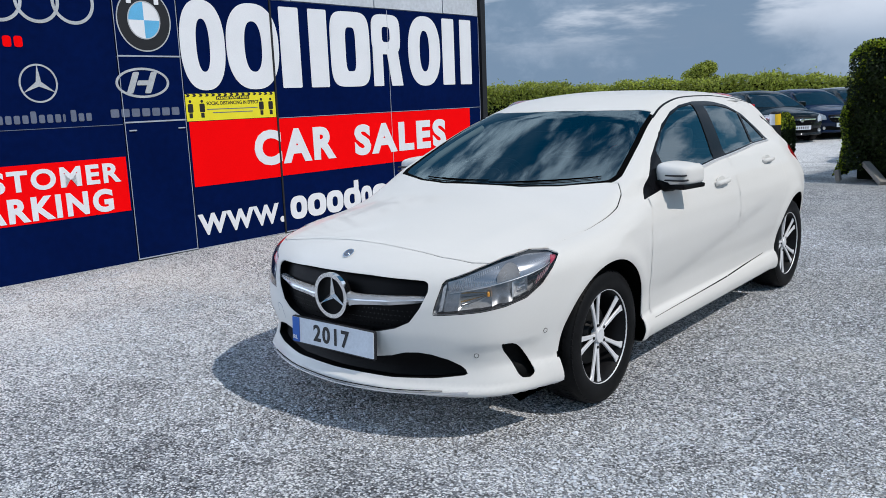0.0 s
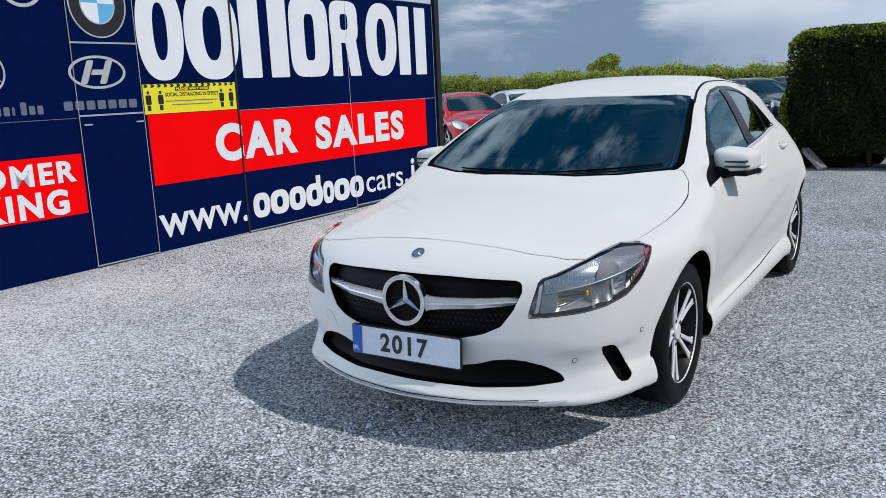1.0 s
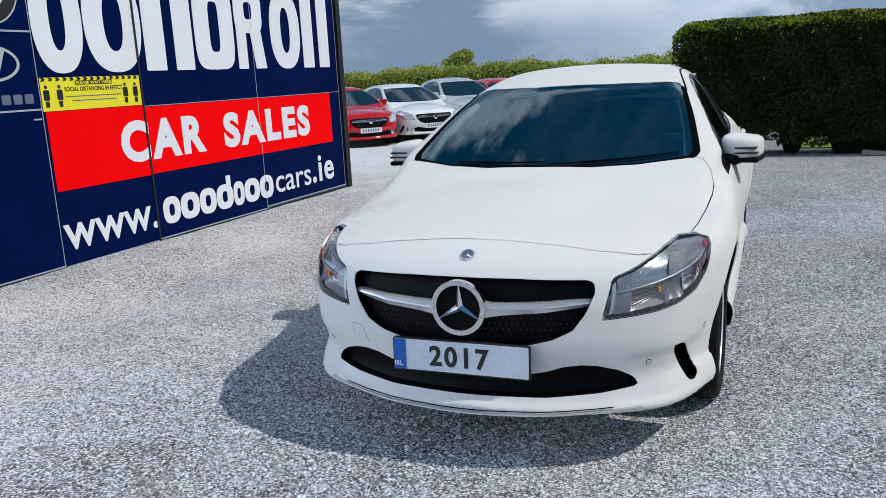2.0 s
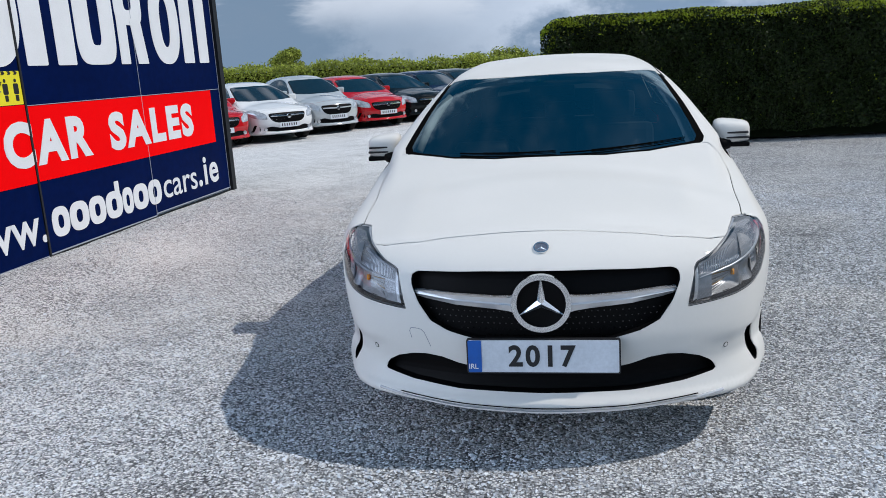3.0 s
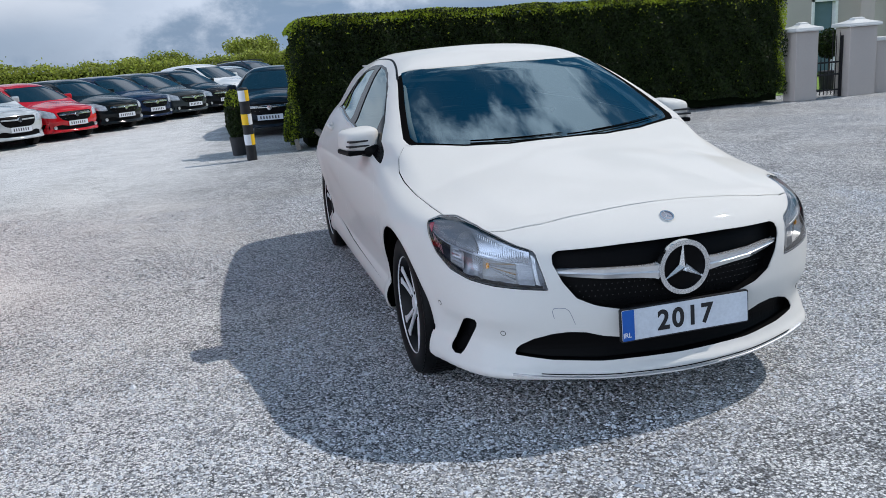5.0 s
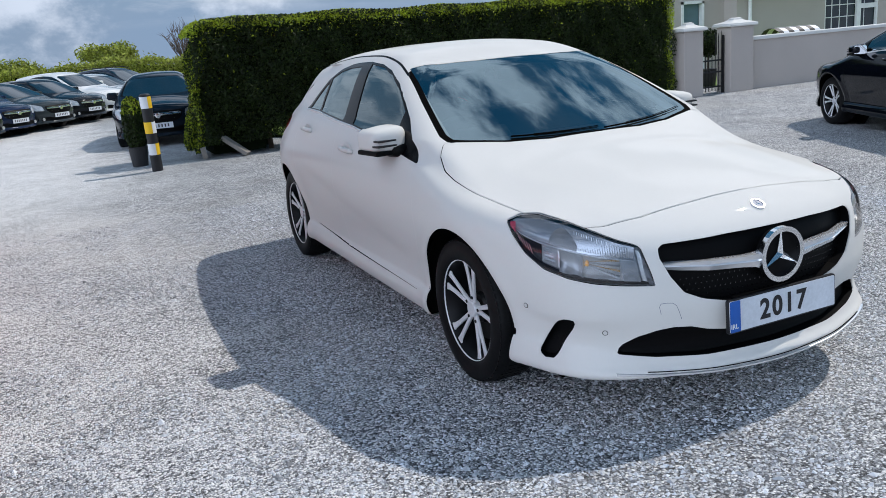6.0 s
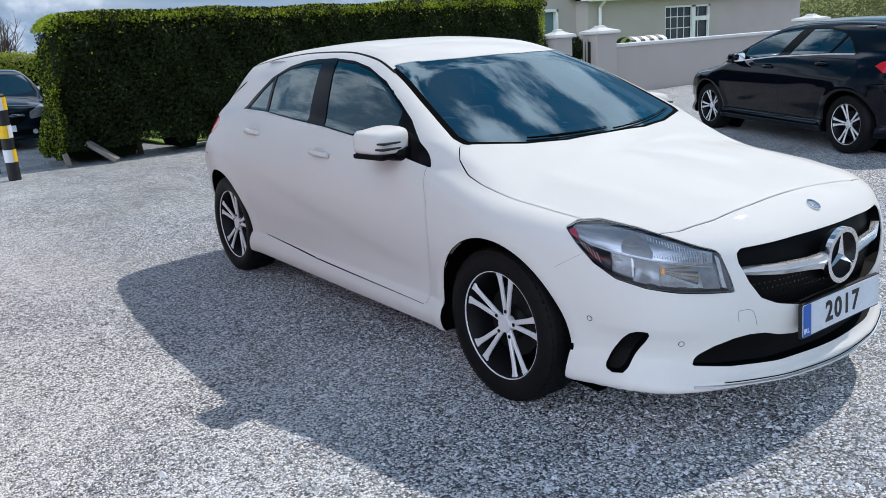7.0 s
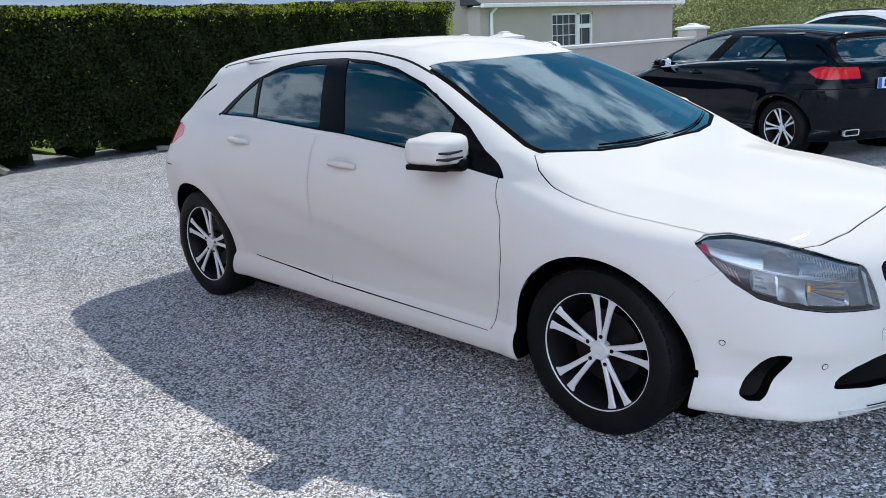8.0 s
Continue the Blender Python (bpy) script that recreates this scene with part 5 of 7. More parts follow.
# in order of precedence: name, region
REGIONS = [
    ("arch", wheel_arch), ("windscreen", from_above(GLASS)), ("screen_seal", R_SCREEN),
    ("front_pane", from_side(PANE_FRONT)), ("rear_pane", from_side(PANE_REAR)), ("quarter_pane", from_side(PANE_QUARTER)), ("pillar_trim", R_SIDE),
    ("grille", from_front(GRILLE)), ("intake", from_front(INTAKE)), ("headlamp", R_LAMP), ("lamp_gap", grown(R_LAMP, 0.0035)),
    ("vent", from_corner(VENT)), ("tail_lamp", R_TAIL), ("tail_gap", grown(R_TAIL, 0.003)), ("rear_window", from_rear(REAR_GLASS)),
    ("hood", grown(R_BONNET, -0.0024)), ("hood_gap", grown(R_BONNET, 0.0024)),
    ("front_bumper", grown(R_BF, -0.0004)), ("bumper_gap", grown(R_BF, 0.0004)), ("rear_bumper", grown(R_BR, -G)), ("rear_bumper_gap", grown(R_BR, G)),
    ("tailgate", grown(R_GATE, -G)), ("tailgate_gap", grown(R_GATE, G)), ("side_skirt", from_side(SKIRT, 0.5)),
    ("front_door", grown(R_DF, -G)), ("front_door_gap", grown(R_DF, G)), ("rear_door", grown(R_DR, -G)), ("rear_door_gap", grown(R_DR, G)),
]


def cut_hull(h, names=None):
    """Cuts the hull and sorts the faces by region and side: {(region, side): (points, faces, normals)}."""
    V, Q = skin(h)
    bm = bmesh.new()
    vs = [bm.verts.new(v) for v in V]
    for q in Q.tolist():
        if len(set(q)) == 4:
            try:
                bm.faces.new([vs[i] for i in q])
            except ValueError:
                pass
    use = [(n, f) for n, f in REGIONS if names is None or n in names]
    for n, f in use:
        cut(bm, f)
    bm.verts.index_update()
    co = np.array([v.co for v in bm.verts])
    fs = [[v.index for v in f.verts] for f in bm.faces]
    bm.free()
    nrm = gradient(co)
    nrm /= np.linalg.norm(nrm, axis=1)[:, None]
    mid = np.array([co[f].mean(0) for f in fs])
    kind = np.full(len(fs), "body", dtype=object)
    left = np.ones(len(fs), bool)
    for n, f in use:
        ok = left & (f(mid) < 0)
        kind[ok] = n
        left &= ~ok
    pairs = {"front_pane", "rear_pane", "quarter_pane", "pillar_trim", "headlamp", "vent", "tail_lamp", "side_skirt", "front_door", "rear_door"}
    groups = {}
    for i, f in enumerate(fs):
        k = kind[i]
        s = (1 if mid[i, 0] > 0 else -1) if k in pairs else 0
        groups.setdefault((k, s), []).append(f)
    out = {}
    for key, faces in groups.items():
        used = sorted({i for f in faces for i in f})
        back = {u: i for i, u in enumerate(used)}
        out[key] = (co[used], [[back[i] for i in f] for f in faces], nrm[used])
    out["all"] = (co, fs, nrm, kind)
    return out


def shell_mesh(name, piece, inset=0.0, shift=(0, 0, 0)):
    co, fs, nrm = piece[:3]
    me = bpy.data.meshes.new(name)
    me.from_pydata(co - nrm * inset + np.array(shift), [], fs)
    me.update()
    me.shade_smooth()
    me.normals_split_custom_set_from_vertices([tuple(n) for n in nrm])
    return me


def thick(name, piece, depth, way=None):
    """A piece of the skin with edges folded inwards by depth, along its normals or a way."""
    co, fs, nrm = piece
    n = len(co)
    inner = co - nrm * depth if way is None else co + np.array(way) * depth
    count = {}
    for f in fs:
        for a, b in zip(f, f[1:] + f[:1]):
            count[(a, b)] = 1
    rim = [(a, b) for a, b in count if (b, a) not in count]
    me = bpy.data.meshes.new(name)
    me.from_pydata(np.concatenate([co, inner]), [], [*fs, *([b, a, a + n, b + n] for a, b in rim)])
    me.update()
    me.shade_smooth()
    loops = len(me.loops)
    inner_set = np.concatenate([nrm, nrm])
    vi = np.empty(loops, int)
    me.loops.foreach_get("vertex_index", vi)
    me.normals_split_custom_set([tuple(inner_set[i]) for i in vi])
    return me


def wheel_meshes():
    """Tyre, barrel, lip, double spokes, hub and disc of a five-spoke alloy wheel; its outside looks to +x."""
    lt = lathe([(-0.095, 0.205), (-0.102, 0.235), (-0.104, 0.27), (-0.096, 0.298), (-0.082, 0.3105), (-0.05, 0.3155), (0.05, 0.3155), (0.082, 0.3105), (0.096, 0.298), (0.104, 0.27), (0.102, 0.24), (0.095, 0.224), (0.088, 0.217)], 72)
    barrel = lathe([(0.088, 0.217), (0.075, 0.210), (0.04, 0.192), (-0.03, 0.185), (-0.09, 0.19), (-0.09, 0.02), (-0.088, 0.0)], 56)
    lip = lathe([(0.080, 0.2195), (0.090, 0.2205), (0.092, 0.2190), (0.090, 0.2165), (0.074, 0.2150)], 64)
    spokes = []
    for i in range(5):
        bm = bmesh.new()
        for sgn in (-1, 1):
            rows = []
            for r, c, w, a, d in ((0.032, 0.0075, 0.0078, 0.074, 0.030), (0.066, 0.0098, 0.0088, 0.077, 0.03), (0.10, 0.0155, 0.0090, 0.081, 0.028), (0.15, 0.0235, 0.0100, 0.086, 0.024), (0.188, 0.0315, 0.0124, 0.091, 0.02), (0.204, 0.0370, 0.0170, 0.093, 0.02), (0.215, 0.0420, 0.0225, 0.094, 0.02)):
                rows.append([bm.verts.new((x, sgn * c + s * w, r)) for x, s in ((a - 0.014, -1), (a - 0.014, 1), (a - 0.014 - d * 0.4, 1.1), (a - 0.014 - d * 0.4, -1.1))])
            for p, q in zip(rows, rows[1:]):
                for k in range(4):
                    bm.faces.new((p[k], p[(k + 1) % 4], q[(k + 1) % 4], q[k]))
            bm.faces.new(rows[0])
            bm.faces.new(rows[-1][::-1])
        bmesh.ops.recalc_face_normals(bm, faces=bm.faces)
        bmesh.ops.bevel(bm, geom=bm.edges[:], offset=0.0022, segments=1, affect="EDGES")
        bmesh.ops.rotate(bm, verts=bm.verts, cent=(0, 0, 0), matrix=Matrix.Rotation(2 * math.pi * i / 5, 3, "X"))
        spokes.append(bm)
    hub = lathe([(0.036, 0.036), (0.060, 0.036), (0.066, 0.034), (0.070, 0.032), (0.0685, 0.029), (0.0705, 0.016), (0.0715, 0.0)], 32)
    disc = lathe([(0.0, 0.14), (0.012, 0.14), (0.012, 0.07), (0.03, 0.06), (0.03, 0.0)], 40)
    bolt = lathe([(0.0, 0.0075), (0.0026, 0.0075), (0.0026, 0.005), (0.001, 0.004), (0.001, 0.0)], 12)
    got = {}
    for n, bm, sm in (("tyre", lt, True), ("barrel", barrel, True), ("lip", lip, True), ("hub", hub, True), ("disc", disc, False), ("bolt", bolt, False)):
        me = bpy.data.meshes.new(n)
        bm.to_mesh(me)
        bm.free()
        if sm:
            me.shade_smooth()
        got[n] = me
    got["spokes"] = []
    for bm in spokes:
        me = bpy.data.meshes.new("spoke")
        bm.to_mesh(me)
        bm.free()
        got["spokes"].append(me)
    # tread blocks round the tyre's shoulder
    bm = bmesh.new()
    for i in range(64):
        a = 2 * math.pi * i / 64
        for x0, x1, tw in ((0.052, 0.094, 0.3), (-0.094, -0.052, -0.3), (0.005, 0.045, 0.2), (-0.045, -0.005, -0.2)):
            vs = []
            for r in (0.3, 0.3168):
                for x, t in ((x0, -0.036), (x1, -0.036 + tw * 0.03), (x1, 0.036 + tw * 0.03), (x0, 0.036)):
                    rr = r - (0.0125 if abs(x) > 0.09 else (0.004 if abs(x) > 0.06 else 0))
                    vs.append(bm.verts.new((x, rr * math.cos(a + t), rr * math.sin(a + t))))
            bm.faces.new(vs[4:])
            for k in range(4):
                bm.faces.new((vs[k], vs[(k + 1) % 4], vs[4 + (k + 1) % 4], vs[4 + k]))
    me = bpy.data.meshes.new("tread")
    bm.to_mesh(me)
    bm.free()
    got["tread"] = me
    return got


WHEEL = wheel_meshes()


def add_wheel(car, x, y, turn=0.0, plain=False):
    sgn = 1 if x > 0 else -1
    hubm = Matrix.Translation((x, y, 0.316)) @ Matrix.Rotation(radians(turn), 4, "X") @ (Matrix() if sgn > 0 else Matrix.Rotation(math.pi, 4, "Z"))
    tyre = link_mesh("wheel", WHEEL["tyre"], M_TYRE, car, "black road tyre on a five-spoke alloy rim", hubm)
    for n, mt in (("barrel", M_ALLOYDARK), ("lip", M_ALLOY), ("hub", M_ALLOY)) + (() if plain else (("disc", M_DISC), ("tread", M_TYRE))):
        link_mesh({"barrel": "rim", "lip": "rim_lip", "hub": "hub_cap", "disc": "brake_disc", "tread": "tread"}[n], WHEEL[n], mt, tyre)
    for me in WHEEL["spokes"]:
        link_mesh("spoke", me, M_ALLOY, tyre)
    if not plain:
        for k in range(5):
            a = 2 * math.pi * k / 5
            link_mesh("wheel_bolt", WHEEL["bolt"], M_ALLOYDARK, tyre, m=Matrix.Translation((0.0625, -0.054 * math.sin(a), 0.054 * math.cos(a))))


def star_badge(parent, m, r, mat, ring=0.1, depth=0.012, name="emblem"):
    """A ring with a three-armed star, in the xy plane of m."""
    o = part(name, ring_prism(oval(0, 0, r, r), oval(0, 0, r * (1 - ring), r * (1 - ring)), depth), mat, parent, "round metal badge", m=m)
    for k in range(3):
        a = math.pi / 2 + 2 * math.pi * k / 3
        bm = bmesh.new()
        w = r * 0.16
        tip = bm.verts.new((r * 0.95 * math.cos(a), r * 0.95 * math.sin(a), depth * 0.4))
        l = bm.verts.new((w * math.cos(a + math.pi / 3), w * math.sin(a + math.pi / 3), depth * 0.3))
        q = bm.verts.new((w * math.cos(a - math.pi / 3), w * math.sin(a - math.pi / 3), depth * 0.3))
        c = bm.verts.new((0, 0, depth))
        for f in ((tip, l, c), (tip, c, q), (l, tip, q), (c, l, q)):
            bm.faces.new(f)
        bmesh.ops.recalc_face_normals(bm, faces=bm.faces)
        part("star_arm", bm, mat, o)
    return o


FRONT = Matrix(((1, 0, 0, 0), (0, 0, -1, 0), (0, 1, 0, 0), (0, 0, 0, 1)))  # plane facing -y: x right, y up


def hatchback(pose_m, paint, label, cuts, plated=True, group=""):
    car = empty("car", pose_m, label, "car", group)
    names = {"front_door": "door", "rear_door": "door", "body": "body"}
    for key, piece in cuts.items():
        if key == "all":
            continue
        k, s = key
        if k in ("hood", "tailgate", "front_bumper", "rear_bumper", "front_door", "rear_door", "side_skirt", "body"):
            link_mesh(names.get(k, k), thick(k, piece, 0.004), paint, car)
        elif k == "windscreen":
            ob = link_mesh(k, shell_mesh(k, piece, 0.002), M_WINDSCREEN, car, "tinted windscreen")
            ob.visible_shadow = False
        elif k == "screen_seal":
            link_mesh("windscreen_seal", shell_mesh(k, piece, 0.002), M_GAP, car, "matt black windscreen edge")
        elif k in ("front_pane", "rear_pane", "quarter_pane", "rear_window"):
            ob = link_mesh("window_pane", shell_mesh(k, piece, 0.004), M_SIDEGLASS, car, "tinted window glass")
            ob.visible_shadow = False
        elif k == "pillar_trim":
            link_mesh("window_trim", thick(k, piece, 0.006), M_TRIM, car, "black window surround")
        elif k in ("grille", "intake", "vent"):
            way = {"grille": (0, 1, 0), "intake": (0, 1, 0), "vent": (-0.6 * s, 0.8, 0)}[k]
            link_mesh({"grille": "grille_recess", "intake": "lower_intake", "vent": "bumper_vent"}[k], recess(k, piece, 0.045, way), M_PLASTIC, car)
        elif k == "tail_lamp":
            link_mesh("tail_lamp", thick(k, piece, 0.02), M_REDLENS, car, "red tail lamp")
        elif k == "headlamp":
            well = recess(k, piece, 0.085, (-0.45 * s, 0.85, 0))
            well.shade_smooth()
            lamp = link_mesh("headlamp", well, M_LAMPBOWL, car, "clear headlamp with chrome reflector")
            lens = link_mesh("lens", shell_mesh(k, piece, 0.003), M_LENS, lamp)
            lens.visible_shadow = False
            headlamp_inside(lamp, s, piece)
    # everything dark behind the joints
    co, fs, nrm, kind = cuts["all"]
    open_kinds = {"arch", "windscreen", "front_pane", "rear_pane", "quarter_pane", "rear_window", "grille", "intake", "headlamp", "vent"}
    keep = [f for f, k in zip(fs, kind) if k not in open_kinds]
    link_mesh("inner_shell", shell_mesh("inner_shell", (co, keep, nrm), 0.010), M_GAP, car, "dark inside of the body")
    for y, arch_y in zip((0.0, 2.699), ARCHES):
        for s in (-1, 1):
            bm = lathe([(0.5 * s, 0.02), (0.5 * s, 0.376), (0.825 * s, 0.376), (0.858 * s, 0.3668)], 64)
            bmesh.ops.delete(bm, geom=[f for f in bm.faces if f.calc_center_median().z < -0.095 and abs(f.calc_center_median().x) > 0.51], context="FACES")
            for v in bm.verts:
                for _ in range(120):
                    if abs(v.co.x) < 0.6 or hull(np.array([[v.co.x, v.co.y + arch_y, v.co.z + 0.316]]))[0] < -0.0015:
                        break
                    v.co.x -= 0.002 * s
            part("arch_liner", bm, M_GAP, car, smooth=False, m=Matrix.Translation((0, arch_y, 0.316)))
            add_wheel(car, 0.742 * s, y, turn=(18 if s > 0 else 8) - 2 * (y > 1))
    bm = box(-0.60, 0.60, -0.55, 3.0, 0.21, 0.24)
    part("underbody", bm, M_GAP, car)
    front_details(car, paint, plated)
    side_details(car, paint)
    interior(car)
    return car


def recess(name, piece, depth, way):
    """A well: the region's faces pushed in, with walls up to the rim."""
    co, fs, nrm = piece
    n = len(co)
    w = Vector(way).normalized()
    inner = co + np.array(w) * depth
    count = {(a, b) for f in fs for a, b in zip(f, f[1:] + f[:1])}
    rim = [(a, b) for a, b in count if (b, a) not in count]
    me = bpy.data.meshes.new(name)
    me.from_pydata(np.concatenate([co - nrm * 0.002, inner]), [], [*([i + n for i in f] for f in fs), *([b, a, a + n, b + n][::-1] for a, b in rim)])
    me.update()
    return me


LAMP_TOP = curve((0.48, 0.566), (0.497, 0.605), (0.528, 0.668), (0.541, 0.690), (0.56, 0.699), (0.62, 0.713), (0.72, 0.742), (0.84, 0.770), (0.97, 0.786), (1.06, 0.782), (1.115, 0.766))
LAMP_LOW = curve((0.48, 0.559), (0.6, 0.565), (0.72, 0.574), (0.84, 0.590), (0.95, 0.617), (1.03, 0.665), (1.085, 0.722), (1.115, 0.762))
LAMP_SPLIT = curve((0.49, 0.62), (0.60, 0.60), (0.75, 0.54), (0.9, 0.52), (1.0, 0.50), (1.1, 0.42))


def lamp_points(s, avd):
    """Points behind the lens: a runs from the grille to the wing, v from the lower rim to the upper one."""
    a, v, depth = np.array(avd, float).T
    lo, hi = LAMP_LOW(a) + 0.004, LAMP_TOP(a) - 0.004
    z = lo + (hi - lo) * v
    f0, f1 = np.zeros_like(a), np.full_like(a, 1.2)
    for _ in range(24):
        x = (f0 + f1) / 2
        out = hull(np.stack([s * x, (a - x) / 0.7 - 0.8, z], 1)) > 0
        f0, f1 = np.where(out, f0, x), np.where(out, x, f1)
    q = np.stack([s * f0, (a - f0) / 0.7 - 0.8, z], 1)
    n = gradient(q)
    n /= np.linalg.norm(n, axis=1)[:, None]
    back = n * 0.5 + np.array((0.35 * s, -0.8, 0))
    return q - back / np.linalg.norm(back, axis=1)[:, None] * depth[:, None]


def lamp_patch(s, rows):
    """A sheet from rows of (a, v, depth)."""
    bm = bmesh.new()
    w = len(rows[0])
    vs = [bm.verts.new(p) for p in lamp_points(s, [p for r in rows for p in r])]
    for i in range(len(rows) - 1):
        for k in range(w - 1):
            bm.faces.new((vs[i * w + k], vs[i * w + k + 1], vs[(i + 1) * w + k + 1], vs[(i + 1) * w + k]))
    return bm


def headlamp_inside(lamp, s, piece):
    """A finely ribbed upper light band over a dark outer pocket, a clear bulb tube, a grey saddle and a fan-shaped reflector with an amber bulb."""
    def split(a):
        return float(LAMP_SPLIT(a))

    band = [[(a, split(a) + (0.97 - split(a)) * v, 0.010 + 0.014 * (1 - v)) for v in (0, 0.25, 0.5, 0.75, 1)] for a in np.linspace(0.560, 1.085, 41)]
    part("light_band", lamp_patch(s, band), M_LAMPCLEAR, lamp, "clear upper light band", smooth=True)
    lobe = [[(a, split(a) + (0.93 - split(a)) * (0.06 + (0.2 + 0.7 * math.sin(math.pi * (a - 0.80) / 0.12) ** 0.6) * v), 0.009 + 0.013 * (1 - v)) for v in (0.0, 0.33, 0.67, 1.0)] for a in np.linspace(0.802, 0.918, 13)]
    part("smoked_lobe", lamp_patch(s, lobe), M_LAMPLOBE, lamp, "grey lobe in the light band", smooth=True)
    for k in range(22):
        a = 0.580 + 0.0105 * k
        part("light_rib", lamp_patch(s, [[(a, split(a) + 0.06, 0.0205), (a + 0.008, 0.92, 0.0085)], [(a + 0.004, split(a) + 0.06, 0.0190), (a + 0.012, 0.92, 0.0080)]]), M_LAMPBOWL if k % 2 else M_REFLECTOR, lamp)
    brow = [[(a, split(a) + dv, d) for dv, d in ((-0.035, 0.030), (-0.012, 0.017), (0.012, 0.024))] for a in np.linspace(0.560, 1.085, 25)]
    part("brow", lamp_patch(s, brow), M_LAMPBOWL, lamp, smooth=True)
    pocket = [[(a, 0.03 + (split(a) - 0.05) * v, 0.026 + 0.02 * math.sin(math.pi * v)) for v in (0, 0.25, 0.5, 0.75, 1)] for a in np.linspace(0.955, 1.095, 12)]
    part("outer_pocket", lamp_patch(s, pocket), M_LAMPDARK, lamp, "smoked outer pocket", smooth=True)
    part("side_marker", lamp_patch(s, [[(a, 0.30, 0.016), (a, 0.55, 0.014), (a, 0.86, 0.012)] for a in (1.075, 1.09, 1.102)]), M_REDFIN, lamp, "red side marker")
    for k in range(5):
        a = 0.995 + 0.014 * k
        part("marker_bar", lamp_patch(s, [[(a, 0.12 + 0.012 * k, 0.018), (a + 0.014, 0.33 + 0.012 * k, 0.018)], [(a + 0.007, 0.12 + 0.012 * k, 0.018), (a + 0.021, 0.33 + 0.012 * k, 0.018)]]), M_REDPRINT, lamp)

    def hollow(a0, a1, v0, top, deep, n=13):
        rows = []
        for i in range(n):
            u = i / (n - 1)
            a = a0 + (a1 - a0) * u
            t = split(a) - top
            rows.append([(a, v0 + (t - v0) * k / 8, 0.024 + deep * (math.sin(math.pi * u) * math.sin(math.pi * k / 8)) ** 0.6) for k in range(9)])
        return lamp_patch(s, rows)

    part("bulb_tube", hollow(0.880, 0.955, 0.10, 0.02, 0.045), M_REFLECTOR, lamp, "clear bulb tube", smooth=True)
    part("tube_rim", lamp_patch(s, [[(a, v, 0.022) for v in (0.12, 0.3, 0.48)] for a in (0.876, 0.884)]), M_REFLECTOR, lamp)
    for k in range(4):
        part("tube_fin", lamp_patch(s, [[(0.900 + 0.006 * k, 0.16 + 0.085 * k, 0.046), (0.945, 0.16 + 0.085 * k, 0.030)], [(0.900 + 0.006 * k, 0.20 + 0.085 * k, 0.046), (0.945, 0.20 + 0.085 * k, 0.030)]]), M_LAMPBOWL if k % 2 else M_LAMPGREY, lamp)
    saddle = [[(a, 0.04 + (split(a) - 0.06) * v, 0.020 + 0.016 * math.sin(math.pi * v) + 0.006 * math.sin(60 * (a - 0.78))) for v in (0, 0.2, 0.4, 0.6, 0.8, 1)] for a in np.linspace(0.775, 0.880, 9)]
    part("grey_saddle", lamp_patch(s, saddle), M_LAMPGREY, lamp, smooth=True)
    part("fan_reflector", hollow(0.600, 0.775, 0.05, 0.02, 0.045, 17), M_REFLECTOR, lamp, "fan-shaped reflector", smooth=True)
    # blades of the fan, from the bulb towards the grille
    for k in range(8):
        v0, v1 = 0.34 + 0.012 * (k - 4), 0.07 + 0.066 * k
        # amber blades paint the bulb's glint in the reflector
        mt = (M_REFLECTOR, M_LAMPGREY, M_LAMPBOWL, M_AMBERGLINT)[k % 4]
        part("reflector_blade", lamp_patch(s, [[(0.752 - 0.135 * u, v0 + (v1 - v0) * u, 0.046 - 0.016 * u), (0.752 - 0.135 * u, v0 + 0.012 + (v1 + 0.045 - v0) * u, 0.042 - 0.016 * u)] for u in (0, 0.33, 0.67, 1)]), mt, lamp)
    part("inner_bezel", lamp_patch(s, [[(a + 0.03 * v, v, 0.016 + 0.008 * v) for v in (0.05, 0.3, 0.6, 0.88)] for a in (0.530, 0.555, 0.585, 0.602)]), M_LAMPGREY, lamp)
    part("inner_blade", lamp_patch(s, [[(a + 0.035 * v, v, 0.009) for v in (0.12, 0.4, 0.7, 0.92)] for a in (0.503, 0.513, 0.523)]), M_REFLECTOR, lamp, "bright inner edge")
    part("lower_bezel", lamp_patch(s, [[(a, v, d) for v, d in ((0.0, 0.005), (0.03, 0.016), (0.06, 0.028))] for a in np.linspace(0.50, 1.06, 20)]), M_LAMPDARK, lamp, smooth=True)
    part("bulb", lathe([(0.009, 0.0), (0.0075, 0.0045), (0, 0.0065), (-0.012, 0.0065)], 16, "z"), M_AMBER, lamp, "amber indicator bulb", smooth=True, m=Matrix.Translation(Vector(lamp_points(s, [(0.755, 0.36, 0.038)])[0])))


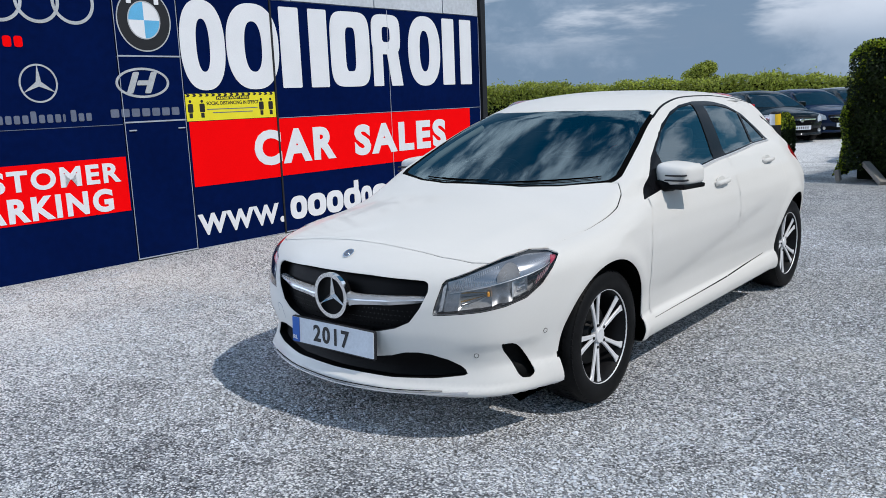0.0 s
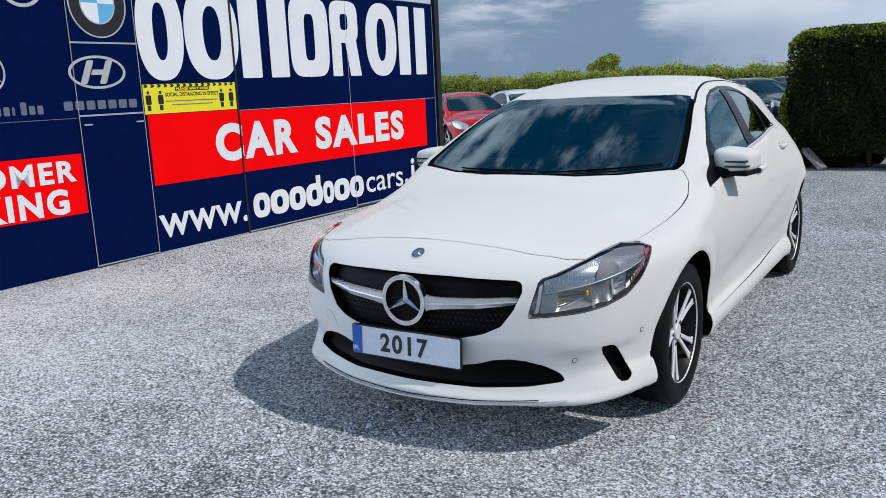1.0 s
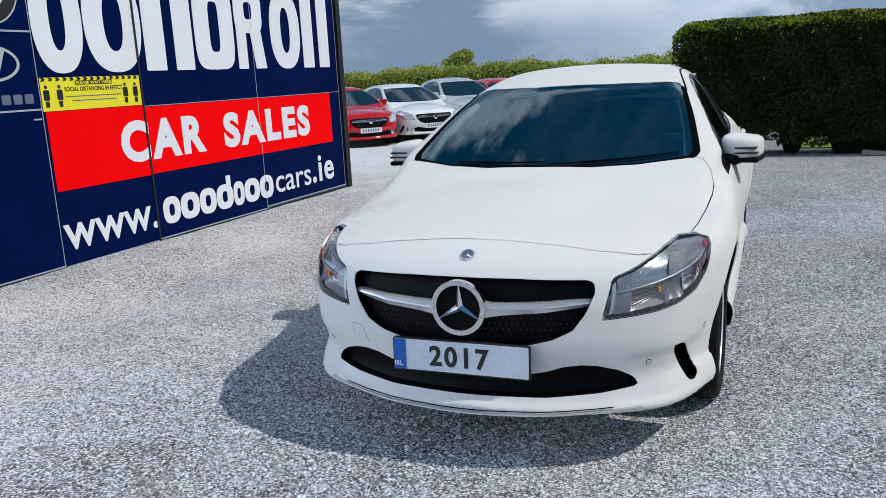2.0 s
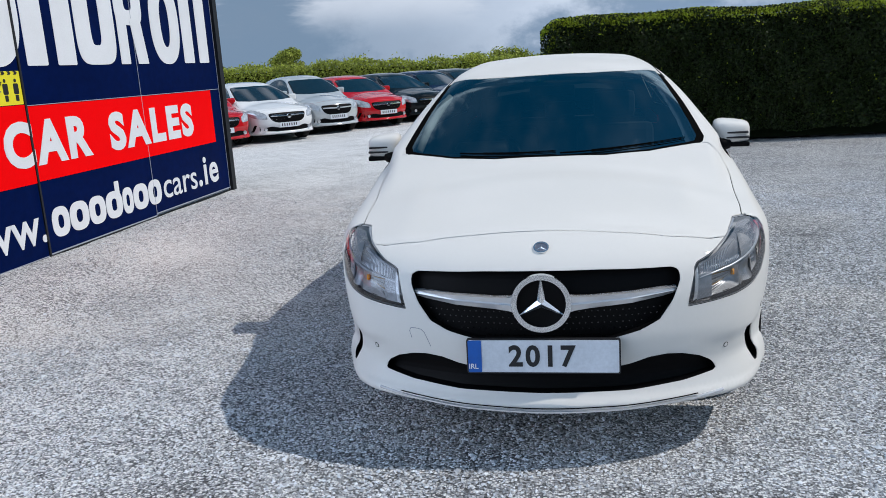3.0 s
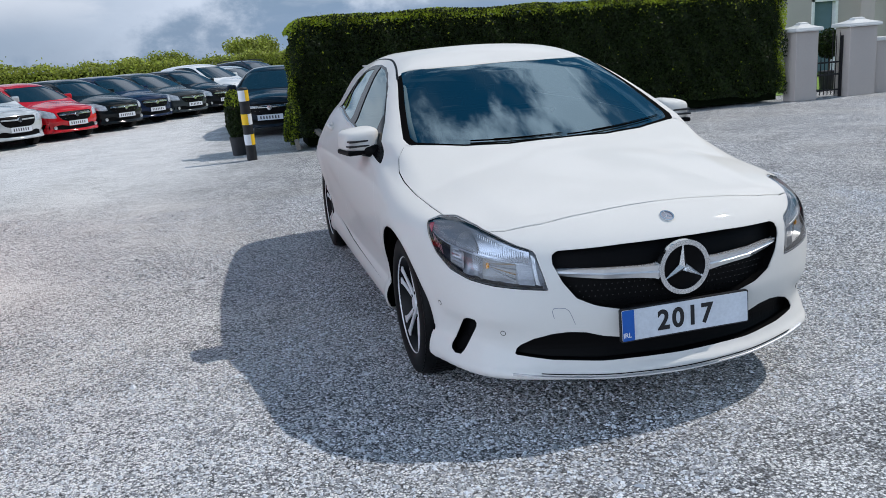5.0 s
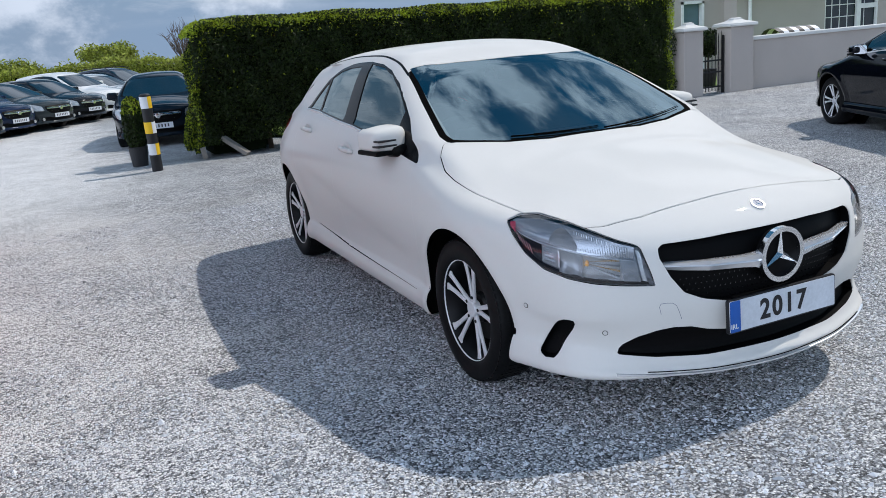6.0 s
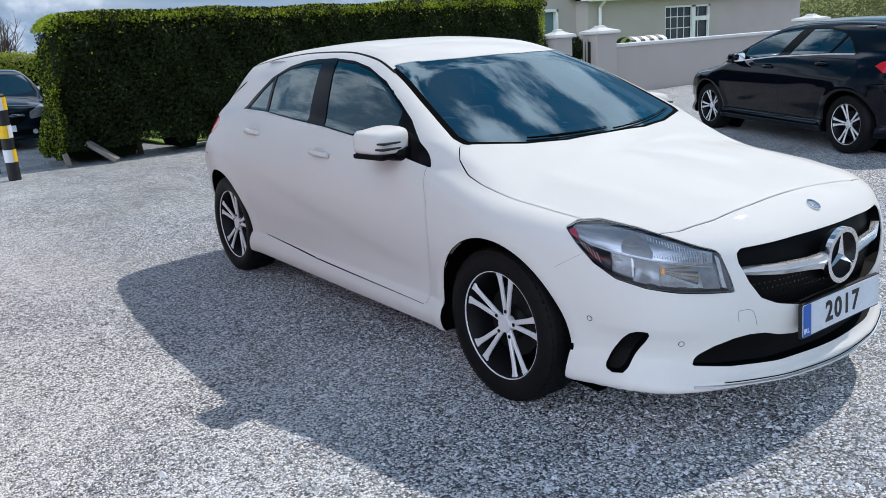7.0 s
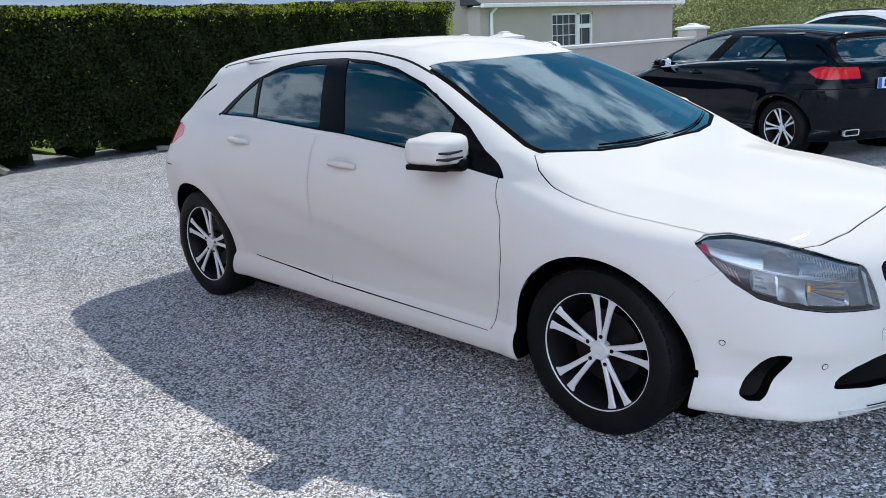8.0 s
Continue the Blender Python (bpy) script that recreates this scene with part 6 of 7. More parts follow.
def front_details(car, paint, plated):
    g = part("grille_bar", prism_bar(), M_SATIN, car, "bright double bar across the grille")
    mesh_rows = bmesh.new()
    for r in range(5):
        z = 0.475 + r * 0.0205
        half = float(np.interp(z, (0.45, 0.49, 0.53, 0.6, 0.66, 0.7), (0.06, 0.30, 0.39, 0.44, 0.45, 0.44)))
        n = int(half / 0.021)
        for c in range(-n, n + 1):
            x = c * 0.021 + (0.0105 if r % 2 else 0)
            y = float(NOSE(np.array(abs(x)))) + 0.036 + (z - 0.48) * 0.09
            add_box(mesh_rows, x - 0.0022, x + 0.0022, y + 0.004, y + 0.012, z - 0.002, z + 0.002)
    part("grille_mesh", mesh_rows, M_GLOSSBLACK, g, "small dull grille pins")
    seat = part("emblem_disc", lathe([(0.0, 0.0), (0.0, 0.092), (0.02, 0.092), (0.024, 0.086), (0.024, 0.0)], 48, "z"), M_PLASTIC, g, smooth=False, m=Matrix.Translation((0, -0.876, 0.601)) @ FRONT)
    star_badge(car, Matrix.Translation((0, -0.898, 0.601)) @ FRONT, 0.101, M_CHROME, 0.18, 0.020)
    q = np.array([[0.0, -0.80, 0.777]])
    for _ in range(8):
        g0 = gradient(q)
        q = q - (hull(q) / (g0 * g0).sum())[:, None] * g0
    em = Matrix.Translation(q[0]) @ Vector(gradient(q)[0]).to_track_quat("Z", "Y").to_matrix().to_4x4()
    part("badge_centre", lathe([(0.0, 0.0), (0.0, 0.025), (0.002, 0.0245), (0.0025, 0.0)], 32, "z"), M_BADGE, car, m=em)
    star_badge(car, em, 0.027, M_CHROME, 0.2, 0.005, name="bonnet_badge")
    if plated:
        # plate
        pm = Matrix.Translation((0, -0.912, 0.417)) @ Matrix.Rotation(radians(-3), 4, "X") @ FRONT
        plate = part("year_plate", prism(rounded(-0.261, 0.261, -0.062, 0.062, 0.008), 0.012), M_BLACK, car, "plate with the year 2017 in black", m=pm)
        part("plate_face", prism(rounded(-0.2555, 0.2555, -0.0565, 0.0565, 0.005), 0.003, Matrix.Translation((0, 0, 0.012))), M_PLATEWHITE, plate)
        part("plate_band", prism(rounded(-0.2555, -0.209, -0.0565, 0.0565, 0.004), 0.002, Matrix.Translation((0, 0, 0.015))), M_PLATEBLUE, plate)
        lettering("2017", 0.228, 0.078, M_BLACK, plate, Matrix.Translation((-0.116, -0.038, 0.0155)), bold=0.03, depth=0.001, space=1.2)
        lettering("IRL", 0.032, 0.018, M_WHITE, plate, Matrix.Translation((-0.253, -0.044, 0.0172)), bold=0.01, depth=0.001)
    part("plate_bracket", box(-0.20, 0.20, -0.898, -0.83, 0.36, 0.47, 0.006), M_PLASTIC, car)
    # bright blade along the lip
    lip = [(x, float(NOSE(np.array(abs(x)))) - 0.013 + 0.003 * (abs(x) / 0.6), 0.214 + 0.022 * (abs(x) / 0.62) ** 2) for x in np.linspace(-0.62, 0.62, 41)]
    part("lip_strip", blade(lip, 0.011, 0.006), M_SATIN, car, "thin bright strip along the lower lip")
    part("lip_groove", tube([(x, y - 0.002, z + 0.013) for x, y, z in lip[3:-3]], 0.002, 6), M_GAP, car, "dark groove over the lip strip")
    for sx, y, z in ((0.66, None, 0.375), (0.808, -0.46, 0.455)):
        for s in (-1, 1):
            p = np.array([[s * sx, -0.75 if y is None else y, z]])
            for _ in range(8):
                g0 = gradient(p)
                p = p - (hull(p) / (g0 * g0).sum())[:, None] * g0
            nn = Vector(gradient(p)[0]).normalized()
            m = Matrix.Translation(p[0]) @ nn.to_track_quat("Z", "Y").to_matrix().to_4x4()
            part("parking_sensor", ring_prism(oval(0, 0, 0.0105, 0.0105, 20), oval(0, 0, 0.0085, 0.0085, 20), 0.0012), M_PLASTIC, car, m=m)
            part("sensor_face", lathe([(0.0, 0.0085), (0.0015, 0.008), (0.0018, 0.0)], 20, "z"), paint, car, m=m)
    for x0, x1, rise in ((-0.42, 0.03, 0.014), (0.05, 0.62, 0.022)):
        line, rub = [], []
        for k in range(9):
            x = x0 + (x1 - x0) * k / 8
            y = 0.196 + 0.345 * x * x + 0.004 + rise * (k / 8) ** 1.3
            p = drape(x, y)
            line.append(p + Vector((0, 0, 0.006)))
            rub.append(drape(x, y + 0.011) + Vector((0, 0, 0.004)))
        w = part("wiper", tube(line, [0.004, 0.004, 0.0035, 0.0035, 0.003, 0.003, 0.0025, 0.002, 0.0015], 6), M_GAP, car, "black wiper arm", smooth=True)
        part("wiper_blade", tube(rub[2:], 0.0018, 6), M_GAP, w)


def blade(line, tall, deep):
    bm = bmesh.new()
    rows = [[bm.verts.new((x, y + dy, z + dz)) for dy, dz in ((0, -tall / 2), (-deep, -tall / 4), (-deep, tall / 4), (0, tall / 2), (deep, tall / 2), (deep, -tall / 2))] for x, y, z in line]
    for a, b in zip(rows, rows[1:]):
        for k in range(6):
            bm.faces.new((a[k], a[(k + 1) % 6], b[(k + 1) % 6], b[k]))
    bm.faces.new(rows[0])
    bm.faces.new(rows[-1])
    bmesh.ops.recalc_face_normals(bm, faces=bm.faces)
    return bm


def prism_bar():
    bm = bmesh.new()
    for s in (-1, 1):
        rows = []
        for x, t in ((0.085, 0.062), (0.11, 0.048), (0.16, 0.040), (0.30, 0.035), (0.40, 0.028), (0.455, 0.020)):
            y = float(NOSE(np.array(x))) + 0.012 + 0.02 * step(np.array(x), 0.3, 0.46)
            z = 0.590 + 0.026 * (x / 0.45)
            rows.append([bm.verts.new((s * x, y + dy, z + dz * t)) for dy, dz in ((0.0, 0.55), (-0.012, 0.5), (-0.006, 0.05), (-0.011, -0.05), (0.0, -0.55), (0.02, -0.5), (0.02, 0.5))])
        for a, b in zip(rows, rows[1:]):
            for k in range(7):
                bm.faces.new((a[k], a[(k + 1) % 7], b[(k + 1) % 7], b[k]))
        bm.faces.new(rows[0])
        bm.faces.new(rows[-1])
    bmesh.ops.recalc_face_normals(bm, faces=bm.faces)
    return bm


def on_side(s, y, z, x=0.8):
    p = np.array([[s * x, y, z]])
    for _ in range(8):
        g0 = gradient(p)
        d = hull(p)[0] / g0[0, 0]
        p[0, 0] -= d
    return Vector(p[0])


def drape(x, y, z0=1.5):
    """The point of the skin under (x, y)."""
    a, b = 0.6, z0
    for _ in range(22):
        m = (a + b) / 2
        if hull(np.array([[x, y, m]]))[0] < 0:
            a = m
        else:
            b = m
    return Vector((x, y, (a + b) / 2))


def ribbon(pts, wide, proud):
    """A thin domed strip lying on the skin."""
    bm = bmesh.new()
    rows = []
    for i, p in enumerate(pts):
        t = (pts[min(i + 1, len(pts) - 1)] - pts[max(i - 1, 0)]).normalized()
        n = Vector(gradient(np.array([p]))[0]).normalized()
        o = t.cross(n).normalized()
        rows.append([bm.verts.new(p + o * (wide * k) + n * d) for k, d in ((-0.5, -0.002), (-0.35, proud), (0.35, proud), (0.5, -0.002))])
    for a, b in zip(rows, rows[1:]):
        for k in range(3):
            bm.faces.new((a[k], a[k + 1], b[k + 1], b[k]))
    bmesh.ops.recalc_face_normals(bm, faces=bm.faces)
    return bm


def side_details(car, paint):
    seam = [(-0.400, 0.424), (-0.412, 0.455), (-0.422, 0.478), (-0.434, 0.488), (-0.455, 0.4905), (-0.474, 0.489), (-0.479, 0.478), (-0.472, 0.45)]
    line = []
    for x, z in seam:
        q = np.array([[x, -0.86, z]])
        for _ in range(10):
            q[0, 1] -= hull(q)[0] / gradient(q)[0, 1]
        line.append(Vector(q[0]))
    part("tow_cover_seam", ribbon(line, 0.0022, 0.0006), M_DIMGREY, car)
    for s in (-1, 1):
        for y, z in ((1.33, 0.895), (2.24, 0.945)):
            a = on_side(s, y, z)
            h = part("door_handle", tube([a + Vector((0.004 * s, -0.095, -0.006)), a + Vector((0.018 * s, -0.075, 0)), a + Vector((0.025 * s, 0, 0.003)), a + Vector((0.018 * s, 0.075, 0.004)), a + Vector((0.002 * s, 0.095, 0.0))], [0.012, 0.014, 0.0145, 0.014, 0.011], 10), paint, car, smooth=True)
            part("handle_cup", lathe([(0.0, 0.0), (0.0, 0.05), (0.004, 0.045), (0.003, 0.0)], 24, "x"), paint, h, m=Matrix.Translation(a + Vector((-0.0015 * s, 0, 0))) @ Matrix.Diagonal((s, 1.4, 0.75, 1)))
        # bright strip under the side windows
        bm = bmesh.new()
        rows = []
        for y in np.linspace(0.74, 2.60, 26):
            z = float(np.interp(y, (0.6, 1.0, 1.38, 1.59, 2.22, 2.6), (0.934, 0.979, 1.009, 1.018, 1.045, 1.046))) + 0.001
            a = on_side(s, y, z)
            rows.append([bm.verts.new(a + Vector((dx * s, 0, dz))) for dx, dz in ((-0.004, -0.008), (0.006, -0.007), (0.006, 0.007), (-0.004, 0.008))])
        for a, b in zip(rows, rows[1:]):
            for k in range(4):
                bm.faces.new((a[k], a[(k + 1) % 4], b[(k + 1) % 4], b[k]))
        bmesh.ops.recalc_face_normals(bm, faces=bm.faces)
        part("waist_strip", bm, M_ALLOY, car, "bright strip under the windows")
        strip = curve((0.98, 0.592), (1.04, 0.580), (1.2, 0.548), (1.5, 0.506), (2.0, 0.474), (2.5, 0.455), (2.9, 0.445))
        part("roof_strip", ribbon([drape(s * float(strip(y)), y) for y in np.linspace(0.99, 2.9, 42)], 0.016, 0.0012), M_PLASTIC, car)
        # mirror
        base = on_side(s, 0.60, 0.955)
        mm = Matrix.Translation((0.882 * s, 0.692, 0.996)) @ Matrix.Rotation(radians(-9 * s), 4, "Z")
        shell = bmesh.new()
        bmesh.ops.create_cube(shell, size=1)
        bmesh.ops.subdivide_edges(shell, edges=shell.edges[:], cuts=7, use_grid_fill=True)
        for v in shell.verts:
            x, y, z = v.co * 2
            l = max(1e-6, (abs(x) ** 5 + abs(y) ** 5 + abs(z) ** 5) ** 0.2)
            n = Vector((x, y, z)) / l
            t = 1 - (0.30 * (0.5 + 0.5 * n.x * s) ** 1.5 + 0.06 * max(0, -n.y) if n.z > 0 else 0)
            v.co = Vector((n.x * 0.088, n.y * 0.102 + (0.016 * n.x * s), n.z * (0.072 if n.z > 0 else 0.048) * t))
            if n.y < 0:
                v.co.y *= 1.0 - 0.16 * abs(n.x) ** 2
        mir = part("wing_mirror", shell, paint, car, smooth=True, m=mm)
        low = box(-0.088, 0.088, -0.094, 0.100, -0.064, -0.0405, 0.010)
        part("mirror_base", low, M_PLASTIC, mir, "black lower cover", smooth=False)
        for dz, x0, x1 in ((0.006, -0.02, 0.080), (-0.018, -0.05, 0.084)):
            a, b = sorted((x0 * s, x1 * s))
            part("mirror_slot", box(a, b, -0.1045, -0.02, dz - 0.0045, dz + 0.0045, 0.003), M_BLACK, mir)
        part("mirror_glass", prism(rounded(-0.070, 0.070, -0.048, 0.054, 0.025), 0.004, Matrix.Translation((0, 0.099, 0)) @ Matrix.Rotation(math.pi / 2, 4, "X") @ Matrix.Diagonal((1, 1, -1, 1))), M_MIRROR, mir)
        part("mirror_stalk", tube([base + Vector((-0.03 * s, 0, -0.01)), base + Vector((0.03 * s, 0.01, -0.005)), Vector((0.86 * s, 0.66, 0.945))], [0.035, 0.030, 0.028], 10), M_PLASTIC, car, smooth=True)
        part("exhaust_trim", ring_prism(rounded(-0.10, 0.10, -0.035, 0.035, 0.02), rounded(-0.085, 0.085, -0.024, 0.024, 0.014), 0.03), M_CHROME, car, "chrome exhaust surround", m=Matrix.Translation((0.50 * s, 3.30, 0.30)) @ Matrix.Rotation(math.pi, 4, "Z") @ FRONT)
    rear_plate = part("rear_plate", prism(rounded(-0.26, 0.26, -0.056, 0.056, 0.006), 0.008), M_PLATEWHITE, car, "white rear plate", m=Matrix.Translation((0, 3.372, 0.80)) @ Matrix.Rotation(math.pi, 4, "Z") @ FRONT)
    part("plate_band", box(-0.26, -0.215, -0.055, 0.055, 0.0085, 0.0105), M_PLATEBLUE, rear_plate)
    for k in range(6):
        part("plate_bar", box(-0.18 + 0.068 * k, -0.135 + 0.068 * k, -0.036, 0.036, 0.0085, 0.0105), M_BLACK, rear_plate)


def seat_bm(width=0.5):
    bm = bmesh.new()
    add_box(bm, -width / 2, width / 2, -0.26, 0.24, 0.30, 0.46, 0.045)
    add_box(bm, -width / 2 + 0.01, width / 2 - 0.01, 0.20, 0.34, 0.40, 1.0, 0.05)
    return bm


def interior(car):
    dash = bmesh.new()
    rows = []
    for y, z in ((0.34, 0.90), (0.45, 0.945), (0.62, 0.95), (0.72, 0.91), (0.74, 0.70), (0.70, 0.5)):
        rows.append([dash.verts.new((x, y - 0.10 * (1 - (x / 0.7) ** 2) * (1 if y < 0.5 else 0.3), z)) for x in np.linspace(-0.70, 0.70, 11)])
    for a, b in zip(rows, rows[1:]):
        for k in range(10):
            dash.faces.new((a[k], a[k + 1], b[k + 1], b[k]))
    d = part("dashboard", dash, M_PLASTIC, car, smooth=True)
    part("instrument_hood", lathe([(-0.14, 0.05), (-0.12, 0.075), (0.12, 0.075), (0.14, 0.05)], 20, "x"), M_PLASTIC, d, smooth=True, m=Matrix.Translation((-0.36, 0.66, 0.93)))
    wm = Matrix.Translation((-0.36, 0.86, 0.86)) @ Matrix.Rotation(radians(66), 4, "X")
    ringp = [(0.184 * math.cos(a), 0.184 * math.sin(a), 0) for a in np.linspace(0, 2 * math.pi, 33)]
    w = part("steering_wheel", tube(ringp, 0.015, 8), M_PLASTIC, car, "black steering wheel", smooth=True, m=wm)
    part("wheel_spokes", prism([(-0.18, -0.02), (-0.06, -0.06), (0, -0.18), (0.06, -0.06), (0.18, -0.02), (0.18, 0.02), (0.06, 0.055), (-0.06, 0.055), (-0.18, 0.02)], 0.03), M_PLASTIC, w)
    for x, y, wd in ((-0.36, 1.38, 0.5), (0.36, 1.38, 0.5)):
        s = part("seat", seat_bm(wd), M_SEAT, car, "dark upholstered front seat", m=Matrix.Translation((x, y, 0.02)) @ Matrix.Rotation(radians(-6), 4, "X"))
        part("headrest", box(-0.13, 0.13, 0.24, 0.33, 1.03, 1.20, 0.04), M_SEAT, s)
    s = part("rear_bench", seat_bm(1.25), M_SEAT, car, "dark rear bench", m=Matrix.Translation((0, 2.28, 0.03)) @ Matrix.Rotation(radians(-10), 4, "X"))
    for x in (-0.4, 0.0, 0.4):
        part("headrest", box(x - 0.12, x + 0.12, 0.24, 0.32, 1.0, 1.12, 0.035), M_SEAT, s)
    part("cabin_floor", box(-0.70, 0.70, 0.3, 2.9, 0.24, 0.28), M_SEAT, car)
    part("parcel_shelf", box(-0.62, 0.62, 2.60, 3.1, 0.93, 0.95), M_SEAT, car)
    for s in (-1, 1):
        part("pillar_lining", tube([(0.655 * s, 0.44, 0.985), (0.635 * s, 0.62, 1.075), (0.60 * s, 0.80, 1.155), (0.565 * s, 0.98, 1.225)], [0.022, 0.022, 0.02, 0.018], 8), M_LINING, car, "pale pillar lining", smooth=True)
    part("headlining", box(-0.50, 0.50, 1.12, 2.6, 1.325, 1.335), M_LINING, car, "pale cloth headlining")
    rv = part("inside_mirror", box(-0.12, 0.12, 0.90, 0.93, 1.205, 1.265, 0.012), M_PLASTIC, car)
    for s in (-1, 1):
        part("sun_visor", box(0.16 * s - (0.30 if s < 0 else 0), 0.16 * s + (0.30 if s > 0 else 0), 1.10, 1.24, 1.262, 1.280, 0.008), M_SEAT, car)


HERO = cut_hull(0.018)
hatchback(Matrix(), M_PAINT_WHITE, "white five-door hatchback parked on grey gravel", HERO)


# ---- parked cars ----
FAR_NAMES = {"arch", "windscreen", "screen_seal", "front_pane", "rear_pane", "quarter_pane", "pillar_trim", "grille", "intake", "headlamp", "tail_lamp", "rear_window", "vent", "hood", "hood_gap", "front_door", "front_door_gap", "rear_door", "rear_door_gap"}
FAR = cut_hull(0.045, FAR_NAMES)
FAR_GLASS = material("far_car_glass", (0.008, 0.020, 0.030), 0.03, vary=0.2, ior=1.75)
FAR_LAMP = material("far_car_lamp", (0.55, 0.57, 0.60), 0.12, metal=0.5, vary=0.4, scale=15)
FAR_LOOK = {"windscreen": ("windscreen", FAR_GLASS), "screen_seal": ("windscreen_seal", M_PLASTIC), "front_pane": ("window_pane", FAR_GLASS), "rear_pane": ("window_pane", FAR_GLASS), "quarter_pane": ("window_pane", FAR_GLASS),
            "pillar_trim": ("window_trim", M_GLOSSBLACK), "grille": ("grille", M_PLASTIC), "intake": ("lower_intake", M_PLASTIC), "headlamp": ("headlamp", FAR_LAMP), "tail_lamp": ("tail_lamp", M_REDLENS), "rear_window": ("rear_window", FAR_GLASS), "vent": ("bumper_vent", M_PLASTIC), "hood_gap": ("hood_joint", M_GAP), "front_door_gap": ("door_joint", M_GAP), "rear_door_gap": ("door_joint", M_GAP)}
FAR_MESH = {key: shell_mesh("far_" + key[0], piece, 0.0 if key[0] in ("body", "hood", "front_door", "rear_door") else 0.004) for key, piece in FAR.items() if key != "all" and key[0] != "arch"}


FAR_PAINTED = {"body": "body", "hood": "hood", "front_door": "door", "rear_door": "door"}


def parked(x, y, turn, scale, colour, label, rails=False, bright_grille=True, metal=0.0):
    paint = material("paint", colour, 0.10, metal=metal * 0.5, vary=0.02, ior=1.33, coat=0.0 if max(colour) < 0.1 else 0.6)
    car = empty("parked_car", pose(x, y, ground_z(x, y) - 0.01, 0, 0, turn) @ Matrix.Diagonal((*scale, 1)), label, "car", "parked cars")
    for key, me in FAR_MESH.items():
        if key[0] in FAR_PAINTED:
            link_mesh(FAR_PAINTED[key[0]], me.copy(), paint, car)
        else:
            n, mt = FAR_LOOK[key[0]]
            link_mesh(n, me, mt, car)
    for yy in (0.0, 2.699):
        for s in (-1, 1):
            add_wheel(car, 0.75 * s, yy, turn=30 * s + 9 * yy, plain=True)
    part("underbody", box(-0.66, 0.66, -0.7, 3.1, 0.2, 0.5), M_GAP, car)
    for zz in (0.50, 0.545, 0.655) if bright_grille else (0.52,):
        half = 0.30 if zz < 0.52 else 0.40
        part("grille_slat", blade([(xx, float(NOSE(np.array(abs(xx)))) + 0.012, zz) for xx in np.linspace(-half, half, 9)], 0.012, 0.006), M_CHROME if bright_grille else M_PLASTIC, car)
    for s in (-1, 1):
        part("fog_lamp", lathe([(0.0, 0.0), (0.0, 0.045), (0.012, 0.04), (0.014, 0.0)], 16, "z"), FAR_LAMP, car, m=Matrix.Translation((0.56 * s, -0.80, 0.335)) @ FRONT)
    g = part("grille_bar", blade([(xx, float(NOSE(np.array(abs(xx)))) + 0.004, 0.62 + 0.02 * abs(xx)) for xx in np.linspace(-0.43, 0.43, 13)], 0.03, 0.008), M_CHROME if bright_grille else paint, car)
    part("grille_badge", lathe([(0.0, 0.0), (0.0, 0.055), (0.012, 0.05), (0.014, 0.0)], 20, "z"), M_CHROME, g, m=Matrix.Translation((0, -0.925, 0.615)) @ FRONT)
    pl = part("plate", prism(rounded(-0.26, 0.26, -0.055, 0.055, 0.006), 0.01), M_PLATEWHITE, car, "white plate", m=Matrix.Translation((0, -0.918, 0.42)) @ FRONT)
    for k in range(7):
        part("plate_bar", box(-0.205 + 0.060 * k, -0.178 + 0.060 * k, -0.030, 0.030, 0.0105, 0.012), M_SLATE, pl)
    for s in (-1, 1):
        part("wing_mirror", box(s * 0.90 - 0.1, s * 0.90 + 0.1, 0.6, 0.72, 0.93, 1.08, 0.04), paint, car)
        if rails:
            part("roof_rail", tube([(0.56 * s, 1.1, 1.36), (0.55 * s, 1.3, 1.44), (0.54 * s, 2.2, 1.45), (0.52 * s, 2.6, 1.39)], 0.015, 6), M_CHROME if rails == 1 else M_BLACK, car)
    return car


HATCH, TALL, LOW = (1.0, 0.95, 1.0), (1.0, 0.98, 1.10), (1.0, 1.05, 1.0)
ROW = (
    (-8.3, 14.2, LOW, (0.45, 0.008, 0.012), "bright red hatchback parked facing the yard", 0, True, 0.0),
    (-7.25, 15.6, LOW, (0.72, 0.73, 0.74), "white hatchback with dark grille parked in a row", 0, True, 0.0),
    (-6.47, 17.35, (0.94, 0.86, 1.06), (0.55, 0.58, 0.60), "pale silver city car parked in a row", 0, False, 0.6),
    (-5.55, 18.85, HATCH, (0.50, 0.008, 0.014), "red hatchback with bright bar parked in a row", 0, True, 0.0),
    (-4.65, 20.55, LOW, (0.008, 0.011, 0.013), "black saloon with chrome grille parked in a row", 0, True, 0.2),
    (-3.9, 22.15, HATCH, (0.012, 0.022, 0.055), "navy hatchback parked in a row", 0, True, 0.3),
    (-2.95, 23.45, LOW, (0.045, 0.055, 0.06), "dark grey estate parked in a row", 0, True, 0.5),
    (-1.95, 24.9, HATCH, (0.010, 0.012, 0.016), "black hatchback parked in a row", 0, True, 0.2),
    (-1.1, 26.5, TALL, (0.70, 0.71, 0.72), "white people carrier parked in a row", 0, False, 0.0),
    (-0.2, 28.0, HATCH, (0.50, 0.52, 0.54), "silver hatchback parked in a row", 0, False, 0.6),
    (0.7, 29.6, TALL, (0.03, 0.04, 0.06), "dark blue car parked in a row", 2, False, 0.3),
)
for x, y, sc, col, lab, rails, bright, metal in ROW:
    parked(x, y, 45, sc, col, lab, rails, bright, metal)
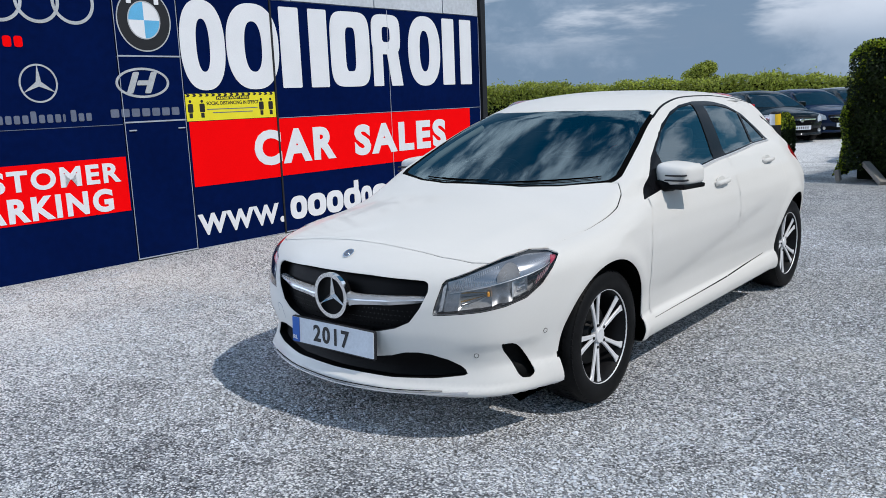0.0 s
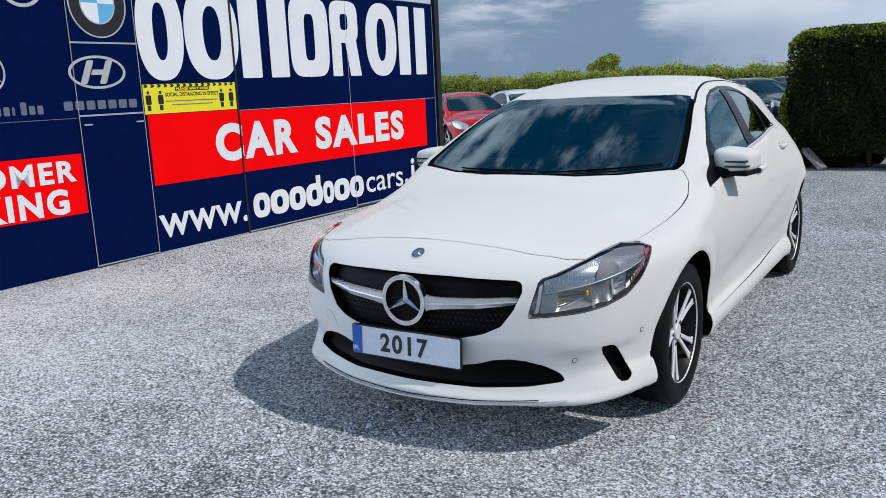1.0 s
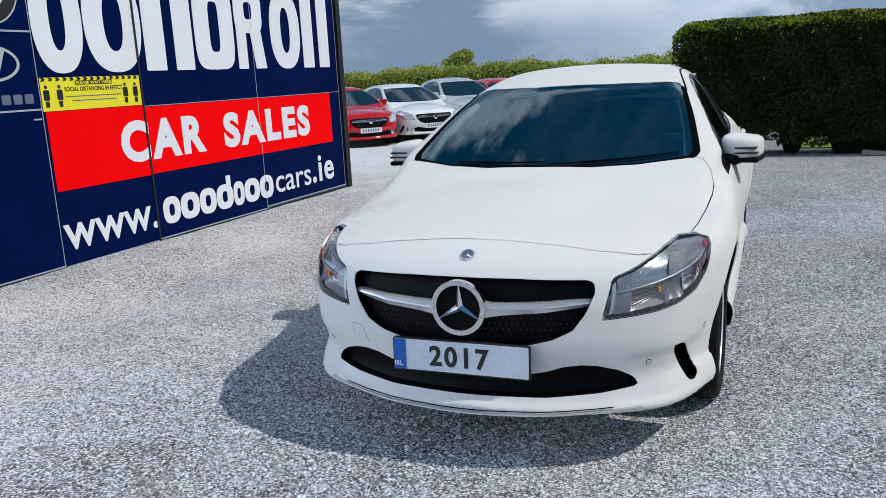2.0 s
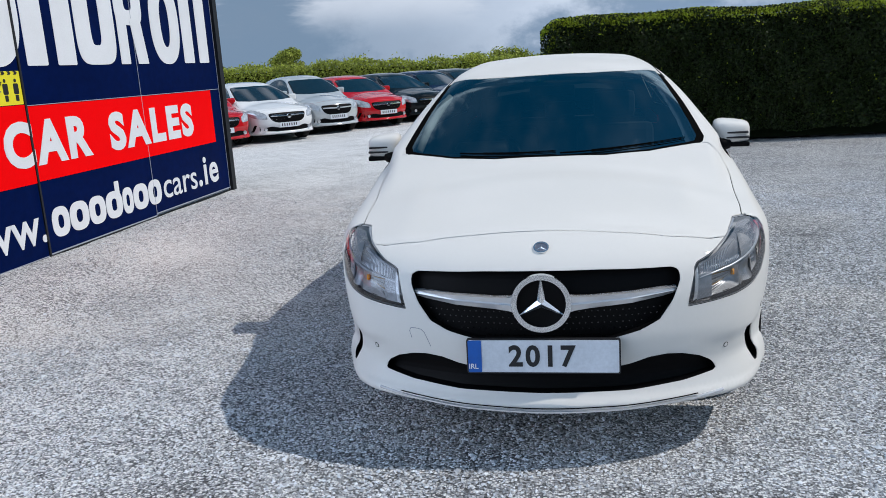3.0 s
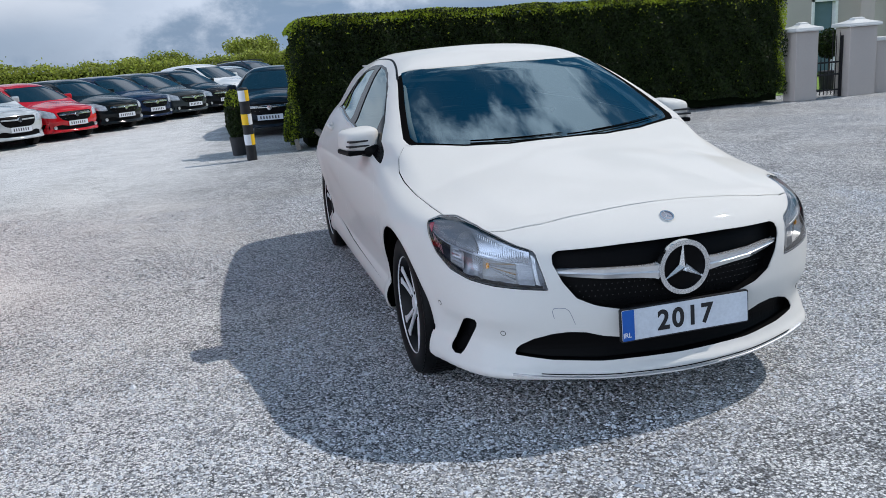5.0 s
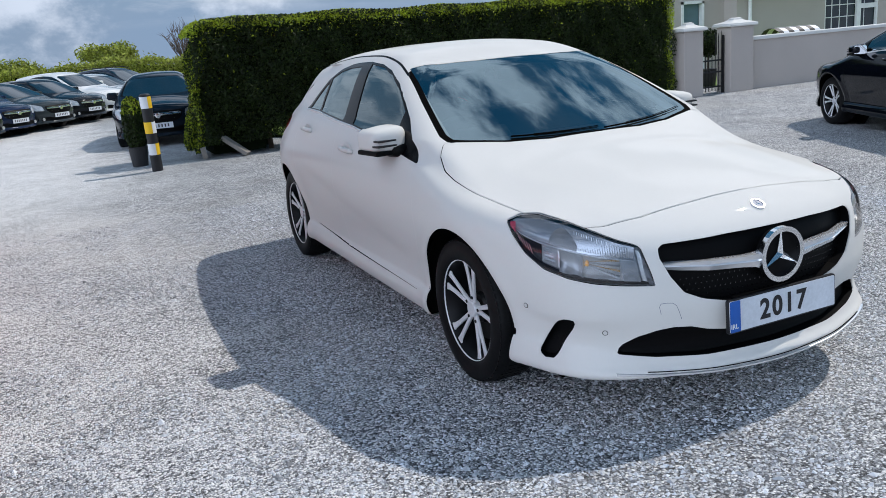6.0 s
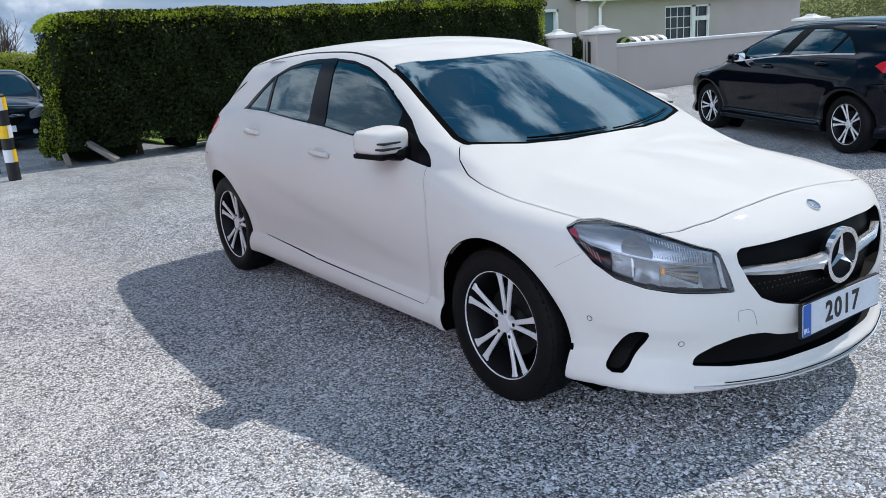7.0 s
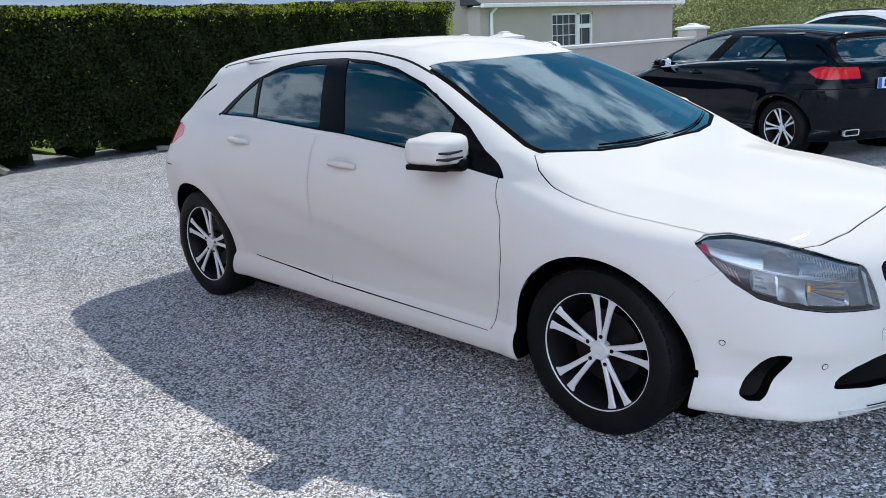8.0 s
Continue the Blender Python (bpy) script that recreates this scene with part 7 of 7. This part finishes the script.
parked(-0.46, 14.75, -8, (1.0, 0.98, 1.0), (0.008, 0.014, 0.022), "dark blue estate facing the yard beside the hedge", 0, True, 0.3)
parked(15.9, 6.5, 178, (1.05, 1.05, 1.04), (0.70, 0.71, 0.72), "white off-roader with black roof rails", 2, True, 0.0)

# the dark twin of the white hatchback, parked nose towards the garden wall
hatchback(pose(7.36, 4.10, 0.0, 0, 0, 155.4) @ Matrix.Diagonal((1, 1, 0.945, 1)), material("black_car_paint", (0.002, 0.003, 0.006), 0.10, vary=0.02, ior=1.32), "black five-door hatchback parked facing the garden wall", HERO, plated=False)


# ---- loose chippings over the yard, nearest the path ----
def build_stones():
    rng = np.random.default_rng(3)
    n = 320000
    x = rng.uniform(-3.9, 3.6, n)
    y = rng.uniform(-3.3, 5.2, n)
    bare = (x < -1.5) & (y > 0.3) & (rng.uniform(0, 1, n) < 0.65 * np.clip((-1.2 - x) / 1.5, 0, 1))
    x, y = x[~bare], y[~bare]
    n = len(x)
    size = np.exp(rng.normal(math.log(0.0054), 0.33, (n, 1, 1)))
    base = np.array([(1, 0, -0.1), (-1, 0, -0.1), (0, 1, -0.1), (0, -1, -0.1), (0, 0, 1)], float)
    shape = base[None] * rng.uniform(0.6, 1.4, (n, 5, 1)) + rng.normal(0, 0.22, (n, 5, 3))
    shape[:, :, 2] *= 0.6
    a = rng.uniform(0, 2 * math.pi, n)
    c, s = np.cos(a)[:, None], np.sin(a)[:, None]
    shape = np.stack([shape[..., 0] * c - shape[..., 1] * s, shape[..., 0] * s + shape[..., 1] * c, shape[..., 2]], -1) * size
    z = np.array([ground_z(p, q) for p, q in zip(x, y)]) - 0.001
    V = (shape + np.stack([x, y, z], 1)[:, None]).reshape(-1, 3)
    tri = np.array([(0, 2, 4), (2, 1, 4), (1, 3, 4), (3, 0, 4)])
    F = (np.arange(n)[:, None, None] * 5 + tri[None]).reshape(-1, 3)
    tagged(soup("gravel_chips", V.tolist(), F.tolist(), M_STONE), "loose grey limestone chippings", "gravel", kind="stuff")


build_stones()
